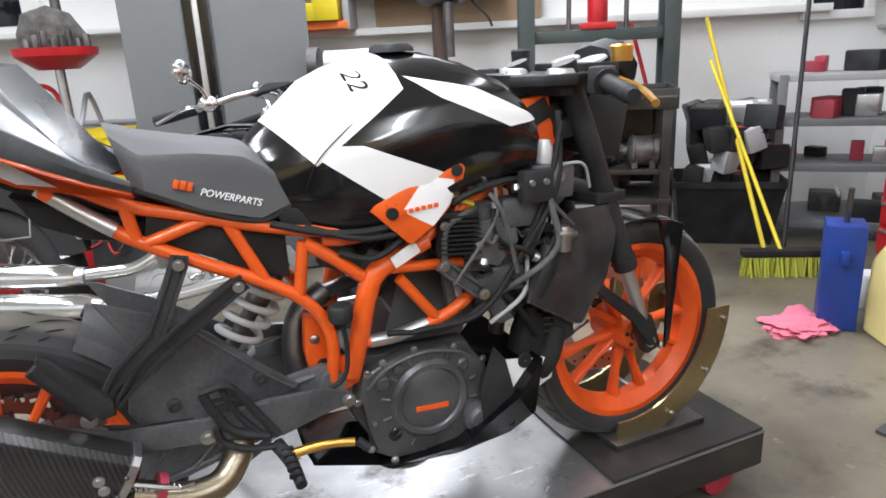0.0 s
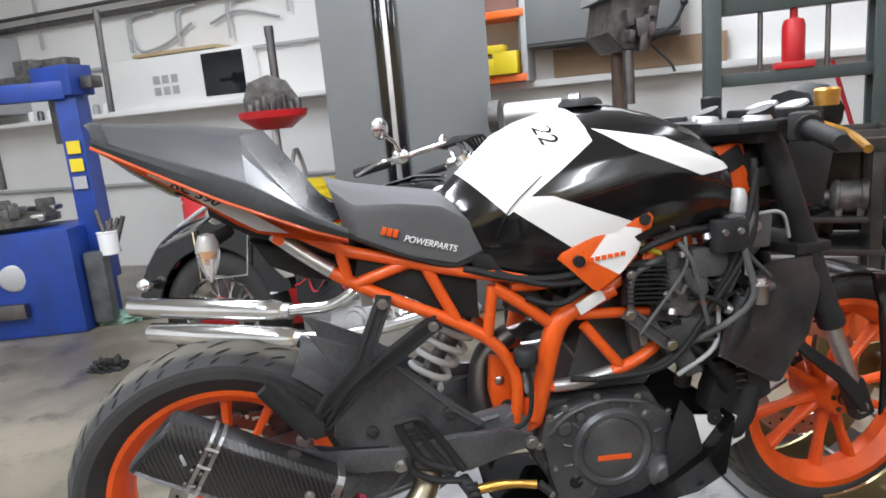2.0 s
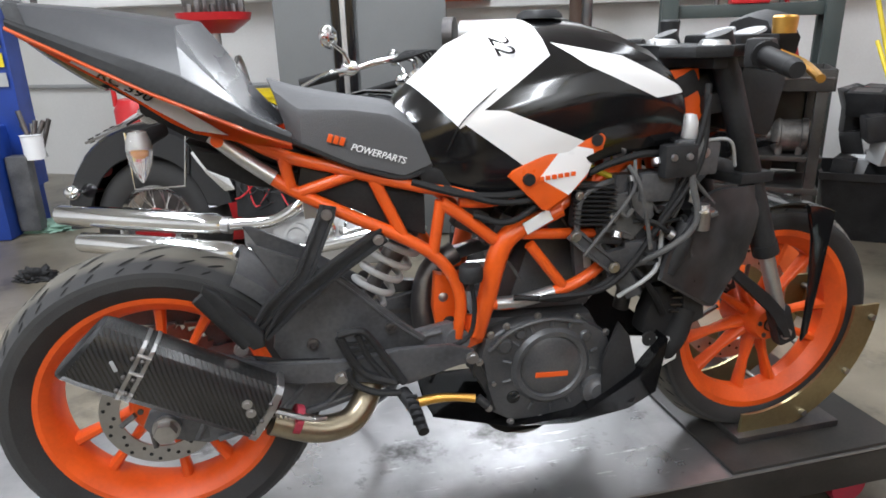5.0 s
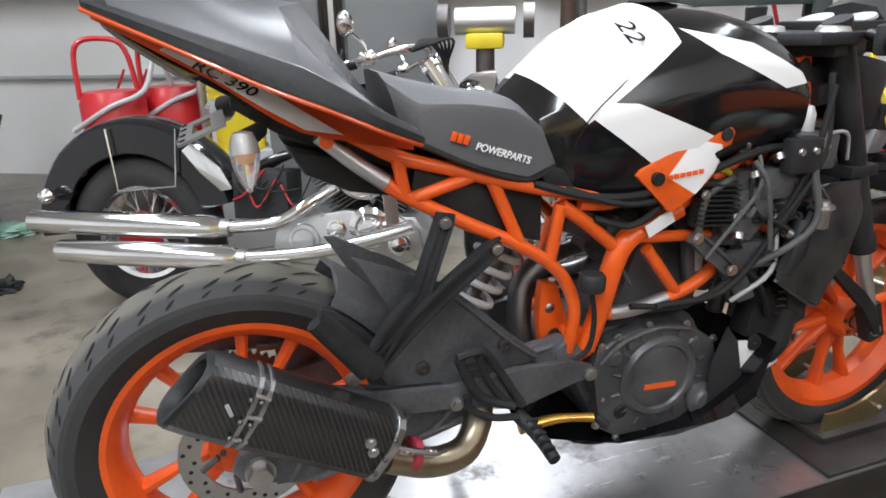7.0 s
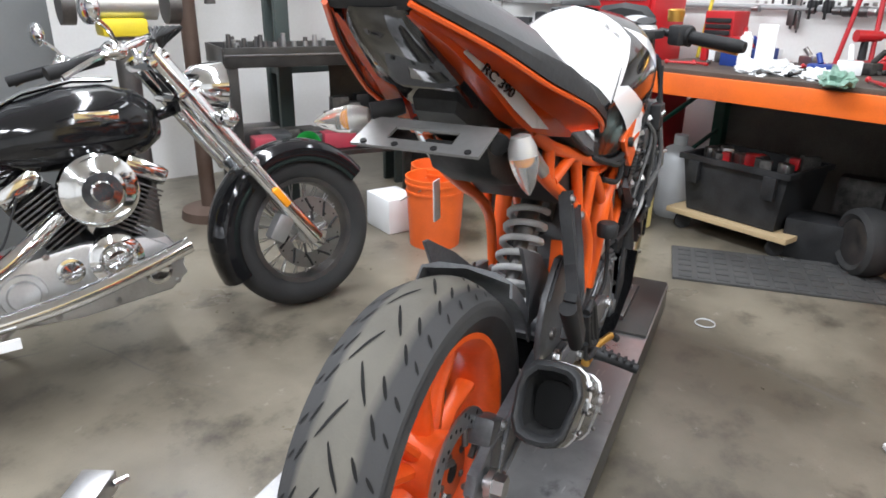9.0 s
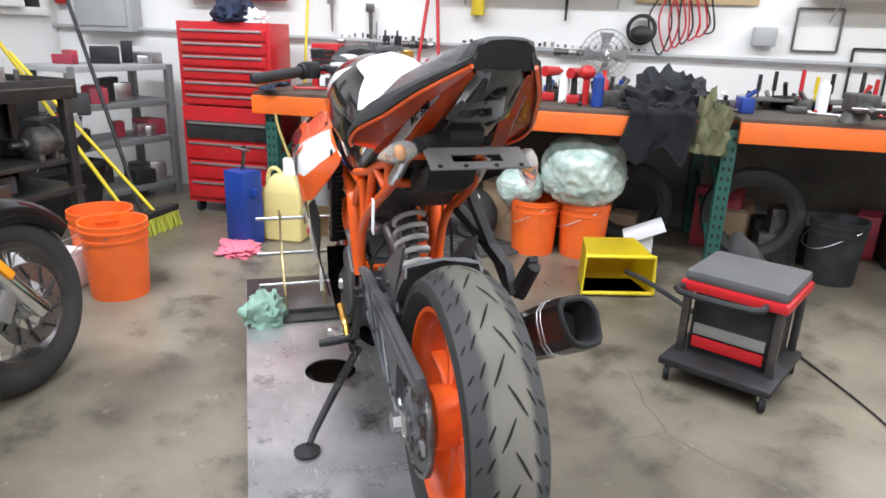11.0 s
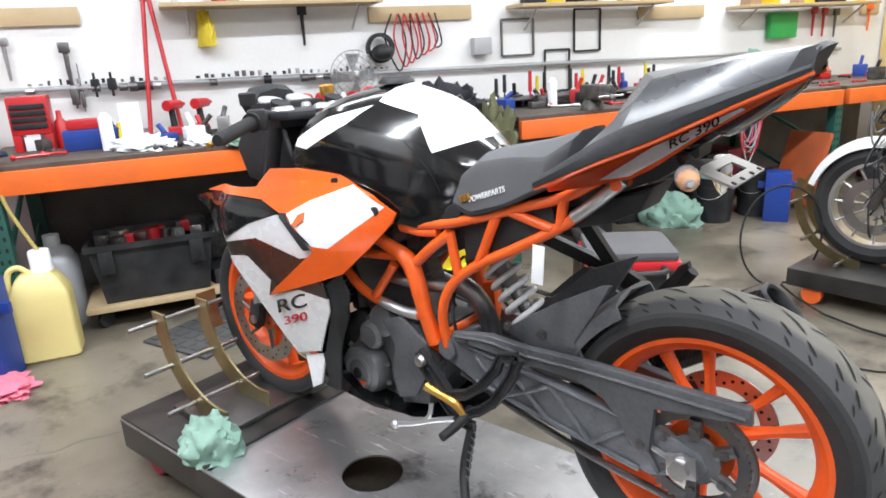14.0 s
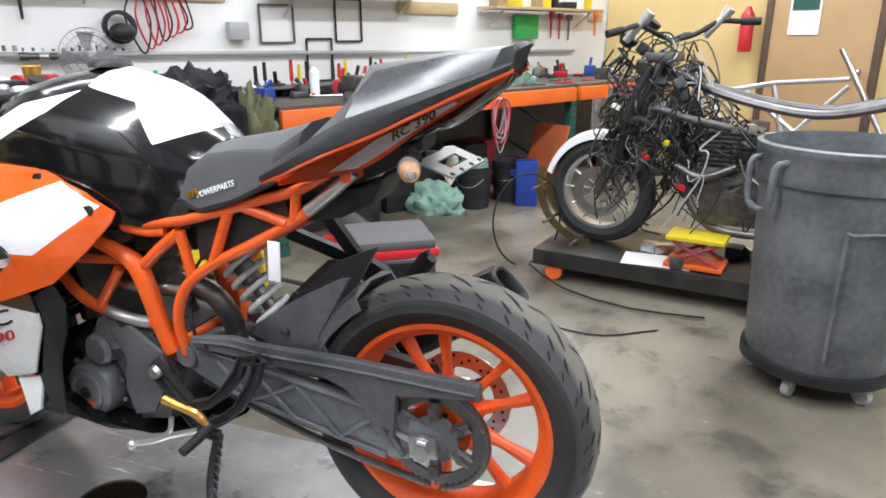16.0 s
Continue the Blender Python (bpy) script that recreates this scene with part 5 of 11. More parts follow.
tube(bm, [(0.65, -0.128, 0.57), (0.7, -0.132, 0.612), (0.78, -0.132, 0.628), (0.86, -0.13, 0.61)], 0.005, 8)
part("cover_rib", bm, ENGINE_GREY, cc)
bm = B()
box(bm, (0.79, -0.134, 0.497), (0.075, 0.003, 0.011), Matrix.Rotation(0.08, 3, "Y"))
part("orange_mark", bm, ORANGE_PAINT, cc, "orange mark")
for x, z in ((0.655, 0.605), (0.69, 0.62), (0.76, 0.634), (0.85, 0.62), (0.92, 0.575), (0.948, 0.49), (0.915, 0.405), (0.85, 0.383), (0.77, 0.385), (0.70, 0.388), (0.65, 0.43), (0.66, 0.49), (0.63, 0.545)):
    bm = B()
    bolt(bm, (x, -0.122, z), (0, -1, 0), 0.0055, 0.008)
    part("bolt", bm, STEEL, cc)
bm = B()
lathe(bm, [(0.001, 0.004), (0.011, 0.004), (0.015, 0.001), (0.016, -0.004)], (0.705, -0.126, 0.45), (0, -1, 0), 20)
part("sight_glass", bm, DARK_GLASS, cc)
bm = B()
slab(bm, [(0.79, 0.87), (0.92, 0.86), (0.93, 0.90), (0.8, 0.905)], -0.065, 0.065, 0.01)
part("cylinder_head", bm, ENGINE_GREY, ENG)
bm = B()
box(bm, (0.87, -0.1, 0.75), (0.05, 0.02, 0.09), Matrix.Rotation(-0.12, 3, "Y"), 0.004)
part("cam_cover", bm, DUSTY_PLASTIC, ENG)
bm = B()
box(bm, (0.872, -0.1115, 0.755), (0.016, 0.003, 0.055), Matrix.Rotation(-0.12, 3, "Y"))
part("pale_mark", bm, PALE_GREY, ENG, "pale lettering drawn as a bar")
# covers of the chain side
COVER_GREY = surface("cast_grey_cover", (0.16, 0.167, 0.178), (0.32, 0.327, 0.34), 0.38, 0.4, scale=11, amount=0.7, bump=0.3, bump_scale=180)
bm = B()
lathe(bm, [(0.001, 0.05), (0.05, 0.05), (0.068, 0.042), (0.075, 0.025), (0.078, 0)], (0.895, 0.085, 0.46), (0, 1, 0), 36)
gc = part("alternator_cover", bm, COVER_GREY, ENG, "round grey alternator cover")
bm = B()
lathe(bm, [(0.001, 0.004), (0.014, 0.004), (0.016, 0)], (0.9, 0.135, 0.455), (0, 1, 0), 20)
part("plug", bm, RUBBER, gc)
bm = B()
box(bm, (0.875, 0.136, 0.43), (0.035, 0.003, 0.008))
part("orange_mark", bm, ORANGE_PAINT, gc)
bm = B()
lathe(bm, [(0.001, 0.045), (0.03, 0.045), (0.04, 0.035), (0.042, 0)], (0.85, 0.085, 0.575), (0, 1, 0), 28)
part("starter_cover", bm, COVER_GREY, ENG)
bm = B()
slab(bm, [(0.8, 0.66), (0.68, 0.64), (0.62, 0.55), (0.66, 0.42), (0.75, 0.4), (0.78, 0.5), (0.82, 0.58)], 0.08, 0.115, 0.008)
part("sprocket_cover", bm, DUSTY_PLASTIC, ENG)

for k in range(9):
    a = 2 * math.pi * k / 9
    bm = B()
    bolt(bm, (0.895 + 0.083 * math.cos(a), 0.095, 0.46 + 0.083 * math.sin(a)), (0, 1, 0), 0.0055, 0.008)
    part("bolt", bm, STEEL, gc)
bm = B()
lathe(bm, [(0.036, 0.05), (0.044, 0.054), (0.05, 0.052), (0.052, 0.046)], (0.895, 0.086, 0.46), (0, 1, 0), 32, closed=True)
part("raised_ring", bm, COVER_GREY, gc)
bm = B()
lathe(bm, [(0.001, 0.03), (0.034, 0.03), (0.046, 0.022), (0.05, 0)], (0.81, 0.09, 0.62), (0, 1, 0), 26)
part("cylinder_cover", bm, COVER_GREY, ENG)
bm = B()
tube(bm, [(0.62, 0.05, 0.735), (0.7, 0.08, 0.74), (0.78, 0.085, 0.745)], 0.017, 12)
part("exhaust_stub", bm, STEEL, ENG, "bright exhaust stub")

# exhaust
EX = new("exhaust")
EX.parent = bike
tagged(EX, "short black carbon-fibre exhaust with a heat-tinted pipe")
bm = B()
tube(bm, [(0.93, -0.02, 0.8), (1.02, -0.03, 0.72), (1.01, -0.02, 0.58)], 0.019)
part("header_pipe", bm, DARK_STEEL, EX)
bm = B()
tube(bm, [(0.62, 0.03, 0.745), (0.56, 0.02, 0.71), (0.535, 0.0, 0.63), (0.55, -0.02, 0.52)], 0.026)
part("header_pipe", bm, DARK_STEEL, EX)
bm = B()
tube(bm, [(0.4, -0.12, 0.55), (0.382, -0.15, 0.515), (0.345, -0.178, 0.487), (0.28, -0.192, 0.49), (0.2, -0.2, 0.528)], 0.0265, 16)
part("link_pipe", bm, TITANIUM, EX, "heat-tinted link pipe")
mA, mB = Vector((0.215, -0.2, 0.545)), Vector((-0.085, -0.225, 0.735))
axm = (mB - mA).normalized()
su = Vector((0, -1, 0))
sv = axm.cross(su).normalized()
if sv.z < 0:
    sv = -sv


CAN = [(u * 0.9, v * 0.86) for u, v in ((0.0, 0.07), (0.028, 0.068), (0.043, 0.058), (0.053, 0.03), (0.053, 0.018), (0.042, -0.045), (0.032, -0.06), (0.012, -0.066), (-0.014, -0.066), (-0.034, -0.058), (-0.046, -0.035), (-0.05, 0.02), (-0.046, 0.046), (-0.03, 0.066))]


def can_ring(t, k=1.0, slant=0.0):
    """A section of the silencer; the slant leans its top rearwards."""
    return [mA.lerp(mB, t + slant * v / 0.07) + su * (u * k) + sv * (v * k) for u, v in CAN]


bm = B()
loft(bm, [can_ring(0.03, 0.62), can_ring(0.06, 0.92), can_ring(0.1, 1.0), can_ring(0.72, 1.03)])
part("silencer_body", bm, CARBON, EX, "black carbon-fibre silencer", 22)
for name, mat, lab, ends in (("end_cap", CARBON, "carbon end cap with a straight cut", (can_ring(0.72, 1.03), can_ring(0.92, 1.02, -0.02), can_ring(0.985, 0.985, -0.04))), ("outlet_lip", BLACK_PLASTIC, "rounded black lip", (can_ring(0.985, 0.984, -0.04), can_ring(1.005, 0.94, -0.045), can_ring(1.012, 0.86, -0.045), can_ring(1.0, 0.76, -0.04), can_ring(0.95, 0.7, -0.03)))):
    bm = B()
    rings = [ring(bm, e) for e in ends]
    for a, b in zip(rings, rings[1:]):
        bridge(bm, a, b)
    part(name, bm, mat, EX, lab, 40 if name == "outlet_lip" else 22)
# The shade inside the pipe end is coloured in near black.
bm = B()
rings = [ring(bm, e) for e in (can_ring(0.955, 0.702, -0.03), can_ring(0.9, 0.64, -0.02), can_ring(0.79, 0.58), can_ring(0.785, 0.001))]
for a, b in zip(rings, rings[1:]):
    bridge(bm, a, b)
part("outlet", bm, HOLLOW_BLACK, EX, "hollow outlet, its inner shade coloured near black")
for t0, w in ((0.075, 0.02), (0.71, 0.011), (0.755, 0.011)):
    bm = B()
    loft(bm, [can_ring(t0 - w, 1.02), can_ring(t0 - w + 0.003, 1.055), can_ring(t0 + w - 0.003, 1.06), can_ring(t0 + w, 1.02)])
    band = part("steel_band", bm, STEEL, EX, "scratched steel strap", 22)
    for u, v in ((0.05, 0.035), (0.052, 0.0), (0.046, -0.03)):
        bm = B()
        o = mA.lerp(mB, t0 + 0.02) + su * u * 1.0 + sv * v * 1.0
        ball(bm, o, 0.0042)
        part("rivet", bm, DARK_STEEL, band)
for u, v in ((0.046, 0.045), (0.052, 0.012), (0.043, -0.035)):
    bm = B()
    rod(bm, mA.lerp(mB, 0.70) + su * u * 0.99 + sv * v * 0.93, mA.lerp(mB, 0.765) + su * u * 0.99 + sv * v * 0.93, 0.0035, n=8)
    part("strap_bridge", bm, STEEL, EX)
bm = B()
o = mA.lerp(mB, 0.835) + su * 0.0505 + sv * 0.012
box(bm, o, (0.006, 0.003, 0.02), Matrix.Rotation(-0.25, 3, "Y"), 0.001)
part("maker_plate", bm, PALE_GREY, EX, "small pale plate")
for u, v, t0 in ((0.05, 0.02, 0.2), (0.047, 0.005, 0.16)):
    bm = B()
    o = mA.lerp(mB, t0) + su * u * 0.98 + sv * v
    bolt(bm, o, (0, -1, 0), 0.006, 0.006)
    part("bolt", bm, STEEL, EX)
bm = B()
pts = [Vector((0.2, -0.232, 0.562)).lerp(Vector((0.285, -0.222, 0.53)), i / 70) + Vector((0, math.cos(i * 0.9), math.sin(i * 0.9))) * 0.005 for i in range(71)]
tube(bm, pts, 0.0018, 6, 1, False)
part("pipe_spring", bm, STEEL, EX, "bright retaining spring")
bm = B()
lathe(bm, [(0.027, -0.007), (0.0295, -0.007), (0.0295, 0.007), (0.027, 0.007)], (0.245, -0.197, 0.52), (0.9, 0.1, -0.4), 24)
part("red_tag", bm, RED_WORN, EX, "red tape on the pipe")
bm = B()
tube(bm, [(0.2, -0.232, 0.57), (0.27, -0.226, 0.535), (0.3, -0.214, 0.525)], 0.005, 6)
part("spring_hook", bm, STEEL, EX)

# swingarm, hugger, shock
SW = new("swingarm")
SW.parent = bike
tagged(SW, "dark grey ribbed swingarm")
for s in (-1, 1):
    bm = B()
    slab(bm, [(0.6, 0.625), (0.57, 0.64), (0.42, 0.615), (0.06, 0.555), (-0.03, 0.53), (-0.045, 0.5), (-0.03, 0.475), (0.07, 0.445), (0.3, 0.48), (0.5, 0.53), (0.6, 0.57)], s * 0.092, s * 0.112, 0.006)
    part("arm", bm, SWING_GREY, SW)
    for p, q in (((0.5, 0.6), (0.42, 0.52)), ((0.42, 0.52), (0.3, 0.58)), ((0.3, 0.58), (0.2, 0.475)), ((0.2, 0.475), (0.1, 0.55)), ((0.55, 0.625), (0.08, 0.555)), ((0.5, 0.535), (0.09, 0.452)), ((0.42, 0.6), (0.3, 0.49)), ((0.1, 0.55), (0.05, 0.46))):
        bm = B()
        rod(bm, (p[0], s * 0.114, p[1]), (q[0], s * 0.114, q[1]), 0.006, n=8)
        part("rib", bm, SWING_GREY, SW)
bm = B()
rod(bm, (0.585, -0.12, 0.6), (0.585, 0.12, 0.6), 0.026, n=20)
part("pivot", bm, SWING_GREY, SW)
bm = B()
rod(bm, (0.4, -0.1, 0.6), (0.4, 0.1, 0.6), 0.03, n=16)
part("cross_brace", bm, SWING_GREY, SW)
bm = B()
slab(bm, [(0.556, 0.655), (0.45, 0.672), (0.35, 0.664), (0.18, 0.668), (-0.117, 0.662), (-0.12, 0.629), (0.062, 0.612), (0.062, 0.515), (0.082, 0.5), (0.105, 0.507), (0.134, 0.573), (0.17, 0.606), (0.227, 0.626), (0.552, 0.631)], 0.108, 0.128, 0.004)
part("chain_guard", bm, DUSTY_PLASTIC, SW, "long dusty chain guard")
bm = B()
tube(bm, [(0.55, 0.13, 0.648), (0.45, 0.131, 0.656), (0.35, 0.131, 0.648), (0.18, 0.131, 0.65), (-0.11, 0.131, 0.642)], 0.0035, 6)
part("guard_ridge", bm, DUSTY_PLASTIC, SW)
for x, z in ((0.085, 0.52), (0.35, 0.648), (0.52, 0.643)):
    bm = B()
    bolt(bm, (x, 0.128, z), (0, 1, 0), 0.007, 0.005)
    part("bolt", bm, DARK_STEEL, SW)
bm = B()
rod(bm, (0.065, 0.118, 0.517), (0.01, 0.124, 0.503), 0.0055, n=8)
box(bm, (0.0, 0.126, 0.5), (0.06, 0.012, 0.045), Matrix.Rotation(0.1, 3, "Y"), 0.003)
part("chain_adjuster", bm, STEEL, SW, "bright chain adjuster")
for s in (-1, 1):
    bm = B()
    slab(bm, [(0.434, 0.678), (0.37, 0.655), (0.226, 0.65), (0.255, 0.69), (0.21, 0.76), (0.168, 0.832), (0.188, 0.83), (0.3, 0.768)] if s > 0 else [(0.187, 0.845), (0.204, 0.838), (0.305, 0.793), (0.372, 0.729), (0.43, 0.69), (0.43, 0.66), (0.25, 0.66), (0.254, 0.736)], s * 0.085, s * 0.092, 0.003)
    part("hugger_side", bm, DUSTY_PLASTIC, SW, "dusty black tyre hugger")
    for x, z in ((0.42, 0.69), (0.33, 0.69)):
        bm = B()
        bolt(bm, (x, s * 0.092, z), (0, s, 0), 0.008, 0.006)
        part("bolt", bm, DARK_STEEL, SW)
bm = B()
hug = [(-0.093, -0.04), (-0.088, -0.012), (-0.055, 0.0), (0, 0.003), (0.055, 0.0), (0.088, -0.012), (0.093, -0.04), (0.088, -0.04), (0.084, -0.016), (0, -0.003), (-0.084, -0.016), (-0.088, -0.04)]
secs = []
for deg in np.linspace(25, 61, 9):
    a, r0 = radians(deg), float(np.interp(deg, [25, 50, 67], [0.333, 0.338, 0.346]))
    secs.append([(math.cos(a) * (r0 + dr), y, 0.5 + math.sin(a) * (r0 + dr)) for y, dr in hug])
loft(bm, secs)
part("hugger_top", bm, DUSTY_PLASTIC, SW)
SH = new("shock_absorber")
SH.parent = bike
tagged(SH, "rear shock with a pale coil spring")
sa, sb = Vector((0.38, 0.0, 0.63)), Vector((0.53, 0.0, 0.84))
bm = B()
rod(bm, sa, sb, 0.016, n=14)
rod(bm, sa.lerp(sb, 0.6), sb, 0.024, n=14)
part("damper", bm, DARK_STEEL, SH)
d_ax = (sb - sa).normalized()
ca_, cb_, _ = frame_of(d_ax)
bm = B()
pts = []
for i in range(6 * 14 + 1):
    u = i / (6 * 14)
    an = 2 * math.pi * 6 * u
    pts.append(sa.lerp(sb, 0.08 + 0.78 * u) + (ca_ * math.cos(an) + cb_ * math.sin(an)) * 0.042)
tube(bm, pts, 0.0075, 8, 1, False)
part("coil_spring", bm, SPRING_WHITE, SH, "pale enamel coil spring", 70)

# right footrest plate and hangers
FR_ = new("right_footrest")
FR_.parent = bike
tagged(FR_, "black rider footrest bracket with a gold lever")
bm = B()
slab(bm, [(0.1, 0.672), (0.2, 0.625), (0.34, 0.61), (0.45, 0.625), (0.56, 0.618), (0.605, 0.6), (0.61, 0.575), (0.56, 0.57), (0.47, 0.545), (0.42, 0.55), (0.36, 0.575), (0.26, 0.58), (0.19, 0.595), (0.12, 0.645)], -0.172, -0.158, 0.004)
part("bracket", bm, DUSTY_PLASTIC, FR_)
bm = B()
for pts, r in (([(0.335, 0.676), (0.376, 0.68), (0.40, 0.655), (0.458, 0.557)], 0.008), ([(0.338, 0.672), (0.355, 0.63), (0.382, 0.588), (0.44, 0.56)], 0.009), ([(0.372, 0.672), (0.392, 0.62), (0.43, 0.565)], 0.006), ([(0.352, 0.6), (0.36, 0.57), (0.4, 0.545), (0.45, 0.535)], 0.007)):
    tube(bm, [(x, -0.182, z) for x, z in pts], r, 8)
part("heel_guard", bm, BLACK_PLASTIC, FR_, "open black heel guard")
bm = B()
for z in (0.655, 0.64):
    box(bm, (0.372, -0.182, z), (0.04, 0.006, 0.006))
part("guard_bar", bm, BLACK_PLASTIC, FR_)
bm = B()
tube(bm, [(0.455, -0.17, 0.53), (0.47, -0.22, 0.515), (0.475, -0.275, 0.5)], [0.014, 0.013, 0.011], 10)
part("footpeg", bm, BLACK_PLASTIC, FR_)
for k in range(5):
    bm = B()
    box(bm, (0.468, -0.2 - k * 0.016, 0.532 - k * 0.004), (0.022, 0.006, 0.008))
    part("peg_tooth", bm, BLACK_PLASTIC, FR_)
bm = B()
tube(bm, [(0.46, -0.165, 0.495), (0.52, -0.17, 0.503), (0.56, -0.18, 0.505), (0.6, -0.19, 0.502)], [0.011, 0.01, 0.008, 0.009], 10)
part("brake_lever", bm, GOLD, FR_, "gold brake lever")
bm = B()
rod(bm, (0.605, -0.19, 0.503), (0.625, -0.2, 0.485), 0.009)
part("lever_tip", bm, BLACK_PLASTIC, FR_)
for x, z in ((0.16, 0.668), (0.337, 0.582), (0.6, 0.585)):
    bm = B()
    bolt(bm, (x, -0.172, z), (0, -1, 0), 0.009, 0.01)
    part("bolt", bm, STEEL, FR_)
# pillion bracket on the right
pb = new("pillion_bracket")
pb.parent = bike
tagged(pb, "black two-armed pillion footrest bracket")


def channel(name, pts, width, depth, mat, parent):
    """A pressed bar along pts, with raised rims along its outer face."""
    bm = B()
    path = [Vector(p) for p in pts]
    secs = []
    for i, p in enumerate(path):
        d = (path[min(i + 1, len(path) - 1)] - path[max(i - 1, 0)]).normalized()
        side = d.cross(Vector((0, 1, 0))).normalized()
        out = side.cross(d).normalized()
        if out.y * p.y < 0:
            out = -out
        w, h = width / 2, depth / 2
        secs.append([p + side * u * w + out * v * h for u, v in ((-1, -1), (-1, 1), (-0.62, 1), (-0.5, 0.3), (0.5, 0.3), (0.62, 1), (1, 1), (1, -1))])
    loft(bm, secs)
    return part(name, bm, mat, parent, smooth=25)


channel("strut", [(0.341, -0.12, 0.912), (0.337, -0.123, 0.895), (0.281, -0.158, 0.788), (0.223, -0.182, 0.745), (0.186, -0.186, 0.69)], 0.03, 0.022, BLACK_PLASTIC, pb)
channel("strut", [(0.441, -0.118, 0.846), (0.426, -0.122, 0.839), (0.342, -0.153, 0.798), (0.27, -0.176, 0.757), (0.2, -0.185, 0.7)], 0.03, 0.022, BLACK_PLASTIC, pb)
bm = B()
slab(bm, [(0.15, 0.775), (0.135, 0.8), (0.115, 0.812), (0.11, 0.8), (0.165, 0.7), (0.185, 0.68), (0.205, 0.685), (0.205, 0.71)], -0.212, -0.188, 0.006)
part("pillion_peg", bm, BLACK_PLASTIC, pb, "folded pillion peg")
bm = B()
rod(bm, (0.105, -0.2, 0.79), (0.175, -0.203, 0.69), 0.015, 0.012, 10)
part("peg_rubber", bm, RUBBER, pb)
for x, y, z in ((0.337, -0.134, 0.898), (0.43, -0.133, 0.84)):
    bm = B()
    bolt(bm, (x, y, z), (0, -1, 0), 0.007)
    part("bolt", bm, STEEL, pb)
bm = B()
slab(bm, [(0.225, 0.7), (0.245, 0.735), (0.31, 0.788), (0.34, 0.785), (0.371, 0.757), (0.458, 0.672), (0.515, 0.622), (0.51, 0.606), (0.458, 0.598), (0.347, 0.585), (0.241, 0.588), (0.215, 0.64)], -0.128, -0.115, 0.006)
part("swingarm_shield", bm, DUSTY_PLASTIC, bike, "dusty black shield over the swingarm")
bm = B()
tube(bm, [(0.25, -0.13, 0.725), (0.31, -0.13, 0.775), (0.34, -0.13, 0.772), (0.45, -0.13, 0.664), (0.505, -0.13, 0.618)], 0.003, 6)
part("shield_rim", bm, DUSTY_PLASTIC, bike)
for x, z in ((0.445, 0.655), (0.29, 0.64)):
    bm = B()
    lathe(bm, [(0.001, 0.004), (0.006, 0.004), (0.007, 0.008), (0.012, 0.007), (0.013, 0)], (x, -0.128, z), (0, -1, 0), 16)
    part("shield_bolt", bm, DARK_STEEL, bike)
bm = B()
slab(bm, [(0.105, 0.652), (0.179, 0.637), (0.237, 0.618), (0.319, 0.612), (0.319, 0.597), (0.196, 0.597), (0.103, 0.634)], -0.152, -0.14, 0.003)
hb_ = part("silencer_hanger", bm, BLACK_PLASTIC, bike, "black silencer hanger")
for x, z, r in ((0.167, 0.628, 0.011), (0.226, 0.604, 0.008)):
    bm = B()
    bolt(bm, (x, -0.152, z), (0, -1, 0), r, 0.012)
    part("bolt", bm, STEEL, hb_)
bm = B()
slab(bm, [(0.552, 0.735), (0.585, 0.725), (0.612, 0.64), (0.612, 0.56), (0.592, 0.556), (0.584, 0.596), (0.555, 0.592), (0.545, 0.656)], -0.068, -0.04, 0.006)
pc_ = part("pivot_casting", bm, ORANGE_FRAME, frame_root, "orange swingarm pivot casting")
for x, z, r in ((0.568, 0.68, 0.01), (0.58, 0.62, 0.014)):
    bm = B()
    lathe(bm, [(0.001, 0.004), (r * 0.6, 0.004), (r, 0.001), (r * 1.1, -0.003)], (x, -0.069, z), (0, -1, 0), 18)
    part("bolt", bm, STEEL if r < 0.014 else RUBBER, pc_)
# left footrest, gear lever, side stand
FL_ = new("left_footrest")
FL_.parent = bike
tagged(FL_, "black rider footrest bracket with a gear lever")
bm = B()
slab(bm, [(0.72, 0.665), (0.635, 0.61), (0.62, 0.55), (0.68, 0.45), (0.74, 0.43), (0.76, 0.5), (0.735, 0.58), (0.78, 0.64)], 0.128, 0.14, 0.004)
part("hanger_plate", bm, DUSTY_PLASTIC, FL_, "dusty black hanger plate")
for pts in ([(0.64, 0.6), (0.56, 0.52), (0.516, 0.46), (0.46, 0.49), (0.419, 0.525), (0.37, 0.6), (0.351, 0.654)], [(0.56, 0.5), (0.5, 0.52), (0.454, 0.555), (0.41, 0.61), (0.395, 0.645), (0.351, 0.655)], [(0.64, 0.58), (0.58, 0.5), (0.53, 0.445), (0.48, 0.44)]):
    channel("heel_guard", [(x, 0.16, z) for x, z in pts], 0.024, 0.016, BLACK_PLASTIC, FL_)
bm = B()
lathe(bm, [(0.001, 0.012), (0.012, 0.012), (0.016, 0.006), (0.018, -0.01)], (0.63, 0.165, 0.577), (0, 1, 0), 18)
part("pivot_bolt", bm, STEEL, FL_)
bm = B()
tube(bm, [(0.5, 0.14, 0.47), (0.5, 0.2, 0.458), (0.505, 0.25, 0.45)], [0.014, 0.012, 0.011], 10)
part("footpeg", bm, BLACK_PLASTIC, FL_)
bm = B()
tube(bm, [(0.5, 0.172, 0.47), (0.522, 0.174, 0.494), (0.56, 0.176, 0.505), (0.61, 0.176, 0.517)], [0.008, 0.011, 0.009, 0.011], 8)
part("gold_link", bm, GOLD, FL_, "gold shift link")
bm = B()
tube(bm, [(0.53, 0.168, 0.45), (0.6, 0.175, 0.425), (0.65, 0.185, 0.405), (0.7, 0.195, 0.392)], 0.007, 8)
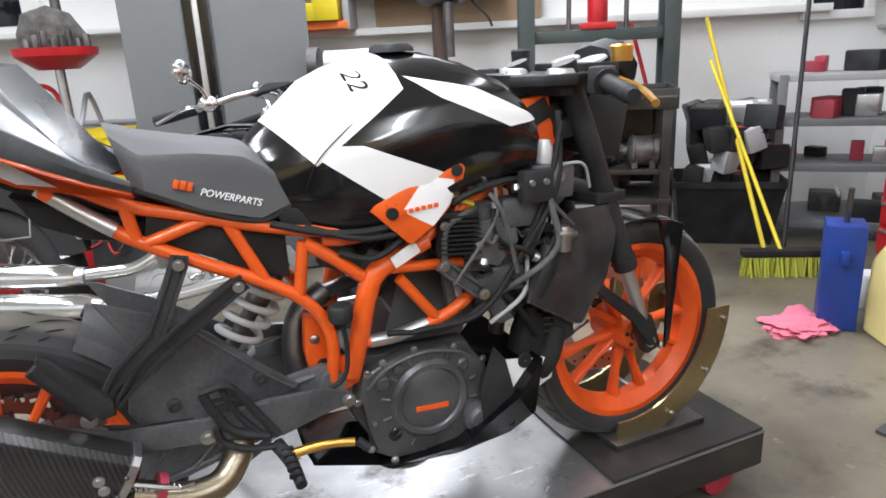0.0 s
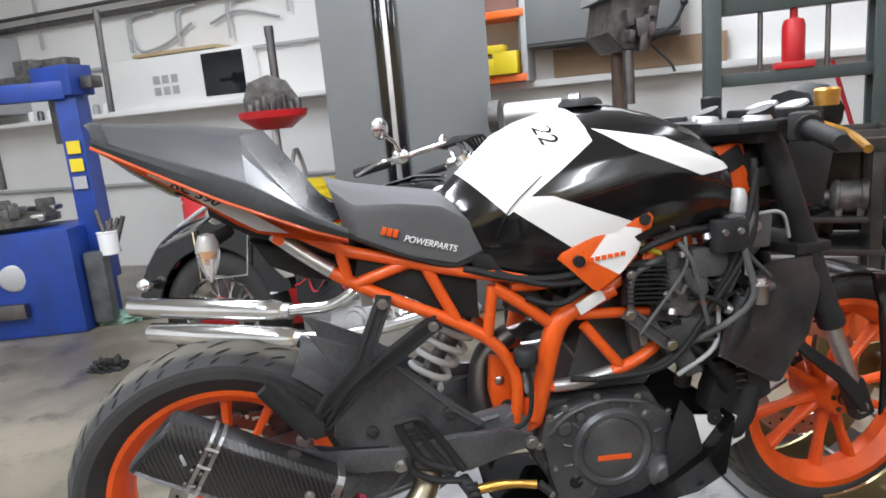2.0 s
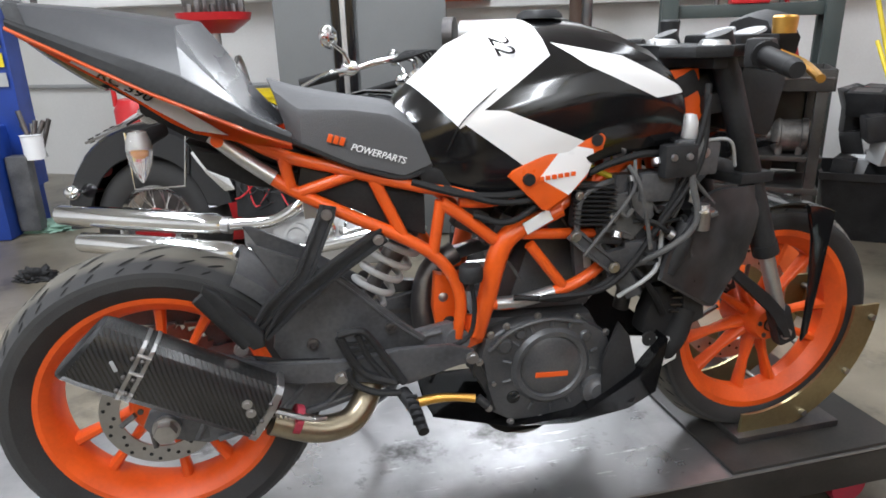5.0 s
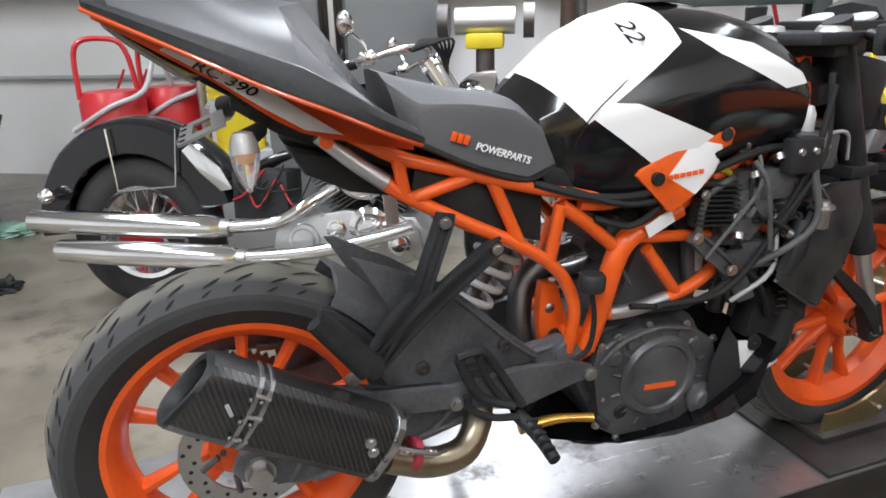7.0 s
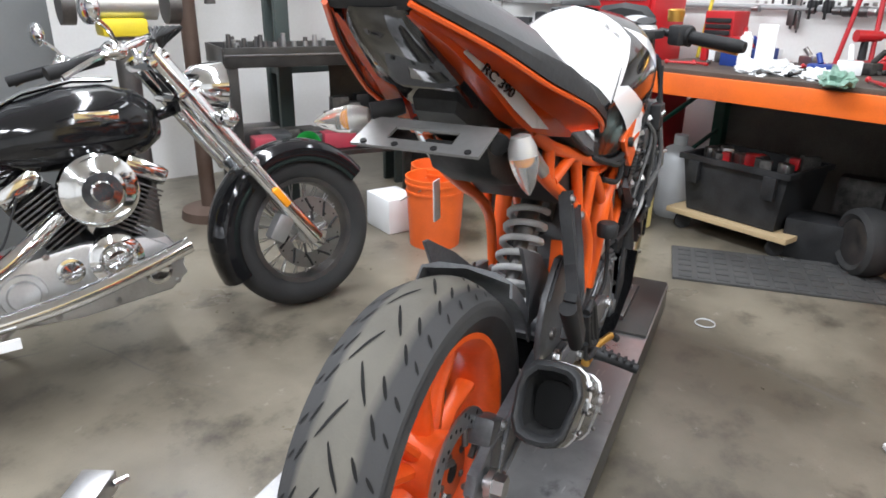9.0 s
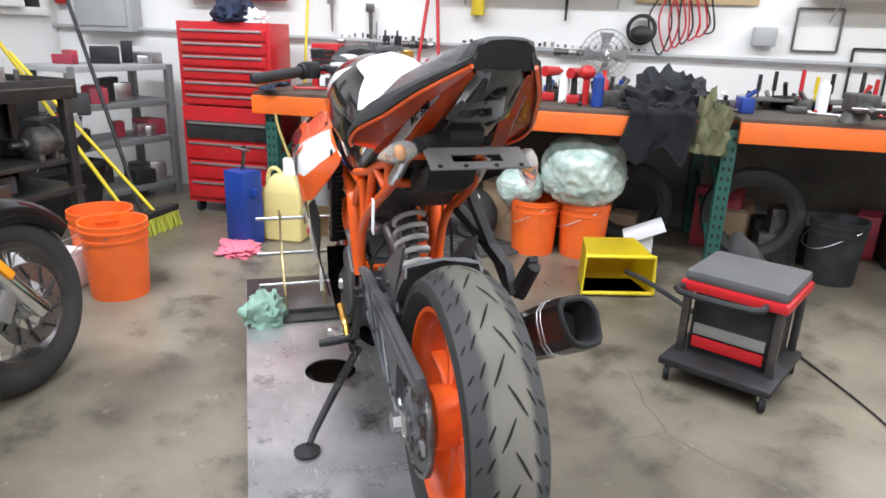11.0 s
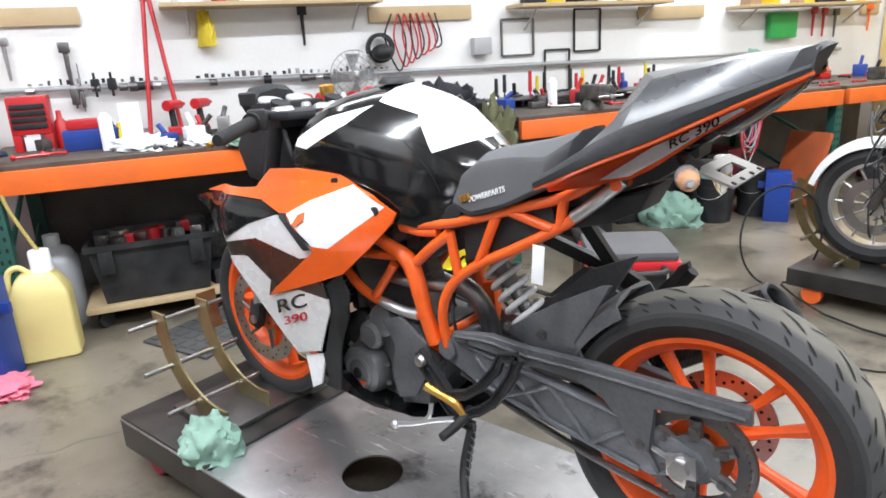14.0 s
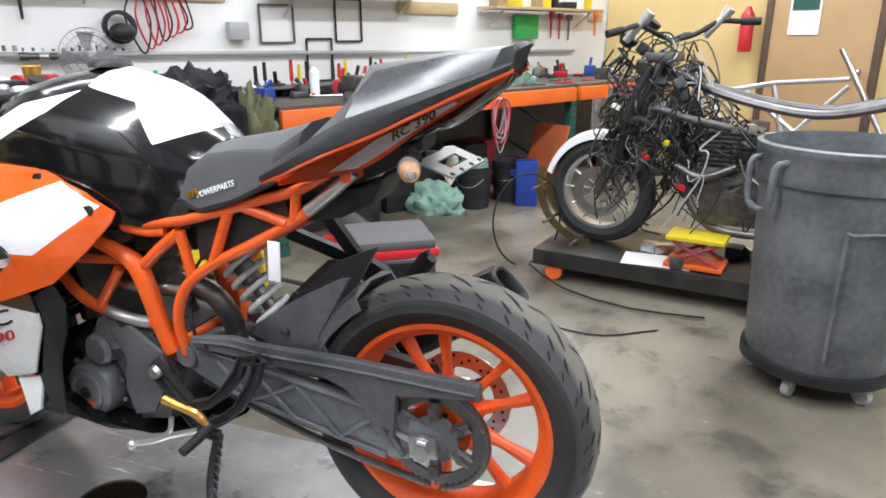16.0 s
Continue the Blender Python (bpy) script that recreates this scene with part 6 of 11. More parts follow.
ball(bm, (0.705, 0.197, 0.39), 0.012)
tube(bm, [(0.6, 0.172, 0.47), (0.605, 0.175, 0.44), (0.62, 0.18, 0.42)], 0.006, 8)
part("gear_lever", bm, ALUMINIUM, FL_)
ST = new("side_stand")
ST.parent = bike
tagged(ST, "black side stand, folded out")
bm = B()
tube(bm, [(0.5, 0.14, 0.43), (0.485, 0.2, 0.33), (0.42, 0.27, 0.24), (0.385, 0.295, 0.21)], [0.012, 0.012, 0.01, 0.009], 10)
part("leg", bm, BLACK_PLASTIC, ST)
bm = B()
lathe(bm, [(0.001, 0), (0.034, 0.0), (0.036, 0.008), (0.015, 0.02), (0.001, 0.022)], (0.375, 0.302, DECK_TOP), (0, 0, 1), 18)
part("foot", bm, RUBBER, ST)
bm = B()
pts = [Vector((0.49, 0.15, 0.42)).lerp(Vector((0.47, 0.225, 0.29)), i / 60) + Vector((math.cos(i * 0.9), 0, math.sin(i * 0.9))) * 0.008 for i in range(61)]
tube(bm, pts, 0.002, 6, 1, False)
part("return_spring", bm, DARK_STEEL, ST)

# fork, clamps, bars
FK = new("front_fork")
FK.parent = bike
tagged(FK, "black upside-down fork")
f_dir = Vector((-0.37, 0, 1)).normalized()
for s in (-1, 1):
    base = Vector((1.405, s * 0.098, 0.5))
    bm = B()
    rod(bm, base + f_dir * 0.02, base + f_dir * 0.3, 0.0175, n=20)
    part("lower_tube", bm, ALUMINIUM, FK, "bare lower fork tube")
    bm = B()
    rod(bm, base + f_dir * 0.22, base + f_dir * 0.74, 0.0265, n=22)
    rod(bm, base + f_dir * 0.22, base + f_dir * 0.25, 0.029, n=22)
    part("upper_tube", bm, BLACK_PLASTIC, FK)
    bm = B()
    box(bm, base + f_dir * 0.02, (0.05, 0.035, 0.1), Matrix.Rotation(-0.35, 3, "Y"), 0.01)
    part("axle_foot", bm, BLACK_PLASTIC, FK)
bm = B()
rod(bm, (FA[0], -0.12, FA[2]), (FA[0], 0.12, FA[2]), 0.014, n=16)
part("front_axle", bm, STEEL, FK)
for k, w in ((0.68, 0.19), (0.42, 0.2)):
    bm = B()
    c_ = Vector((1.405, 0, 0.5)) + f_dir * k
    slab(bm, [(c_.x + a, b) for a, b in ((-0.045, -w * 0.66), (0.04, -w * 0.62), (0.035, 0), (0.04, w * 0.62), (-0.045, w * 0.66), (-0.075, 0.04), (-0.075, -0.04))], c_.z - 0.012, c_.z + 0.012, 0.004, "xy")
    part("triple_clamp", bm, BLACK_PLASTIC, FK, "fork clamp")
bm = B()
slab(bm, [(1.03, -0.075), (1.075, -0.135), (1.15, -0.15), (1.222, -0.11), (1.235, 0), (1.222, 0.11), (1.15, 0.15), (1.075, 0.135), (1.03, 0.075), (1.045, 0)], 1.148, 1.172, 0.008, "xy")
part("top_yoke", bm, BLACK_PLASTIC, FK, "black top yoke")
for x, y, r_ in ((1.14, -0.1, 0.032), (1.14, 0.1, 0.032), (1.09, 0, 0.026), (1.2, -0.03, 0.018)):
    bm = B()
    lathe(bm, [(0.001, 0.012), (r_ * 0.5, 0.012), (r_ * 0.88, 0.009), (r_, 0)], (x, y, 1.172), (0, 0, 1), 22)
    part("fork_cap", bm, ALUMINIUM, FK, "pale aluminium cap")
BAR = new("handlebars")
BAR.parent = bike
tagged(BAR, "clip-on handlebars with black grips")
for s in (-1, 1):
    g0, g1 = Vector((1.16, s * 0.13, 1.165)), Vector((1.03, s * 0.372, 1.132))
    if s < 0:
        g0, g1 = Vector((1.2, s * 0.13, 1.165)), Vector((1.126, s * 0.34, 1.137))
    bm = B()
    rod(bm, g0, g1, 0.011)
    part("bar", bm, BLACK_PLASTIC, BAR)
    bm = B()
    rod(bm, g0.lerp(g1, 0.4), g1, 0.0175, n=16)
    rod(bm, g0.lerp(g1, 0.38), g0.lerp(g1, 0.42), 0.026, n=18)
    rod(bm, g1, g1 + (g1 - g0).normalized() * 0.02, 0.018, 0.014, n=16)
    part("grip", bm, RUBBER, BAR, "black rubber grip")
    bm = B()
    box(bm, g0.lerp(g1, 0.28), (0.05, 0.055, 0.055), yaw(s * 50), 0.01)
    part("switch_box", bm, BLACK_PLASTIC, BAR)
    bm = B()
    tube(bm, [g0.lerp(g1, 0.25) + Vector((0.04, 0, -0.005)), g0.lerp(g1, 0.5) + Vector((0.075, 0, -0.015)), g1 + Vector((0.06, 0, -0.02))], [0.011, 0.0095, 0.008], 8)
    part("lever", bm, GOLD, BAR, "gold anodised lever")
    bm = B()
    lathe(bm, [(0.001, 0), (0.022, 0), (0.024, 0.03), (0.02, 0.034), (0.001, 0.035)], g0.lerp(g1, 0.15) + Vector((0.06, 0, 0.03)), (0, 0, 1), 18)
    part("reservoir", bm, GOLD if s < 0 else BLACK_PLASTIC, BAR)
DASH = new("instrument_panel")
DASH.parent = bike
tagged(DASH, "black instrument panel with round pale dials")
bm = B()
slab(bm, [(1.2, -0.1), (1.3, -0.09), (1.32, 0), (1.3, 0.09), (1.2, 0.1)], 1.15, 1.19, 0.008, "xy")
part("housing", bm, BLACK_PLASTIC, DASH)
bm = B()
loft(bm, [[(x, y * w, z + dz) for y, dz in ((-1, 0), (-0.7, 0.03), (0, 0.04), (0.7, 0.03), (1, 0), (0.6, -0.03), (-0.6, -0.03))] for x, w, z in ((1.29, 0.085, 1.185), (1.33, 0.095, 1.2), (1.36, 0.08, 1.18), (1.38, 0.05, 1.15))])
part("hood", bm, BLACK_PLASTIC, DASH, "black curved instrument hood")
bm = B()
slab(bm, [(1.12, 1.0), (1.16, 1.12), (1.22, 1.16), (1.32, 1.15), (1.38, 1.06), (1.34, 0.97), (1.22, 0.95)], 0.085, 0.1, 0.006)
part("inner_panel", bm, BLACK_PLASTIC, DASH, "black inner fairing panel")
bm = B()
box(bm, (1.27, 0, 1.05), (0.12, 0.17, 0.14), Matrix.Rotation(0.2, 3, "Y"), 0.02)
part("lamp_bracket", bm, BLACK_PLASTIC, DASH)
for y in (-0.05, 0.05):
    bm = B()
    lathe(bm, [(0.001, 0.002), (0.034, 0.002), (0.038, 0.005), (0.04, 0)], (1.25, y, 1.19), (-0.3, 0, 1), 26)
    part("dial", bm, PALE_GREY, DASH)

# radiator and front clutter
RAD = new("radiator")
RAD.parent = bike
tagged(RAD, "dusty black radiator shroud with a cap")


def shroud_y(x, z):
    return -0.168 + 0.24 * (x - 1.05) + 0.05 * max(0.0, x - 1.2) + 0.012 * noise.noise(Vector((x * 9, 0, z * 7))) + 0.006 * noise.noise(Vector((x * 30, 3, z * 18)))


shell("shroud", [(1.063, 0.828), (1.1, 0.868), (1.144, 0.883), (1.273, 0.877), (1.275, 0.81), (1.248, 0.71), (1.215, 0.66), (1.164, 0.617), (1.101, 0.652), (1.004, 0.713), (1.015, 0.761)], surface("scuffed_black_shroud", (0.018, 0.0185, 0.02), (0.1, 0.1, 0.104), 0.32, scale=9, amount=0.6, bump=0.5, bump_scale=30), "dusty black dented shroud", 0.012, 0.0, RAD, shroud_y)
bm = B()
tube(bm, [(x, shroud_y(x, z) - 0.002, z) for x, z in ((1.274, 0.876), (1.276, 0.81), (1.249, 0.71), (1.216, 0.66), (1.166, 0.617), (1.101, 0.651), (1.006, 0.712))], 0.005, 8)
part("shroud_lip", bm, SWING_GREY, RAD, "scuffed lip of the shroud")
bm = B()
tube(bm, [(1.07, -0.165, 0.82), (1.05, -0.172, 0.77), (1.025, -0.172, 0.72)], [0.02, 0.024, 0.018], 14)
part("end_tank", bm, BLACK_PLASTIC, RAD, "black radiator end tank")
for x, z, sx, sz in ((1.135, 0.79, 0.05, 0.035), (1.125, 0.7, 0.06, 0.03), (1.165, 0.655, 0.04, 0.05)):
    bm = B()
    box(bm, (x, -0.16 + 0.3 * (x - 1.05), z), (sx, 0.03, sz), Matrix.Rotation(0.15, 3, "Y"), 0.008)
    part("clip_mount", bm, DUSTY_PLASTIC, RAD)
bm = B()
slab(bm, [(1.08, 0.84), (1.13, 0.84), (1.16, 0.58), (1.11, 0.56)], -0.13, 0.14, 0.006)
part("core", bm, BLACK_PLASTIC, RAD)
for k in range(14):
    bm = B()
    box(bm, (1.112, 0.0, 0.6 + k * 0.0165), (0.07, 0.25, 0.003), Matrix.Rotation(0.1, 3, "Y"))
    part("fin", bm, DARK_STEEL, RAD)
bm = B()
lathe(bm, [(0.001, 0.014), (0.012, 0.014), (0.014, 0.006), (0.022, 0.005), (0.023, 0)], (1.092, -0.182, 0.85), (0, 0, 1), 22)
rod(bm, (1.092, -0.182, 0.81), (1.092, -0.182, 0.852), 0.016)
part("filler_cap", bm, STEEL, RAD, "bright radiator cap")
bm = B()
tube(bm, [(1.12, -0.11, 0.6), (1.09, -0.12, 0.53), (1.05, -0.1, 0.48), (1.0, -0.08, 0.47)], 0.026, 12)
part("hose", bm, RUBBER, RAD)
bm = B()
slab(bm, [(1.045, 0.65), (1.064, 0.656), (1.133, 0.617), (1.114, 0.536), (1.06, 0.53), (1.014, 0.555), (1.023, 0.6)], -0.115, -0.06, 0.012)
lathe(bm, [(0.001, 0.018), (0.014, 0.018), (0.016, 0)], (1.06, -0.1, 0.645), (-0.2, 0, 1), 16)
part("bottle", bm, RUBBER, RAD)
# fender halves
bm = B()
loft(bm, [[(FA[0] + math.cos(a) * 0.312, y, FA[2] + math.sin(a) * 0.312) for y in (-0.07, -0.04, 0.04, 0.07)] + [(FA[0] + math.cos(a) * 0.306, y, FA[2] + math.sin(a) * 0.306) for y in (0.066, 0.04, -0.04, -0.066)] for a in [radians(x) for x in np.linspace(72, 152, 14)]])
part("front_fender", bm, BLACK_GLOSS, bike, "black front fender")
bm = B()
slab(bm, [(1.40, 0.822), (1.44, 0.815), (1.478, 0.8), (1.464, 0.66), (1.452, 0.5), (1.437, 0.478), (1.44, 0.6), (1.43, 0.74)], -0.128, -0.118, 0.004)
part("fender_mount", bm, BLACK_GLOSS, bike, "black fork guard")
bm = B()
slab(bm, [(1.235, 0.692), (1.333, 0.613), (1.381, 0.567), (1.414, 0.489), (1.39, 0.492), (1.346, 0.567), (1.225, 0.668)], -0.122, -0.108, 0.004)
part("fender_stay", bm, BLACK_PLASTIC, bike, "black fender stay along the fork")
channel("engine_strut", [(0.821, -0.15, 0.818), (0.865, -0.152, 0.778), (0.913, -0.15, 0.738)], 0.03, 0.018, DUSTY_PLASTIC, bike)
for x, z in ((0.823, 0.816), (0.911, 0.74)):
    bm = B()
    bolt(bm, (x, -0.16, z), (0, -1, 0), 0.008, 0.008)
    part("bolt", bm, STEEL, bike)
# regulator with fins
REG = new("regulator")
REG.parent = bike
tagged(REG, "black finned regulator")
bm = B()
box(bm, (0.862, -0.142, 0.875), (0.085, 0.02, 0.09), Matrix.Rotation(0.1, 3, "Y"), 0.004)
part("body", bm, BLACK_PLASTIC, REG)
for k in range(9):
    bm = B()
    box(bm, (0.862, -0.158, 0.838 + k * 0.0095), (0.088, 0.018, 0.003), Matrix.Rotation(0.1, 3, "Y"))
    part("fin", bm, BLACK_PLASTIC, REG)
for x, z in ((0.825, 0.9), (0.9, 0.85)):
    bm = B()
    bolt(bm, (x, -0.166, z), (0, -1, 0), 0.006)
    part("bolt", bm, STEEL, REG)
bm = B()
lathe(bm, [(0.001, 0.032), (0.02, 0.032), (0.024, 0.026), (0.024, 0.006), (0.022, 0), (0.001, -0.002)], (0.605, -0.155, 0.745), (0, 0, 1), 24)
part("brake_reservoir", bm, BLACK_PLASTIC, bike, "black brake fluid reservoir")
bm = B()
tube(bm, [(0.605, -0.155, 0.745), (0.61, -0.16, 0.68), (0.59, -0.16, 0.62), (0.5, -0.15, 0.6)], 0.005, 8)
part("reservoir_hose", bm, RUBBER, bike)
bm = B()
box(bm, (1.0, -0.13, 0.9), (0.08, 0.06, 0.06), Matrix.Rotation(0.05, 3, "Y"), 0.008)
part("relay_box", bm, DUSTY_PLASTIC, bike, "black relay box")
bm = B()
slab(bm, [(0.3, 0.99), (0.43, 0.955), (0.53, 0.93), (0.53, 0.83), (0.46, 0.85), (0.4, 0.89), (0.29, 0.945)], -0.1, 0.1, 0.006)
part("battery_box", bm, BLACK_PLASTIC, bike, "black battery tray")
bm = B()
slab(bm, [(0.5, 0.98), (0.7, 0.93), (0.76, 0.9), (0.68, 0.885), (0.53, 0.93)], -0.125, 0.125, 0.006)
part("air_box", bm, BLACK_PLASTIC, bike, "black airbox")
for k in range(26):
    bm = B()
    rq = random.Random(100 + k)
    p = Vector((rq.uniform(1.0, 1.17), rq.uniform(-0.1, 0.1), rq.uniform(0.88, 1.1)))
    if k % 2:
        box(bm, p, (rq.uniform(0.02, 0.06), rq.uniform(0.02, 0.06), rq.uniform(0.02, 0.06)), Matrix.Rotation(rq.uniform(-0.8, 0.8), 3, "Y"), 0.006)
        part("connector_block", bm, BLACK_PLASTIC if k % 3 else DUSTY_PLASTIC, bike)
    else:
        q = p + Vector((rq.uniform(-0.1, 0.1), rq.uniform(-0.06, 0.06), rq.uniform(-0.2, 0.0)))
        tube(bm, [p, p.lerp(q, 0.5) + Vector((rq.uniform(-0.04, 0.04), rq.uniform(-0.05, 0.02), 0)), q], rq.uniform(0.003, 0.006), 6)
        part("cable", bm, RUBBER if k % 4 else YELLOW_PLASTIC, bike)
bm = B()
slab(bm, [(1.04, 1.12), (1.125, 1.13), (1.145, 1.03), (1.115, 0.97), (1.05, 0.97)], -0.075, -0.055, 0.004)
part("orange_head_plate", bm, ORANGE_FRAME, frame_root)
bm = B()
lathe(bm, [(0.001, 0), (0.018, 0), (0.02, 0.005), (0.018, 0.035), (0.011, 0.05), (0.001, 0.052)], (1.085, -0.115, 0.988), (0.1, 0, 1), 18)
part("white_reservoir", bm, WHITE_PAINT, bike, "small white plastic reservoir")
bm = B()
box(bm, (1.031, -0.172, 0.956), (0.072, 0.03, 0.066), None, 0.006)
part("relay_box", bm, BLACK_PLASTIC, bike, "small black relay box")
for dx in (-0.018, 0.016):
    bm = B()
    rod(bm, (1.031 + dx, -0.186, 0.965), (1.031 + dx, -0.192, 0.965), 0.008, 0.006, n=10)
    part("relay_bolt", bm, STEEL, bike, "bright steel bolt")
bm = B()
box(bm, (1.085, -0.13, 0.955), (0.1, 0.06, 0.07), Matrix.Rotation(0.06, 3, "Y"), 0.008)
rb_ = part("junction_box", bm, DUSTY_PLASTIC, bike, "black junction box with two bolts")
for x in (1.07, 1.1):
    bm = B()
    bolt(bm, (x, -0.16, 0.965), (0, -1, 0), 0.007)
    part("bolt", bm, STEEL, rb_)
# cables
rng = random.Random(5)
CABLES = (
    [(1.1, -0.16, 1.08), (1.07, -0.17, 0.97), (1.03, -0.165, 0.87), (0.95, -0.15, 0.74), (0.83, -0.15, 0.68), (0.7, -0.14, 0.69)],
    [(1.1, -0.15, 1.1), (1.08, -0.175, 0.95), (1.0, -0.17, 0.82), (0.9, -0.16, 0.7), (0.75, -0.15, 0.685)],
    [(0.56, -0.13, 0.93), (0.65, -0.15, 0.9), (0.72, -0.15, 0.895), (0.8, -0.14, 0.9)],
    [(0.5, -0.125, 0.945), (0.6, -0.14, 0.915), (0.7, -0.15, 0.91), (0.76, -0.14, 0.93)],
    [(0.62, -0.13, 0.87), (0.68, -0.15, 0.855), (0.74, -0.145, 0.88), (0.8, -0.12, 0.92)],
    [(0.85, -0.15, 0.94), (0.9, -0.16, 0.96), (0.98, -0.15, 0.97), (1.05, -0.13, 0.95)],
    [(0.95, -0.14, 0.94), (0.94, -0.16, 0.87), (0.98, -0.17, 0.83), (1.05, -0.16, 0.83)],
    [(0.93, -0.13, 0.82), (0.98, -0.16, 0.76), (1.05, -0.16, 0.74), (1.1, -0.15, 0.8)],
    [(0.9, -0.12, 0.78), (0.97, -0.15, 0.72), (1.02, -0.14, 0.66), (1.06, -0.12, 0.6)],
    [(0.6, 0.12, 0.93), (0.7, 0.13, 0.91), (0.82, 0.12, 0.93)],
    [(1.12, 0.12, 1.12), (1.06, 0.15, 1.06), (1.08, 0.12, 0.98)],
    [(0.64, 0.0, 0.72), (0.6, 0.07, 0.68), (0.56, 0.1, 0.62)],
)
for pts in CABLES:
    bm = B()
    tube(bm, pts, rng.uniform(0.004, 0.0075), 7, 8)
    part("cable", bm, RUBBER, bike)
for k in range(16):
    bm = B()
    p = Vector((rng.uniform(0.9, 1.08), rng.uniform(-0.15, -0.06), rng.uniform(0.68, 0.9)))
    box(bm, p, (rng.uniform(0.03, 0.07), rng.uniform(0.02, 0.05), rng.uniform(0.03, 0.07)), Matrix.Rotation(rng.uniform(-0.8, 0.8), 3, "Y") @ Matrix.Rotation(rng.uniform(-0.5, 0.5), 3, "Z"), 0.006)
    part("wiring_block", bm, DUSTY_PLASTIC, bike)
for k in range(8):
    bm = B()
    p = Vector((rng.uniform(0.62, 0.78), rng.uniform(-0.09, 0.09), rng.uniform(0.7, 0.88)))
    box(bm, p, (rng.uniform(0.03, 0.07), rng.uniform(0.03, 0.06), rng.uniform(0.03, 0.06)), Matrix.Rotation(rng.uniform(-0.8, 0.8), 3, "Y"), 0.006)
    part("wiring_block", bm, DUSTY_PLASTIC, bike)
# looms, hoses and loose wires ahead of the engine
LOOM_GREY = surface("dusty_loom_sleeve", (0.06, 0.06, 0.062), (0.16, 0.158, 0.152), 0.7, scale=22, amount=0.8, bump=0.5, bump_scale=500)
rng = random.Random(41)
for k in range(22):
    bm = B()
    a = Vector((rng.uniform(0.86, 1.1), rng.uniform(-0.17, -0.1), rng.uniform(0.8, 1.0)))
    b = a + Vector((rng.uniform(-0.16, 0.14), rng.uniform(-0.03, 0.03), rng.uniform(-0.22, 0.02)))
    m = a.lerp(b, 0.5) + Vector((rng.uniform(-0.05, 0.05), rng.uniform(-0.035, 0.0), rng.uniform(-0.05, 0.03)))
    tube(bm, [a, a.lerp(m, 0.5) + Vector((0, -0.008, 0.01)), m, b], rng.uniform(0.0022, 0.0075), 7, 5)
    part("wire_loom", bm, LOOM_GREY if k % 3 else (RUBBER, ORANGE_FRAME, YELLOW_PLASTIC, PALE_GREY)[k // 3 % 4], bike)
for k in range(9):
    bm = B()
    p = Vector((rng.uniform(0.9, 1.1), rng.uniform(-0.175, -0.14), rng.uniform(0.74, 0.98)))
    lathe(bm, [(0.006, -0.006), (0.0115, -0.006), (0.0115, 0.006), (0.006, 0.006)], p, (rng.uniform(-1, 1), -0.3, rng.uniform(-1, 1)), 14, closed=True)
    part("hose_clamp", bm, STEEL, bike)
for k in range(7):
    bm = B()
    p = Vector((0.66 + 0.04 * k, rng.uniform(-0.1, -0.06), rng.uniform(0.72, 0.86)))
    tube(bm, [p, p + Vector((0.03, -0.02, 0.03)), p + Vector((0.07, -0.01, -0.02))], 0.004, 6)
    part("wire_loom", bm, (LOOM_GREY, RUBBER, RED_PLASTIC, LOOM_GREY)[k % 4], bike)
bm = B()
tube(bm, [(0.93, -0.12, 0.71), (0.97, -0.16, 0.745), (1.04, -0.185, 0.79), (1.075, -0.19, 0.84), (1.06, -0.18, 0.93), (1.09, -0.165, 1.0)], 0.007, 9)
part("throttle_cable", bm, LOOM_GREY, bike, "dusty throttle cable")
bm = B()
slab(bm, [(0.9, 0.89), (0.99, 0.9), (1.0, 0.84), (0.95, 0.79), (0.88, 0.82)], -0.155, -0.13, 0.008)
part("coil_bracket", bm, LOOM_GREY, bike, "dusty dark coil bracket")
# key tag on the left rail
bm = B()
box(bm, (0.314, 0.133, 0.865), (0.028, 0.003, 0.085), Matrix.Rotation(-0.06, 3, "Y"), 0.001)
tagged(part("key_tag", bm, PAPER), "white paper tag hung on the orange frame", "tag")


# ---- the cruiser motorcycle ----
cru = thing("cruiser_motorcycle", "black and chrome cruiser motorcycle with its seat removed, on the floor", "motorcycle")
CF, CR_ = (1.75, 0, 0.325), (-0.05, 0, 0.345)


def cpart(name, bm, mat, label="", parent=None, smooth=38):
    return part(name, bm, mat, parent or cru, label, smooth)


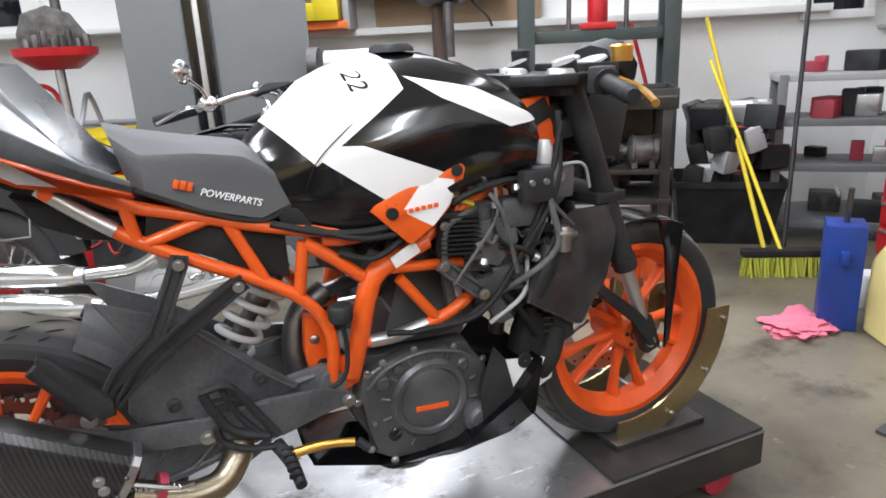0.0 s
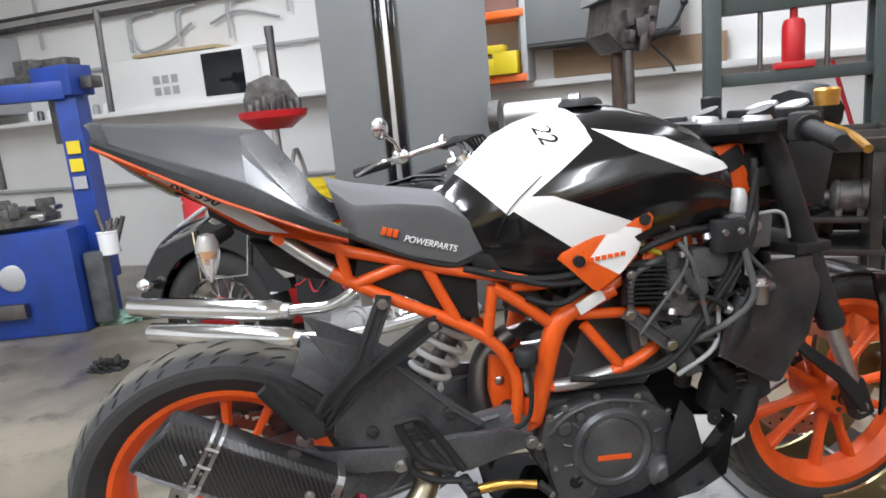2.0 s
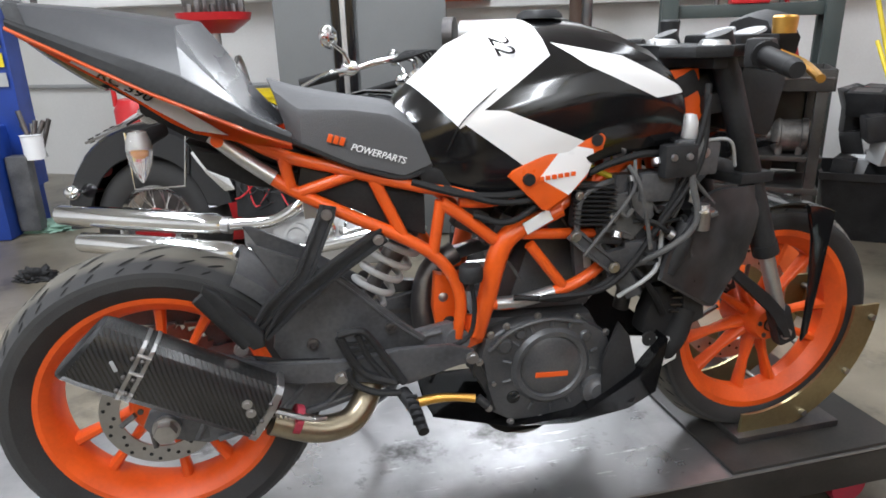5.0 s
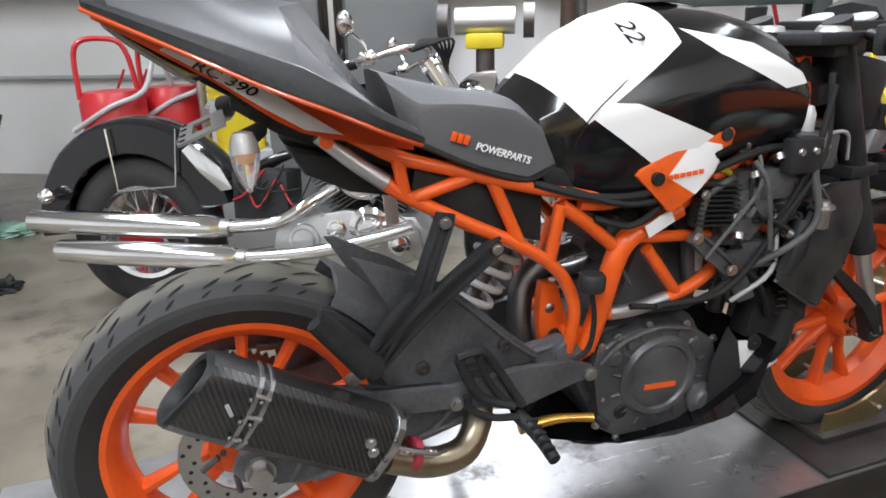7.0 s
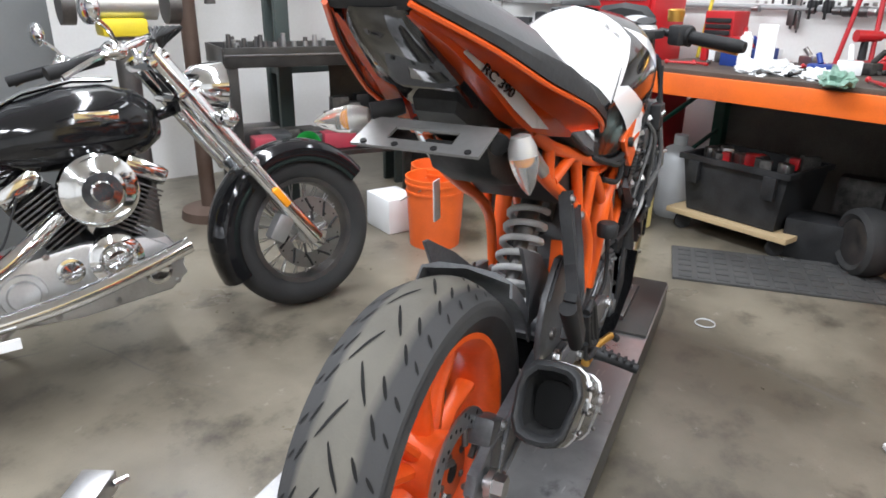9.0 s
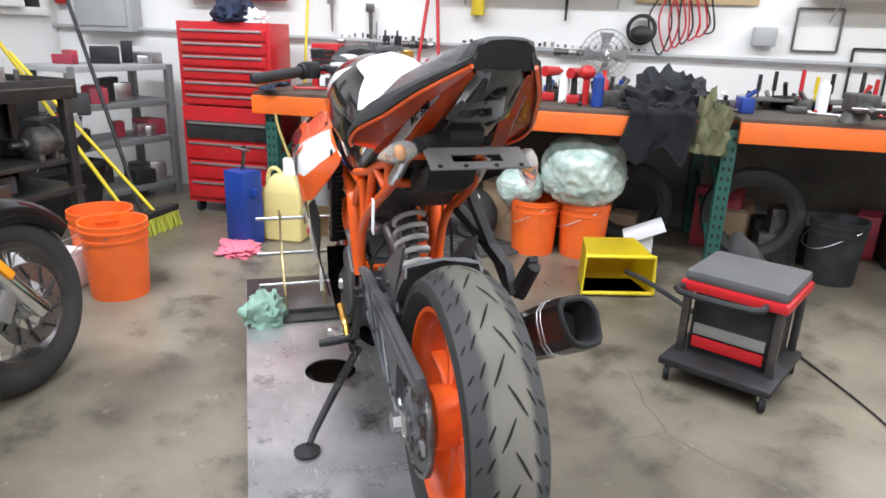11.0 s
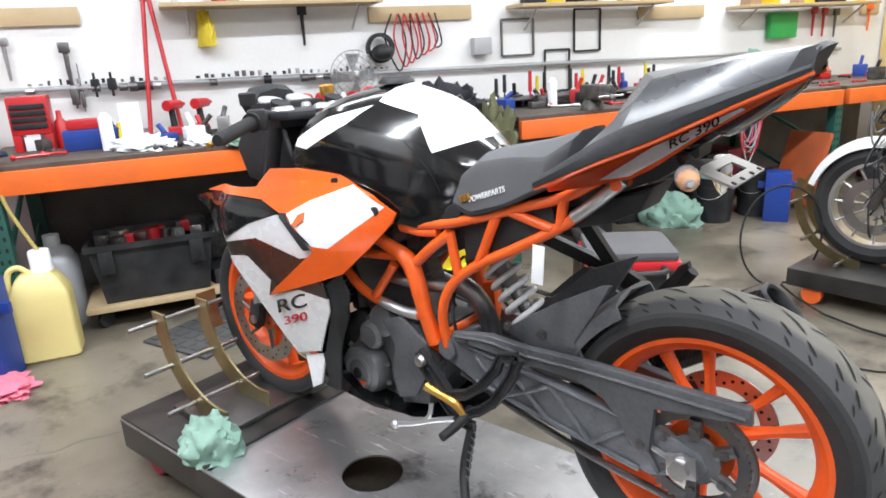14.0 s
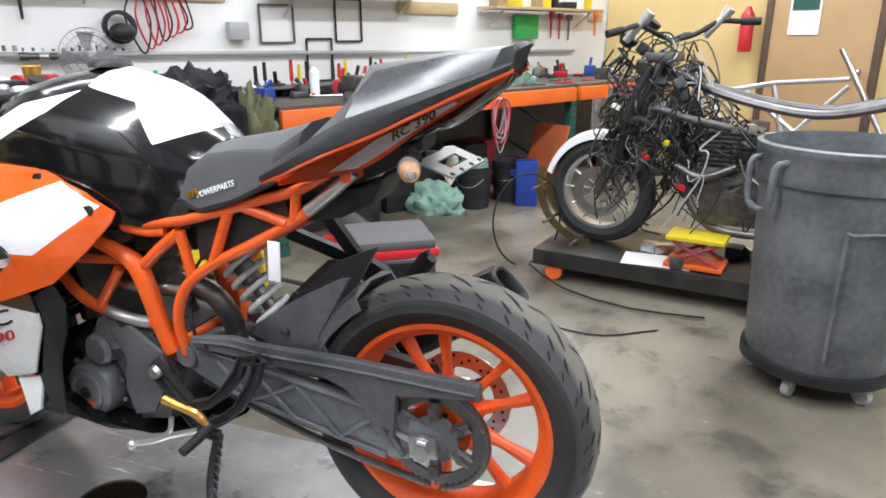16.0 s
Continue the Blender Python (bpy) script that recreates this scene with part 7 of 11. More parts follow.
for c, rad, wid, rim, lab in ((CR_, 0.345, 0.17, 0.2, "rear"), (CF, 0.325, 0.13, 0.215, "front")):
    root = new(lab + "_wheel")
    root.parent = cru
    bm = B()
    tyre(bm, c, rad, wid, rim)
    part("tyre", bm, TYRE, root)
    bm = B()
    q = wid * 0.36
    lathe(bm, [(rim - 0.012, -q), (rim + 0.008, -q - 0.004), (rim + 0.008, q + 0.004), (rim - 0.012, q), (rim - 0.022, 0)], c, (0, 1, 0), 56, closed=True)
    part("rim", bm, CHROME if lab == "rear" else DARK_STEEL, root)
    bm = B()
    lathe(bm, [(0.02, -0.09), (0.045, -0.08), (0.05, -0.03), (0.05, 0.03), (0.045, 0.08), (0.02, 0.09)], c, (0, 1, 0), 24)
    part("hub", bm, ALUMINIUM, root)
    for i in range(40):
        a = 2 * math.pi * i / 40
        e = a + (0.28 if i % 2 else -0.28)
        s = -1 if (i // 2) % 2 else 1
        bm = B()
        rod(bm, (c[0] + 0.046 * math.cos(a), s * 0.035, c[2] + 0.046 * math.sin(a)), (c[0] + (rim - 0.018) * math.cos(e), 0, c[2] + (rim - 0.018) * math.sin(e)), 0.0026, n=5)
        part("spoke", bm, STEEL, root)
    if lab == "front":
        d_ = disc("brake_disc", c, -0.085, 0.085, 0.148, root, holes=30)
        for i in range(10):
            a = 2 * math.pi * i / 10
            bm = B()
            tube(bm, [(c[0] + 0.09 * math.cos(a), -0.089, c[2] + 0.09 * math.sin(a)), (c[0] + 0.12 * math.cos(a + 0.22), -0.089, c[2] + 0.12 * math.sin(a + 0.22)), (c[0] + 0.142 * math.cos(a + 0.3), -0.089, c[2] + 0.142 * math.sin(a + 0.3))], 0.005, 5)
            part("slot", bm, RUBBER, d_)
    else:
        bm = B()
        lathe(bm, [(0.05, -0.095), (0.1, -0.1), (0.1, -0.07), (0.05, -0.06)], c, (0, 1, 0), 30)
        part("red_brake_drum", bm, RED_PLASTIC, root, "red brake drum")


def mudguard(c, rad, w, a0, a1, drop=0.05):
    bm = B()
    secs = []
    for a in np.linspace(radians(a0), radians(a1), 26):
        prof = [(-w, rad - drop), (-w, rad), (-w * 0.8, rad + 0.02), (-w * 0.4, rad + 0.033), (0, rad + 0.037), (w * 0.4, rad + 0.033), (w * 0.8, rad + 0.02), (w, rad), (w, rad - drop)]
        inner = [(y * 0.96, r - 0.005) for y, r in reversed(prof)]
        secs.append([(c[0] + math.cos(a) * r, y, c[2] + math.sin(a) * r) for y, r in prof + inner])
    return loft(bm, secs)


cpart("front_fender", mudguard(CF, 0.345, 0.085, 38, 205), BLACK_GLOSS, "glossy black front fender")
cpart("rear_fender", mudguard((-0.05, 0, 0.38), 0.44, 0.115, 14, 186, 0.12), BLACK_GLOSS, "glossy black rear fender")
bm = B()
tube(bm, [(0.18, -0.13, 0.8), (0.16, -0.135, 0.56), (-0.1, -0.135, 0.54), (-0.13, -0.135, 0.8)], 0.006, 8, 1, False)
cpart("saddlebag_rail", bm, CHROME)
bm = B()
slab(bm, [(0.24, 0.74), (0.36, 0.64), (0.41, 0.55), (0.36, 0.54), (0.27, 0.62), (0.2, 0.71)], -0.14, -0.128, 0.004)
cpart("fender_strut", bm, CHROME)
# frame
for pts, r in (([(0.3, -0.09, 0.5), (0.55, -0.08, 0.66), (0.85, -0.06, 0.74), (1.32, 0, 0.86)], 0.02), ([(0.3, 0.09, 0.5), (0.55, 0.08, 0.66), (0.85, 0.06, 0.74), (1.32, 0, 0.86)], 0.02)):
    bm = B()
    tube(bm, pts, r, 10)
    cpart("frame_tube", bm, BLACK_GLOSS)
# tank
bm = B()
loft(bm, [hull_ring(x, t, b, h, 26, 2.4) for x, t, b, h in ((0.62, 0.8, 0.75, 0.05), (0.67, 0.84, 0.73, 0.11), (0.8, 0.92, 0.7, 0.17), (0.95, 0.96, 0.69, 0.195), (1.08, 0.965, 0.7, 0.185), (1.18, 0.94, 0.72, 0.15), (1.24, 0.89, 0.76, 0.08))])
tk = cpart("fuel_tank", bm, BLACK_GLOSS, "glossy black teardrop tank", smooth=60)
bm = B()
box(bm, (1.02, -0.193, 0.865), (0.13, 0.006, 0.03), None, 0.002)
part("tank_badge", bm, CHROME, tk, "silver badge shape")
bm = B()
loft(bm, [hull_ring(x, t, t - 0.02, 0.05, 16, 2) for x, t in ((0.74, 0.905), (0.85, 0.958), (1.0, 0.99), (1.12, 0.985))])
part("tank_console", bm, CHROME, tk)
# engine
EG = new("v_twin_engine")
EG.parent = cru
tagged(EG, "chrome V-twin engine with black finned cylinders")
for ang, x0 in ((-32, 0.93), (30, 1.02)):
    ax = Vector((math.sin(radians(ang)), 0, math.cos(radians(ang))))
    o = Vector((x0, 0, 0.42))
    rot = Matrix.Rotation(radians(ang), 3, "Y")
    for k in range(11):
        bm = B()
        box(bm, o + ax * (0.07 + k * 0.0165), (0.155, 0.2, 0.007), rot, 0.002)
        part("cylinder_fin", bm, DARK_STEEL, EG)
    bm = B()
    rod(bm, o, o + ax * 0.27, 0.06, n=18)
    part("cylinder", bm, BLACK_PLASTIC, EG)
    bm = B()
    box(bm, o + ax * 0.285, (0.15, 0.21, 0.065), rot, 0.02)
    part("rocker_cover", bm, CHROME, EG)
bm = B()
slab(bm, [(0.62, 0.42), (0.75, 0.45), (1.18, 0.44), (1.24, 0.36), (1.2, 0.25), (0.7, 0.22), (0.6, 0.28)], -0.14, 0.14, 0.03)
part("crankcase", bm, ALUMINIUM, EG)
bm = B()
lathe(bm, [(0.001, 0.035), (0.06, 0.032), (0.085, 0.02), (0.09, 0)], (1.0, -0.17, 0.4), (0, -1, 0), 32)
part("clutch_cover", bm, CHROME, EG)
bm = B()
lathe(bm, [(0.001, 0.02), (0.035, 0.02), (0.045, 0.008), (0.055, 0.012), (0.06, 0.0)], (1.0, -0.2, 0.4), (0, -1, 0), 26)
part("cover_boss", bm, CHROME, EG)
bm = B()
lathe(bm, [(0.001, 0.05), (0.03, 0.05), (0.034, 0.04), (0.06, 0.042), (0.075, 0.03), (0.1, 0.028), (0.118, 0.012), (0.12, -0.03), (0.1, -0.04)], (0.985, -0.2, 0.635), (0, -1, 0), 44)
part("air_cleaner", bm, CHROME, EG, "round chrome air cleaner cover")
bm = B()
slab(bm, [(0.58, 0.28), (0.66, 0.24), (0.86, 0.23), (1.16, 0.25), (1.22, 0.3), (1.2, 0.39), (1.1, 0.455), (0.9, 0.47), (0.7, 0.44), (0.6, 0.38)], -0.178, -0.138, 0.014)
sc_ = part("side_cover", bm, ALUMINIUM, EG, "polished engine side cover")
for x, z, r in ((0.72, 0.345, 0.07), (0.86, 0.39, 0.045), (1.12, 0.33, 0.05)):
    bm = B()
    lathe(bm, [(0.001, 0.02), (r * 0.62, 0.018), (r * 0.7, 0.01), (r * 0.92, 0.008), (r, -0.002)], (x, -0.178, z), (0, -1, 0), 30)
    part("cover_boss", bm, ALUMINIUM if r > 0.06 else CHROME, sc_)
for x, z in ((0.62, 0.3), (0.66, 0.43), (0.8, 0.45), (0.98, 0.26), (1.18, 0.28), (1.17, 0.4), (0.8, 0.25)):
    bm = B()
    bolt(bm, (x, -0.178, z), (0, -1, 0), 0.007, 0.006)
    part("bolt", bm, STEEL, sc_)
# exhausts: silencer, then the pipe that leads to it
for c0, far, path in (((0.42, -0.225, 0.4), 0.86, [(0.86, -0.15, 0.56), (0.76, -0.21, 0.5), (0.64, -0.225, 0.43), (0.5, -0.225, 0.41), (0.4, -0.225, 0.402)]), ((0.5, -0.27, 0.285), 0.8, [(1.2, -0.315, 0.43), (1.06, -0.31, 0.385), (0.85, -0.295, 0.33), (0.65, -0.28, 0.3), (0.48, -0.27, 0.288)])):
    bm = B()
    tube(bm, path, 0.028, 14)
    ex = cpart("exhaust_pipe", bm, CHROME, "chrome exhaust pipe")
    bm = B()
    lathe(bm, [(0.03, 0), (0.05, 0.07), (0.052, 0.12), (0.054, 0.5), (0.046, far - 0.01), (0.04, far), (0.033, far - 0.06), (0.001, far - 0.2)], c0, (-1, -0.015, 0.03), 28)
    part("silencer", bm, CHROME, ex, "long chrome silencer", 50)
    bm = B()
    lathe(bm, [(0.032, -0.01), (0.038, -0.008), (0.038, 0.03), (0.032, 0.035)], c0, (-1, -0.015, 0.03), 24)
    part("clamp", bm, STEEL, ex)
bm = B()
box(bm, (0.62, -0.325, 0.245), (0.11, 0.012, 0.03))
cpart("white_sticker", bm, PAPER)
# battery area
bm = B()
box(bm, (0.52, -0.02, 0.52), (0.24, 0.2, 0.2), None, 0.01)
cpart("battery_box", bm, BLACK_PLASTIC)
rng = random.Random(8)
for k in range(10):
    bm = B()
    x = rng.uniform(0.4, 0.64)
    tube(bm, [(x, -0.13, rng.uniform(0.45, 0.65)), (x + 0.06, -0.15, rng.uniform(0.45, 0.65)), (x + 0.14, -0.12, rng.uniform(0.45, 0.65))], 0.004, 6)
    cpart("wire", bm, RED_PLASTIC if k % 4 == 0 else RUBBER)
# fork and bars
for s in (-1, 1):
    bm = B()
    rod(bm, (1.765, s * 0.115, 0.3), (1.525, s * 0.115, 0.64), 0.033, 0.03, 18)
    rod(bm, (1.525, s * 0.115, 0.64), (1.24, s * 0.115, 1.05), 0.036, 0.038, n=20)
    lathe(bm, [(0.03, -0.012), (0.04, -0.01), (0.041, 0.012), (0.03, 0.016)], (1.525, s * 0.115, 0.64), (-0.57, 0, 0.82), 20)
    cpart("fork_leg", bm, CHROME, "chrome fork leg")
    bm = B()
    box(bm, (1.62, s * 0.155, 0.5), (0.028, 0.018, 0.085), Matrix.Rotation(-0.6, 3, "Y"), 0.004)
    cpart("amber_reflector", bm, AMBER)
bm = B()
box(bm, (1.62, -0.1, 0.37), (0.07, 0.06, 0.11), Matrix.Rotation(0.6, 3, "Y"), 0.014)
cpart("front_calliper", bm, ALUMINIUM)
for k in (0.92, 1.03):
    bm = B()
    box(bm, (1.24 + (1.05 - k) * 0.69, 0, k), (0.08, 0.3, 0.03), Matrix.Rotation(-0.6, 3, "Y"), 0.01)
    cpart("fork_yoke", bm, CHROME)
bm = B()
lathe(bm, [(0.001, -0.12), (0.04, -0.115), (0.075, -0.07), (0.09, 0), (0.094, 0.03), (0.086, 0.035), (0.001, 0.045)], (1.47, 0, 0.93), (1, 0, -0.05), 32)
cpart("headlight", bm, CHROME, "round chrome headlight", smooth=50)
for s in (-1, 1):
    bm = B()
    ball(bm, (1.44, s * 0.2, 0.82), 0.035, 16)
    rod(bm, (1.4, s * 0.12, 0.84), (1.44, s * 0.19, 0.82), 0.01)
    cpart("indicator", bm, CHROME)
    bm = B()
    tube(bm, [(1.24, s * 0.06, 1.05), (1.24, s * 0.16, 1.1), (1.16, s * 0.32, 1.08), (1.02, s * 0.4, 1.03), (0.9, s * 0.42, 1.0)], 0.0125, 12)
    cpart("handlebar", bm, CHROME)
    bm = B()
    rod(bm, (1.02, s * 0.4, 1.03), (0.87, s * 0.425, 0.993), 0.019, n=16)
    cpart("grip", bm, RUBBER)
    bm = B()
    ball(bm, (1.06, s * 0.39, 1.05), 0.03, 12, (1.3, 0.9, 1))
    tube(bm, [(1.07, s * 0.4, 1.05), (1.05, s * 0.42, 1.1), (1.02, s * 0.44, 1.13)], 0.007, 8)
    ball(bm, (1.0, s * 0.45, 1.16), 0.06, 18, (0.45, 1.1, 0.75))
    cpart("mirror", bm, CHROME, "chrome mirror and lever mount")
    bm = B()
    tube(bm, [(1.06, s * 0.43, 1.04), (1.0, s * 0.46, 1.03), (0.9, s * 0.475, 0.98)], 0.008, 8)
    cpart("lever", bm, CHROME)
for k in range(6):
    bm = B()
    tube(bm, [(1.2, -0.3 + 0.01 * k, 1.08), (1.24 + 0.02 * k, -0.15, 1.13), (1.3, -0.05 + 0.02 * k, 1.04), (1.32, 0.02 * k - 0.05, 0.85)], 0.006, 6)
    cpart("cable", bm, RUBBER)
# tail
bm = B()
lathe(bm, [(0.001, -0.03), (0.03, -0.028), (0.045, 0), (0.04, 0.03), (0.001, 0.035)], (-0.37, 0, 0.62), (-1, 0, 0.2), 20)
cpart("tail_light", bm, RED_PLASTIC, "red tail light")
for s in (-1, 1):
    bm = B()
    rod(bm, (-0.36, 0, 0.52), (-0.4, s * 0.16, 0.52), 0.009)
    ball(bm, (-0.41, s * 0.17, 0.52), 0.035, 16, (1.2, 1, 1))
    cpart("rear_indicator", bm, CHROME)
bm = B()
rod(bm, (0.75, 0.15, 0.22), (0.62, 0.3, 0.03), 0.014)
cpart("side_stand", bm, CHROME)
cru.matrix_world = Matrix.Translation((-0.3, 1.97, 0)) @ Matrix.Rotation(radians(-25.3), 4, "Z") @ Matrix.Rotation(radians(-7), 4, "X")


# ---- bench: pallet rack used as a long workbench ----
def bbox(s, d, z, sx, sy, sz, bev=0.004, turn=0.0):
    """A box laid in the bench's directions: sx along it, sy across."""
    bm = B()
    box(bm, bench_at(s, d, z), (sx, sy, sz), yaw(BENCH_YAW + turn), bev)
    return bm


bench = thing("workbench", "long workbench made of orange and green pallet racking", "workbench")
for s0, s1 in ((-0.06, 2.72), (2.78, 5.5), (5.56, 7.2)):
    part("front_beam", bbox((s0 + s1) / 2, 0.02, 0.835, s1 - s0, 0.045, 0.11, 0.006), RACK_ORANGE, bench, "orange steel beam")
    part("bench_top", bbox((s0 + s1) / 2, 0.55, 0.9, s1 - s0, 1.04, 0.025, 0.003), DARK_WOOD, bench, "oily dark board top")
    part("rear_beam", bbox((s0 + s1) / 2, 1.06, 0.835, s1 - s0, 0.045, 0.11, 0.006), RACK_ORANGE, bench)
for s in (0.04, 2.75, 5.53):
    for d in (0.08, 1.02):
        part("upright", bbox(s, d, 0.42, 0.075, 0.07, 0.84, 0.004), RACK_GREEN, bench, "green perforated rack upright")
        if d < 0.5:
            for k in range(14):
                for o in (-0.016, 0.016):
                    part("slot", bbox(s + o, d - 0.0355, 0.08 + 0.055 * k, 0.012, 0.003, 0.02, 0), RUBBER, bench)
    for a, b in ((0.1, 0.45), (0.45, 0.8)):
        bm = B()
        rod(bm, bench_at(s, 0.1, a), bench_at(s, 1.0, b), 0.014, n=8)
        part("brace", bm, RACK_GREEN, bench)
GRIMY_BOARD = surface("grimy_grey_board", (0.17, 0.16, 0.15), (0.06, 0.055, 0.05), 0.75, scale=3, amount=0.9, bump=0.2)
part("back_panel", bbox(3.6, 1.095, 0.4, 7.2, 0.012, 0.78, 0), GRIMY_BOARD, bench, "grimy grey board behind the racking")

rng = random.Random(11)


def on_bench(name, s, d, bm_fn, mat, label, category, group=""):
    bm = B()
    bm_fn(bm, bench_at(s, d, 0.914))
    return tagged(part(name, bm, mat), label, category, group)


def bottle(bm, o, r=0.032, h=0.2):
    lathe(bm, [(0.001, 0), (r, 0), (r, h * 0.68), (r * 0.45, h * 0.8), (r * 0.4, h), (0.001, h)], o, (0, 0, 1), 16)


def can(bm, o, r=0.033, h=0.19):
    lathe(bm, [(0.001, 0), (r, 0.002), (r, h * 0.86), (r * 0.6, h * 0.92), (r * 0.5, h), (0.001, h)], o, (0, 0, 1), 18)


def toolbit(bm, o):
    an = rng.uniform(0, 3.1)
    L = rng.uniform(0.08, 0.22)
    dv = Vector((math.cos(an), math.sin(an), 0)) * L / 2
    rod(bm, o - dv + Vector((0, 0, 0.012)), o + dv + Vector((0, 0, 0.012)), 0.009, 0.006, 8)
    ball(bm, o + dv + Vector((0, 0, 0.014)), 0.014, 8)


def lump(bm, o):
    sx, sy, sz = rng.uniform(0.05, 0.14), rng.uniform(0.05, 0.12), rng.uniform(0.03, 0.11)
    box(bm, o + Vector((0, 0, sz / 2)), (sx, sy, sz), yaw(rng.uniform(0, 180)), 0.008)
    rod(bm, o + Vector((0, 0, sz)), o + Vector((rng.uniform(-0.04, 0.04), rng.uniform(-0.04, 0.04), sz + rng.uniform(0.02, 0.08))), 0.014, n=10)


MATS = (GREASE, DARK_STEEL, STEEL, BLACK_PLASTIC, RED_PAINT, GREASE, DARK_STEEL, BLUE_PAINT, YELLOW_PLASTIC, PAPER)
for k in range(90):
    s, d = rng.uniform(0.1, 6.8), rng.choice((rng.uniform(0.12, 0.5), rng.uniform(0.5, 1.0)))
    on_bench("hand_tool", s, d, toolbit, rng.choice(MATS[:6]), "loose hand tool lying on the workbench", "tool", "tools on the workbench")
for k in range(80):
    s, d = rng.uniform(0.1, 6.9), rng.uniform(0.3, 1.0)
    on_bench("machine_part", s, d, lump, rng.choice(MATS), "greasy machine part lying on the workbench", "machine part", "parts on the workbench")
for k, (s, d, m) in enumerate(((2.02, 0.2, BLUE_PAINT), (1.82, 0.4, PAPER), (0.55, 0.3, PAPER), (2.3, 0.6, GREEN_PLASTIC), (3.3, 0.5, PAPER), (4.2, 0.4, YELLOW_PLASTIC), (4.9, 0.5, RAG_GREEN), (0.3, 0.7, RED_PAINT), (5.4, 0.6, PAPER), (2.05, 0.35, RED_PAINT))):
    on_bench("spray_can", s, d, can if k % 2 == 0 else bottle, m, "workshop can or bottle on the bench", "bottle", "bottles on the bench")


def drill_tool(s, d, colour, label, upright=True):
    t = thing("power_drill", label, "power drill", "power tools on the bench")
    o = bench_at(s, d, 0.914)
    bm = B()
    box(bm, o + Vector((0, 0, 0.025)), (0.08, 0.11, 0.05), yaw(BENCH_YAW), 0.008)
    part("battery", bm, RED_PAINT, t)
    bm = B()
    rod(bm, o + Vector((0, 0, 0.05)), o + Vector((0.01, 0, 0.15)), 0.021, 0.018, 12)
    part("handle", bm, BLACK_PLASTIC, t)
    bm = B()
    rod(bm, o + Vector((-0.03, 0.05, 0.175)), o + Vector((0.03, -0.07, 0.175)), 0.032, 0.026, 16)
    rod(bm, o + Vector((0.03, -0.07, 0.175)), o + Vector((0.05, -0.11, 0.175)), 0.016, 0.01, 12)
    part("body", bm, colour, t)


for s, d, c in ((0.88, 0.88, RED_PAINT), (1.04, 0.9, RED_PAINT), (1.42, 0.3, GREEN_PLASTIC), (1.6, 0.5, RED_PAINT), (1.72, 0.5, RED_PAINT), (1.88, 0.38, RED_PAINT)):
    drill_tool(s, d, c, "cordless power tool standing on its battery")
# red balloon-like lamp, fan, jacket
fan = thing("desk_fan", "round wire-cage fan standing on the bench", "fan")
fc = bench_at(2.05, 0.98, 1.19)
fx = Vector((-NX, -NY, 0))
for r in (0.05, 0.09, 0.13, 0.165):
    bm = B()
    lathe(bm, [(r - 0.003, 0), (r, 0.003), (r + 0.003, 0), (r, -0.003)], fc + fx * (0.05 - r * 0.2), fx, 36, closed=True)
    part("cage_ring", bm, STEEL, fan)
for k in range(24):
    a = 2 * math.pi * k / 24
    e1, e2, _ = frame_of(fx)
    bm = B()
    rod(bm, fc + fx * 0.045, fc + fx * 0.017 + (e1 * math.cos(a) + e2 * math.sin(a)) * 0.165, 0.0018, n=5)
    part("cage_wire", bm, STEEL, fan)
for k in range(4):
    e1, e2, _ = frame_of(fx)
    a = k * math.pi / 2
    u, v = e1 * math.cos(a) + e2 * math.sin(a), -e1 * math.sin(a) + e2 * math.cos(a)
    bm = B()
    va = ring(bm, [fc + u * 0.03, fc + u * 0.14 - v * 0.05 + fx * 0.012, fc + u * 0.145 + v * 0.05 - fx * 0.012, fc + u * 0.04 + v * 0.02])
    bm.faces.new(va)
    bmesh.ops.solidify(bm, geom=bm.faces[:], thickness=0.002)
    part("blade", bm, PALE_GREY, fan)
bm = B()
rod(bm, bench_at(2.05, 1.0, 0.914), bench_at(2.05, 1.0, 1.1), 0.015)
lathe(bm, [(0.001, 0), (0.09, 0), (0.085, 0.02), (0.001, 0.03)], bench_at(2.05, 1.0, 0.914), (0, 0, 1), 24)
part("stand", bm, DARK_STEEL, fan)
JACKET_CLOTH = surface("black_jacket_cloth", (0.015, 0.016, 0.02), (0.04, 0.04, 0.05), 0.9, bump=0.4)
crumple("jacket", bench_at(2.42, 0.3, 0.914), (0.24, 0.22, 0.17), JACKET_CLOTH, "crumpled black jacket thrown on the bench", "jacket", 3, 0.6)


def draped(name, s0, s1, back, drop, mat, label, category, seed):
    """A cloth that lies on the bench and hangs over its front edge in folds."""
    bm = B()
    rows = []
    for i in range(25):
        u = i / 24
        row = []
        for j in range(29):
            v = j / 28
            run = v * (back + drop * (0.82 + 0.18 * math.sin(u * 9 + seed)))
            lying = run < back
            d = back - run if lying else -0.022
            z = 0.935 if lying else 0.935 - (run - back)
            fold = noise.noise(Vector((u * 7 + seed, v * 2.2, 0))) * 0.03 + noise.noise(Vector((u * 17, v * 6 + seed, 3))) * 0.012
            p = bench_at(s0 + (s1 - s0) * u + 0.03 * math.sin(v * 5 + seed), d - (0 if lying else max(0.0, fold + 0.02)), z + (max(0.0, fold * 1.6 + 0.012) if lying else 0))
            row.append(p)
        rows.append(ring(bm, row))
    for a, b in zip(rows, rows[1:]):
        bridge(bm, a, b, closed=False)
    bmesh.ops.solidify(bm, geom=bm.faces[:], thickness=0.006)
    return tagged(part(name, bm, mat, smooth=80), label, category)


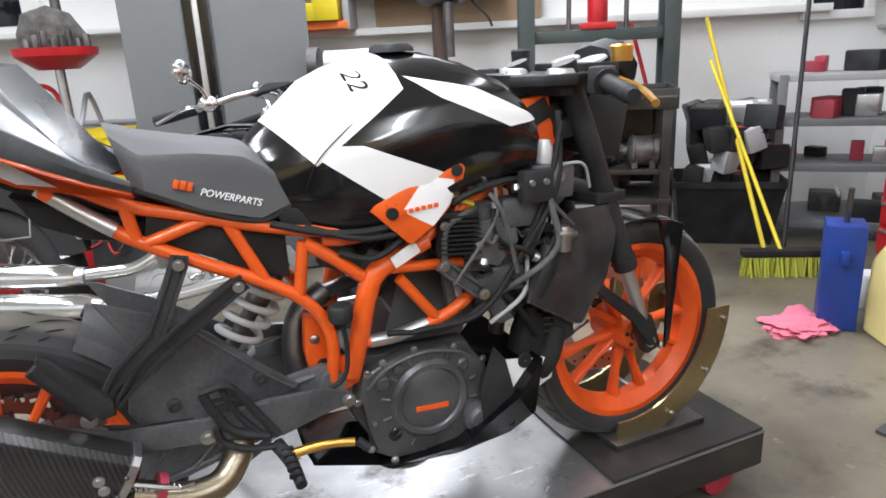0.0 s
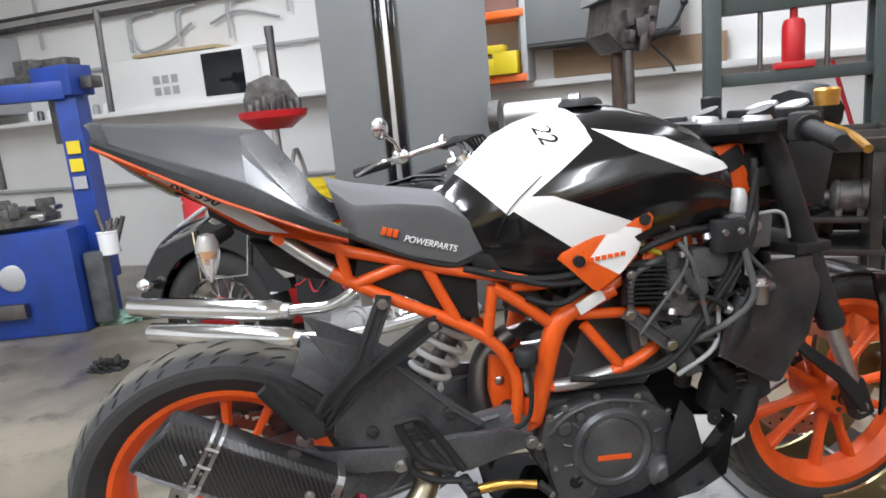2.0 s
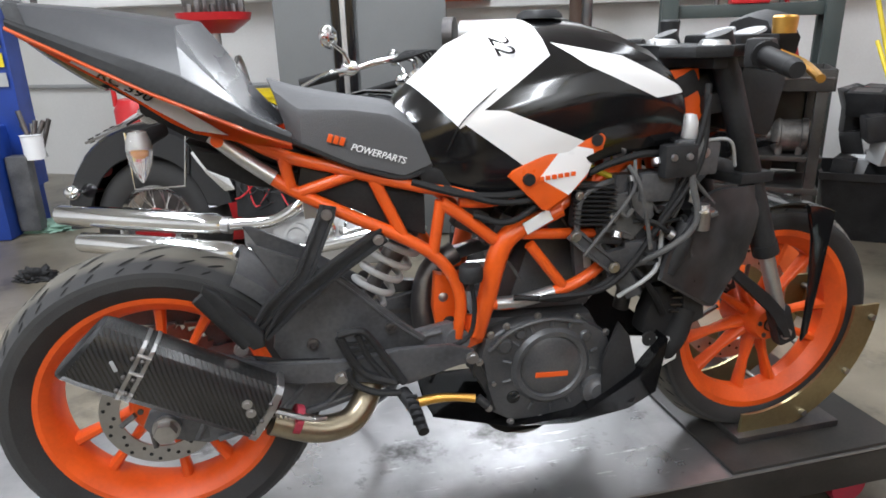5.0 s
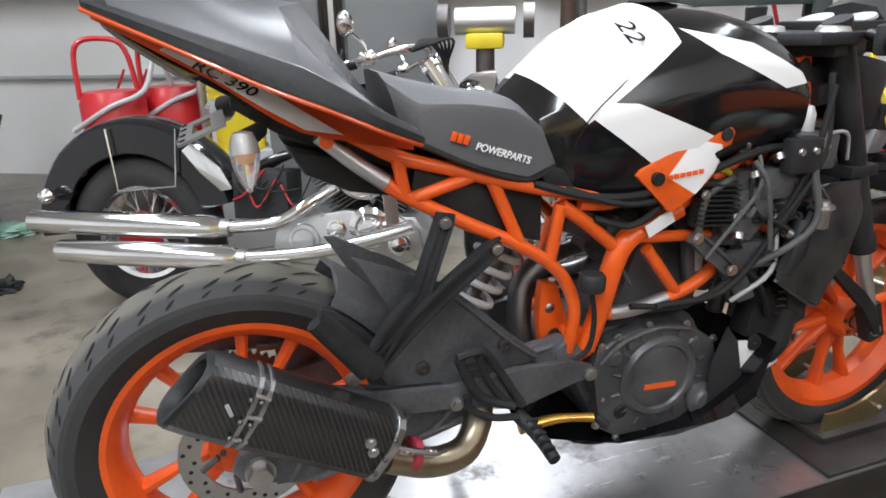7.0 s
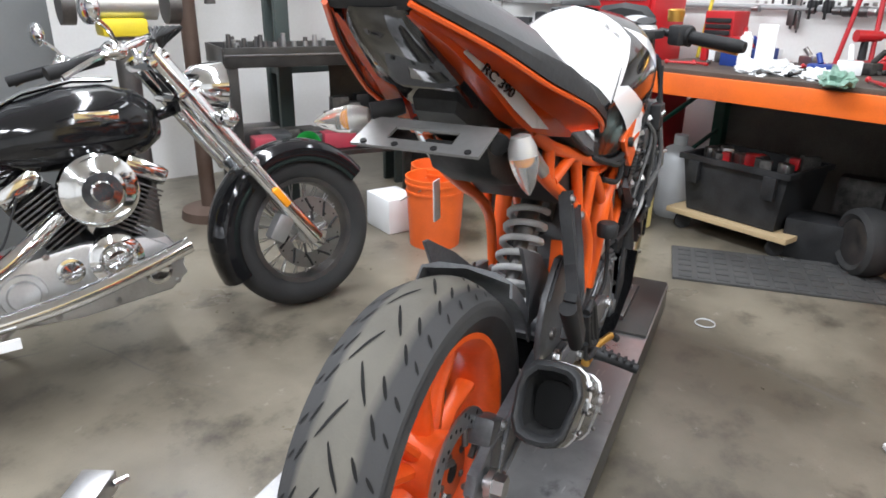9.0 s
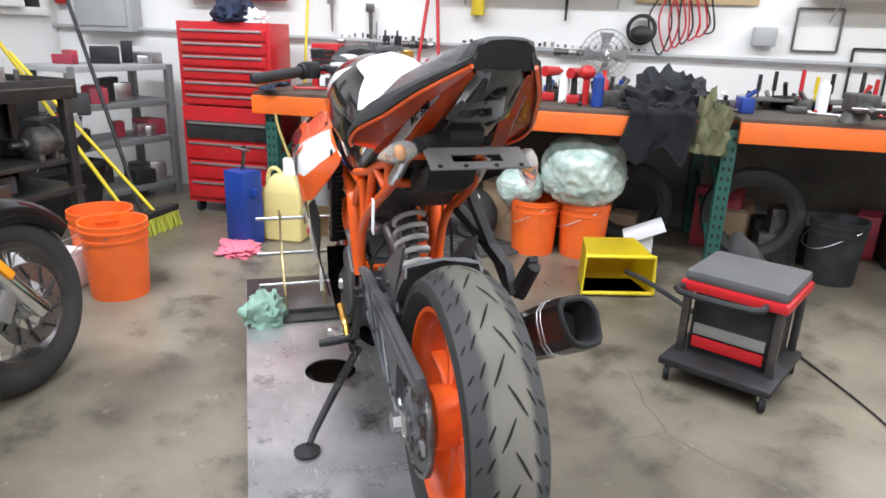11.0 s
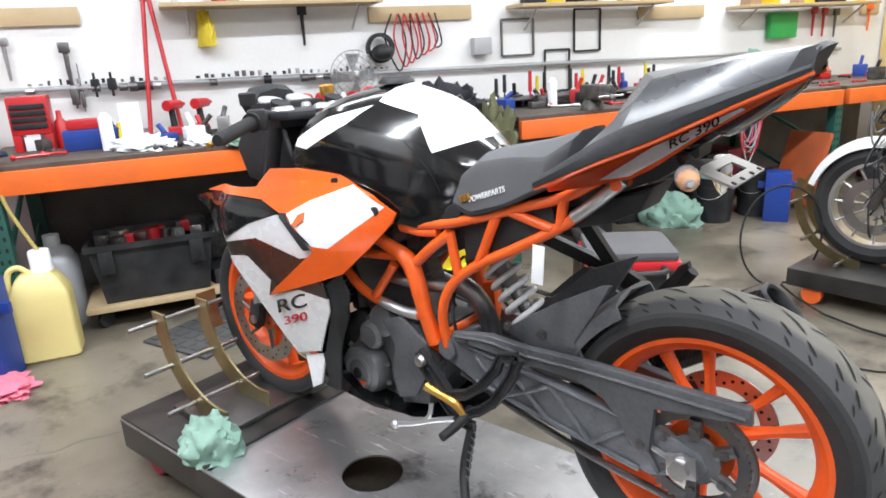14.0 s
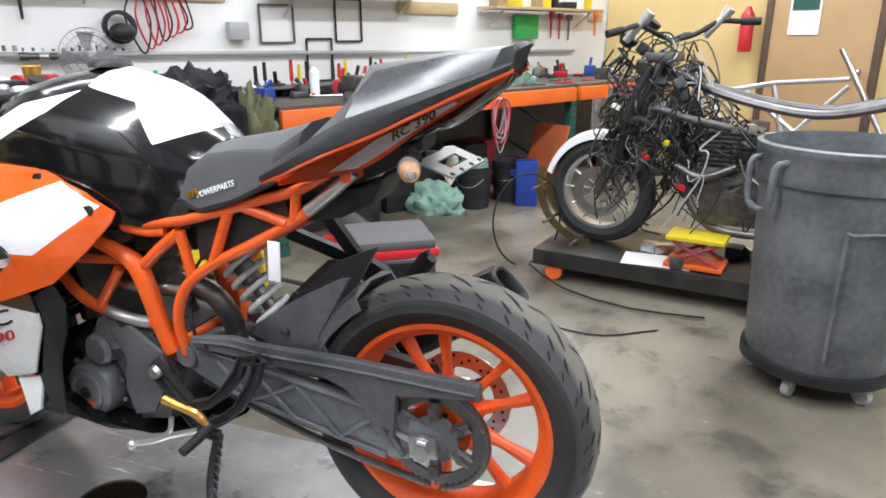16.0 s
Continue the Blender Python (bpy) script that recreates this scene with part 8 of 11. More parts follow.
draped("jacket", 2.17, 2.52, 0.25, 0.3, JACKET_CLOTH, "dark jacket hanging over the bench edge", "jacket", 5)
bm = B()
box(bm, (2.14, -1.85, 0.2), (0.17, 0.24, 0.05), yaw(-28) @ Matrix.Rotation(radians(-24), 3, "X"), 0.004)
box(bm, (2.2, -1.86, 0.085), (0.14, 0.16, 0.17), yaw(-28), 0.008)
tagged(part("carton", bm, PAPER), "pale carton leaning on another under the bench", "carton")
crumple("cloth", bench_at(2.62, 0.05, 0.72), (0.14, 0.1, 0.22), KHAKI, "khaki cloth hanging over the bench edge", "cloth", 4, 0.6)
bm = B()
ball(bm, bench_at(1.95, 0.3, 1.1), 0.05, 16, (1, 1, 0.85))
rod(bm, bench_at(1.95, 0.3, 0.914), bench_at(1.95, 0.3, 1.08), 0.02)
tagged(part("grease_gun", bm, RED_PAINT), "red-headed bottle pump standing on the bench", "pump")
for s, d, mat, lab, sz, seed in ((1.15, 0.05, RAG_GREEN, "pale green rag draped over the bench edge", (0.15, 0.07, 0.05), 2), (5.1, 0.4, RAG_GREEN, "green cloth heaped over a machine on the bench", (0.18, 0.14, 0.2), 6), (0.7, 0.3, PAPER, "crumpled white paper sheets on the bench", (0.2, 0.14, 0.05), 9), (1.0, 0.2, PAPER, "white rag on the bench", (0.1, 0.07, 0.04), 12)):
    crumple("rag", bench_at(s, d, 0.912), sz, mat, lab, "rag", seed, 0.7)
bm = bbox(0.17, 0.7, 1.1, 0.19, 0.16, 0.2, 0.01)
rt = tagged(part("tool_chest", bm, RED_PAINT), "small red tool chest on the bench", "tool chest")
for k in range(4):
    part("drawer_front", bbox(0.17, 0.615, 1.045 + k * 0.034, 0.165, 0.008, 0.026, 0.003), BLACK_PLASTIC, rt)
for o in (-0.075, 0.075):
    part("leg", bbox(0.17 + o, 0.7, 0.957, 0.04, 0.15, 0.088, 0.004), RED_PAINT, rt)
part("white_card", bbox(0.17, 0.64, 0.952, 0.09, 0.01, 0.075, 0.002), PAPER, rt, "white card between the legs")
for k in range(14):
    s = 3.0 + k * 0.11
    bm = B()
    o = bench_at(s, 0.75 + 0.1 * math.sin(k * 2.1), 0.914)
    rod(bm, o, o + Vector((0, 0, 0.1)), 0.006, n=8)
    rod(bm, o + Vector((0, 0, 0.1)), o + Vector((0, 0, 0.2 + 0.02 * (k % 3))), 0.014, 0.012, 10)
    tagged(part("screwdriver", bm, (BLACK_PLASTIC, BLACK_PLASTIC, RED_PAINT, YELLOW_PLASTIC)[k % 4]), "screwdriver standing upright in a rack", "screwdriver", "screwdrivers in the rack")
tr_ = tagged(part("tool_rack", bbox(3.7, 0.72, 0.97, 1.6, 0.3, 0.012, 0.003), DARK_STEEL), "dark metal tool rack on the bench", "rack")
for s in (2.96, 4.44):
    for d in (0.6, 0.84):
        part("leg", bbox(s, d, 0.938, 0.02, 0.02, 0.052, 0), DARK_STEEL, tr_)

draped("jeans", 0.0, 0.1, 0.16, 0.01, surface("faded_blue_denim", (0.05, 0.075, 0.13), (0.1, 0.13, 0.19), 0.85, scale=14), "faded blue cloth folded on the bench end", "cloth", 8)
for s, d, z, sx, sy, sz, mat, name, lab, cat in ((0.44, 0.5, 1.045, 0.17, 0.1, 0.05, RED_PAINT, "tool_case", "long red case stacked on a blue one", "case"), (0.46, 0.5, 0.966, 0.26, 0.14, 0.104, BLUE_PAINT, "tool_case", "blue case on the bench", "case"), (0.67, 0.28, 1.03, 0.1, 0.012, 0.23, PAPER, "angle_plate", "white angle plate standing on the bench", "plate")):
    tagged(part(name, bbox(s, d, z, sx, sy, sz, 0.006), mat), lab, cat)
for s, z0, z1, w in ((0.36, 1.1, 1.46, 0.03), (0.4, 1.08, 1.36, 0.014)):
    bm = bbox(s, 1.075, (z0 + z1) / 2, w * 0.4, 0.02, z1 - z0, 0.004)
    box(bm, bench_at(s, 1.07, z0 + 0.07), (w * 1.5, 0.03, 0.1), yaw(BENCH_YAW), 0.008)
    tagged(part("hanging_tool", bm, DARK_STEEL), "dark steel hand tool hung on the white wall", "tool", "tools on the wall")
for s in (0.48, 0.57):
    bm = bbox(s, 1.055, 1.23, 0.05, 0.05, 0.07, 0.012)
    rod(bm, bench_at(s, 1.03, 1.16), bench_at(s, 1.03, 1.3), 0.008, n=8)
    tagged(part("clamp", bm, BLACK_PLASTIC), "black spring clamp gripping the wall pipe", "clamp", "clamps on the pipe")
bm = B()
rod(bm, bench_at(-0.06, 0.8, 0.915), bench_at(-0.11, 1.06, 1.75), 0.011, n=10)
tagged(part("yellow_stick", bm, YELLOW_PLASTIC), "yellow stick leaning on the wall behind the bench", "stick")

# vices on the bench edge
for s, mat in ((3.35, GREASE), (4.2, RED_PAINT)):
    v = thing("bench_vice", "bench vice bolted to the edge of the workbench", "vice", "vices on the bench")
    bm = B()
    lathe(bm, [(0.001, 0), (0.08, 0), (0.07, 0.03), (0.05, 0.06), (0.001, 0.07)], bench_at(s, 0.1, 0.914), (0, 0, 1), 20)
    part("base", bm, mat, v)
    part("jaw", bbox(s, 0.06, 1.02, 0.11, 0.22, 0.09, 0.012), mat, v)
    bm = B()
    rod(bm, bench_at(s, -0.1, 1.0), bench_at(s, -0.02, 1.0), 0.014)
    rod(bm, bench_at(s - 0.09, -0.09, 1.0), bench_at(s + 0.09, -0.09, 1.0), 0.007)
    part("screw_handle", bm, STEEL, v)

# wall behind the bench
def wall_thing(name, bm, mat, label, category, group=""):
    return tagged(part(name, bm, mat), label, category, group)


bm = B()
tube(bm, [bench_at(-2.4, 1.07, 1.25), bench_at(6.8, 1.07, 1.15)], 0.016, curved=False)
wall_thing("pipe", bm, PALE_GREY, "grey conduit pipe along the bench wall", "pipe")
for k in range(46):
    s = 0.15 + k * 0.048 + rng.uniform(-0.01, 0.01)
    if 0.9 < s < 1.05:
        continue
    bm = B()
    o = bench_at(s, 1.045, 1.245 - 0.011 * s)
    rod(bm, o, o + Vector((0, 0, rng.uniform(0.012, 0.035))), rng.uniform(0.006, 0.014), n=8)
    if k % 7 == 0 or 9 < k % 23 < 14:
        rod(bm, o - Vector((0, 0, 0.03)) - Vector((0.012, 0.02, 0)), o - Vector((0, 0, 0.03)) + Vector((0.012, 0.02, 0)), rng.uniform(0.018, 0.03), n=12)
    tagged(part("socket", bm, rng.choice((DARK_STEEL, STEEL, BLACK_PLASTIC))), "steel socket hung along the wall pipe", "socket", "sockets on the pipe")
for s0, s1, z in ((0.9, 2.25, 1.655), (3.28, 4.62, 1.6), (5.4, 6.98, 1.545)):
    sh = thing("wall_shelf", "pale wooden shelf on the bench wall", "shelf", "wall shelves")
    part("board", bbox((s0 + s1) / 2, 0.98, z, s1 - s0, 0.26, 0.025, 0.003), PALE_WOOD, sh)
    for s in (s0 + 0.15, s1 - 0.15):
        bm = B()
        rod(bm, bench_at(s, 0.9, z - 0.012), bench_at(s, 1.1, z - 0.16), 0.008, n=6)
        part("bracket", bm, STEEL, sh)
    n = int((s1 - s0) * 6)
    for k in range(n):
        s = s0 + 0.1 + (s1 - s0 - 0.2) * (k + rng.uniform(0.1, 0.9)) / n
        w, h = rng.uniform(0.05, 0.16), rng.uniform(0.05, 0.22)
        tagged(part("shelf_box", bbox(s, 0.97, z + 0.013 + h / 2, w, rng.uniform(0.08, 0.16), h, 0.006, rng.uniform(-20, 20)), rng.choice((PAPER, BLACK_PLASTIC, DARK_STEEL, YELLOW_PLASTIC, RED_PAINT, CARDBOARD, BLACK_PLASTIC))), "small box or tool standing on a wall shelf", "box", "boxes on the shelves")
for s0, s1, z in ((2.22, 2.99, 1.58), (4.48, 5.15, 1.53), (7.05, 7.3, 1.5), (-0.2, 0.46, 1.625)):
    tagged(part("hook_board", bbox((s0 + s1) / 2, 1.1, z, s1 - s0, 0.02, 0.1, 0.003), PALE_WOOD), "pale wooden hook board on the wall", "board", "hook boards")
# frames
for s, z, w, h, mat in ((3.37, 1.39, 0.27, 0.26, DARK_STEEL), (3.99, 1.42, 0.24, 0.31, BLACK_PLASTIC), (3.715, 1.13, 0.22, 0.31, BLACK_PLASTIC)):
    t = thing("gasket_frame", "empty dark rectangular frame hung on the wall", "frame", "frames on the wall")
    for ds, dz, sw, sh_ in ((0, h / 2, w, 0.014), (0, -h / 2, w, 0.014), (w / 2, 0, 0.014, h), (-w / 2, 0, 0.014, h)):
        part("frame_bar", bbox(s + ds, 1.1, z + dz, sw, 0.012, sh_, 0.001), mat, t)
tagged(part("wall_box", bbox(3.05, 1.07, 1.34, 0.14, 0.08, 0.12, 0.01), PALE_GREY), "small grey switch box on the wall", "switch box")
# red jumper cables and cutters
for k in range(7):
    bm = B()
    s = 2.37 + 0.045 * k
    tube(bm, [bench_at(s, 1.06, 1.58), bench_at(s - 0.06 + 0.02 * k, 1.05, 1.42), bench_at(s + 0.03, 1.05, 1.2 + 0.025 * k), bench_at(s + 0.09, 1.05, 1.38), bench_at(s + 0.05, 1.06, 1.58)], 0.006, 7)
    tagged(part("jumper_cable", bm, RED_PLASTIC if k % 3 else RUBBER), "red jumper cable hung from a hook board", "cable", "jumper cables")
cut = thing("bolt_cutters", "long red bolt cutters leaning on the bench wall", "bolt cutters")
for s0, s1 in ((0.74, 0.82), (0.92, 0.85)):
    bm = B()
    tube(bm, [bench_at(s0, 0.9, 0.93), bench_at(s1, 1.04, 1.72)], 0.013, 10, curved=False)
    part("handle", bm, RED_PLASTIC, cut)
part("head", bbox(0.83, 1.05, 1.76, 0.06, 0.02, 0.14, 0.004), DARK_STEEL, cut)
crumple("glove", bench_at(1.15, 1.05, 1.42), (0.08, 0.04, 0.17), YELLOW_PLASTIC, "yellow work glove hung on the wall", "glove", 5, 0.4)
for k, (s, z) in enumerate(((0.35, 1.35), (0.05, 1.4), (1.76, 1.52), (6.42, 1.4), (6.55, 1.39), (7.15, 1.42), (6.7, 1.38))):
    bm = B()
    rod(bm, bench_at(s, 1.08, z + 0.1), bench_at(s, 1.08, z - 0.12), 0.014, 0.008, 8)
    box(bm, bench_at(s, 1.07, z + 0.1), (0.06, 0.03, 0.06), yaw(BENCH_YAW), 0.006)
    tagged(part("hung_tool", bm, (DARK_STEEL, STEEL, BLACK_PLASTIC, RED_PAINT, RED_PAINT, ORANGE_BUCKET, DARK_STEEL)[k]), "hand tool hung on the bench wall", "tool", "tools hung on the wall")
bm = bbox(6.03, 1.07, 1.385, 0.32, 0.05, 0.22, 0.006)
tagged(part("green_organiser", bm, GREEN_PLASTIC), "green plastic tool holder on the wall", "tool holder")
bm = B()
lathe(bm, [(0.075, -0.02), (0.1, -0.02), (0.1, 0.02), (0.075, 0.02)], bench_at(2.27, 1.05, 1.36), fx, 24, closed=True)
ball(bm, bench_at(2.27, 1.0, 1.33), 0.08, 14, (1, 1, 0.7))
tagged(part("cap_hat", bm, BLACK_PLASTIC), "black cap hung on the wall", "cap")

# under and before the bench
def bucket(c, r, h, mat, label, category="bucket", group="", taper=0.86):
    t = thing("bucket", label, category, group)
    c = Vector(c)
    bm = B()
    lathe(bm, [(0.001, 0), (r * taper, 0), (r * 0.97, h * 0.78), (r * 1.0, h * 0.78), (r * 1.0, h * 0.81), (r * 0.975, h * 0.81), (r * 0.985, h * 0.9), (r * 1.03, h * 0.9), (r * 1.03, h * 0.93), (r, h * 0.93), (r * 1.02, h), (r * 0.96, h), (r * taper * 0.95, 0.015), (0.001, 0.015)], c, (0, 0, 1), 36)
    part("tub", bm, mat, t)
    bm = B()
    e = Vector((r * 1.03, 0, h * 0.88))
    tube(bm, [c + e, c + Vector((r * 0.5, r * 1.12, h * 0.62)), c + Vector((-r * 0.4, r * 1.14, h * 0.6)), c + Vector((-r * 1.03, 0, h * 0.88))], 0.0025, 6)
    part("bail_handle", bm, STEEL, t)
    return t


bucket((2.21, 1.066, 0), 0.155, 0.375, ORANGE_BUCKET, "grimy orange plastic bucket on the floor", group="orange buckets")
bucket((2.47, 1.17, 0), 0.155, 0.37, ORANGE_BUCKET, "orange plastic bucket beside the battery tub", group="orange buckets")
bucket((2.48, -1.28, 0), 0.15, 0.34, ORANGE_BUCKET, "orange bucket holding a rag bag", group="orange buckets")
bucket((2.36, -1.56, 0), 0.155, 0.34, ORANGE_BUCKET, "orange bucket holding a large rag bag", group="orange buckets")
bucket((1.64, -2.78, 0), 0.15, 0.37, BLACK_PLASTIC, "black plastic bucket on the floor", group="black buckets")
bucket((1.12, -3.72, 0), 0.14, 0.33, BLACK_PLASTIC, "black bucket with rags in it", group="black buckets")
bucket((0.92, -4.05, 0), 0.14, 0.33, BLACK_PLASTIC, "black bucket beside the bench", group="black buckets")
bucket((0.14, 2.76, 0.56), 0.15, 0.36, YELLOW_PLASTIC, "yellow plastic bucket on a stand")


def rag_bag(c, r, seed, squash=0.85):
    bm = B()
    bmesh.ops.create_icosphere(bm, subdivisions=5, radius=1)
    for v in bm.verts:
        p = v.co.normalized()
        k = 1 + 0.16 * noise.noise(p * 1.6 + Vector((seed, 0, 0))) + 0.1 * abs(noise.noise(p * 4.5 + Vector((0, seed, 0)))) + 0.05 * abs(noise.noise(p * 11))
        v.co = Vector(c) + Vector((p.x, p.y, p.z * squash)) * r * k
    return tagged(part("rag_bag", bm, BAG_GREEN, smooth=80), "clear plastic bag stuffed with pale green rags", "bag", "rag bags")


rag_bag((2.36, -1.53, 0.53), 0.25, 3)
rag_bag((2.56, -1.2, 0.4), 0.14, 7)
crumple("rag", (1.12, -3.72, 0.3), (0.11, 0.11, 0.08), RAG_GREEN, "green rag in a black bucket", "rag", 21)
crumple("rag", (1.36, -3.48, 0), (0.22, 0.16, 0.18), RAG_GREEN, "heap of pale green rags on the floor", "rag", 22, 0.45)
crumple("rag", (1.3, 0.385, DECK_TOP), (0.1, 0.085, 0.085), RAG_GREEN, "crumpled green rag on the lift table", "rag", 23, 0.45)
crumple("rag", (2.8, 0.5, 0), (0.17, 0.12, 0.035), RAG_PINK, "pink rag spread on the floor", "rag", 24, 0.8)
crumple("rag", (-1.3, 3.55, 0), (0.2, 0.12, 0.05), RAG_GREEN, "pale green rag on the floor by the blue machine", "rag", 25, 0.7)
crumple("debris", (-1.1, 2.45, 0), (0.09, 0.06, 0.05), RUBBER, "small dark scrap on the floor", "scrap", 26, 0.9)
bm = B()
box(bm, (1.2, -0.945, 0.012), (0.07, 0.03, 0.02), yaw(30), 0.006)
tagged(part("paper_scrap", bm, PAPER), "white paper scrap on the floor", "paper")
bm = B()
lathe(bm, [(0.036, 0.0), (0.039, 0.004), (0.042, 0.0)], (1.85, -0.36, 0.003), (0, 0, 1), 28)
for f in [f for f in bm.faces if len(f.verts) > 8]:
    bm.faces.remove(f)
tagged(part("ring_mark", bm, PALE_GREY), "pale cord ring on the floor", "ring")
# jug
jug = thing("fuel_jug", "yellowed square plastic fuel jug with a white cap", "jug")
bm = B()
rot = yaw(62)


def jr(z, w, d):
    return [Vector((3.0, 0.2, z)) + rot @ Vector(((math.copysign(abs(math.cos(a)) ** 0.2, math.cos(a))) * w, math.copysign(abs(math.sin(a)) ** 0.2, math.sin(a)) * d, 0)) for a in (2 * math.pi * i / 28 for i in range(28))]


loft(bm, [jr(0.0, 0.115, 0.085), jr(0.012, 0.128, 0.095), jr(0.2, 0.128, 0.096), jr(0.31, 0.127, 0.095), jr(0.33, 0.122, 0.09), jr(0.4, 0.085, 0.066), jr(0.42, 0.06, 0.05)])
part("body", bm, CREAM, jug, smooth=30)
bm = B()
lathe(bm, [(0.001, 0.1), (0.04, 0.1), (0.046, 0.09), (0.046, 0.02), (0.05, 0)], (3.0, 0.17, 0.42), (0, 0, 1), 26)
part("cap", bm, PAPER, jug, "white screw cap")
bm = B()
tube(bm, [(3.0, 0.17, 0.515), (3.02, 0.2, 0.6), (3.045, 0.235, 0.72), (3.06, 0.245, 0.79)], 0.009, 8)
part("filler_tube", bm, surface("stained_clear_hose", (0.45, 0.36, 0.12), (0.3, 0.24, 0.09), 0.35, scale=20), jug, "stained yellow filler tube")
bm = B()
tube(bm, [Vector((3.0, 0.2, 0.41)) + rot @ Vector((0.02, 0, 0)), Vector((3.0, 0.2, 0.45)) + rot @ Vector((0.07, 0, 0)), Vector((3.0, 0.2, 0.42)) + rot @ Vector((0.115, 0, 0)), Vector((3.0, 0.2, 0.3)) + rot @ Vector((0.125, 0, 0))], 0.014, 8)
part("handle", bm, CREAM, jug)
# blue stands
for p, h, yw in (((2.95, 0.46), 0.46, 40), ((0.74, -3.92), 0.36, 15)):
    t = thing("jack_stand", "blue sheet-steel stand on the floor", "stand", "blue stands")
    bm = B()
    box(bm, (p[0], p[1], h / 2), (0.17, 0.15, h), yaw(yw), 0.008)
    part("body", bm, BLUE_PAINT, t)
    bm = B()
    box(bm, (p[0], p[1], h * 0.72), (0.26, 0.03, 0.05), yaw(yw), 0.004)
    part("cross_bar", bm, BLUE_PAINT, t)
    if h > 0.4:
        bm = B()
        rod(bm, (p[0], p[1], h - 0.01), (p[0] - 0.02, p[1] - 0.02, h + 0.15), 0.012, n=10)
        part("screw_stem", bm, DARK_STEEL, t)
        bm = B()
        rod(bm, (p[0] - 0.02, p[1] + 0.05, h + 0.14), (p[0] - 0.14, p[1] - 0.05, h + 0.14), 0.007, n=10)
        part("tommy_bar", bm, STEEL, t, "bright steel tommy bar")
bm = B()
lathe(bm, [(0.001, 0), (0.1, 0), (0.11, 0.03), (0.11, 0.36), (0.08, 0.42), (0.04, 0.44), (0.04, 0.5), (0.001, 0.5)], (3.36, -0.02, 0), (0, 0, 1), 28)
tagged(part("gas_cylinder", bm, PALE_GREY), "pale grey gas cylinder under the bench", "gas cylinder")
bm = B()
lathe(bm, [(0.001, 0), (0.055, 0), (0.06, 0.01), (0.06, 0.15), (0.055, 0.16), (0.001, 0.16)], (3.25, 0.52, 0), (0, 0, 1), 24)
tagged(part("paint_can", bm, PAPER), "white can on the floor", "can")
# tote on a dolly
tote = thing("storage_tote", "black plastic storage tote on a wooden dolly under the bench", "tote")
bm = B()
cT = Vector((3.13, -0.44, 0))
rT = yaw(BENCH_YAW)


def tr(z, w, d):
    return [cT + Vector((0, 0, z)) + rT @ Vector((a * w, b * d, 0)) for a, b in ((-1, -1), (1, -1), (1, 1), (-1, 1))]


loft(bm, [tr(0.13, 0.26, 0.18), tr(0.42, 0.3, 0.21), tr(0.42, 0.32, 0.23), tr(0.45, 0.32, 0.23), tr(0.45, 0.3, 0.21), tr(0.16, 0.25, 0.17)])
part("tub", bm, BLACK_PLASTIC, tote)
for k in (-0.22, 0.22):
    bm = B()
    box(bm, cT + rT @ Vector((k, -0.225, 0)) + Vector((0, 0, 0.36)), (0.07, 0.03, 0.12), rT, 0.006)
    part("latch", bm, BLACK_PLASTIC, tote)
bm = B()
box(bm, cT + Vector((0, 0, 0.11)), (0.72, 0.46, 0.03), rT, 0.004)
part("dolly_board", bm, PALE_WOOD, tote, "wooden dolly board")
for a in (-0.28, 0.28):
    for b in (-0.17, 0.17):
        bm = B()
        lathe(bm, [(0.01, -0.012), (0.045, -0.012), (0.047, 0), (0.045, 0.012), (0.01, 0.012)], cT + rT @ Vector((a, b, 0)) + Vector((0, 0, 0.047)), (1, 0.3, 0), 18)
        part("caster", bm, RUBBER, tote)
for k in range(16):
    bm = B()
    p = cT + rT @ Vector((rng.uniform(-0.24, 0.24), rng.uniform(-0.15, 0.15), 0)) + Vector((0, 0, 0.44))
    box(bm, p, (rng.uniform(0.04, 0.1), rng.uniform(0.03, 0.08), rng.uniform(0.05, 0.1)), yaw(rng.uniform(0, 180)), 0.008)
    tagged(part("scrap_part", bm, rng.choice((GREASE, STEEL, DARK_STEEL, RED_PAINT))), "metal scrap part piled in the tote", "machine part", "scrap in the tote")


def loose_tyre(c, axis, R, w, lab, rimmat=None):
    t = thing("spare_wheel" if rimmat else "spare_wheel", lab, "tyre", "tyres under the bench")
    bm = B()
    a, b, d = frame_of(axis)
    prof = [(R * 0.66, -w * 0.4), (R * 0.8, -w * 0.5), (R * 0.95, -w * 0.38), (R, 0), (R * 0.95, w * 0.38), (R * 0.8, w * 0.5), (R * 0.66, w * 0.4)]
    lathe(bm, prof, c, axis, 40, closed=True)
    part("casing", bm, TYRE, t)
    if rimmat:
        bm = B()
        lathe(bm, [(R * 0.15, -w * 0.3), (R * 0.6, -w * 0.42), (R * 0.67, -w * 0.38), (R * 0.67, w * 0.38), (R * 0.6, w * 0.42), (R * 0.15, w * 0.3)], c, axis, 32)
        part("wheel_disc", bm, rimmat, t)


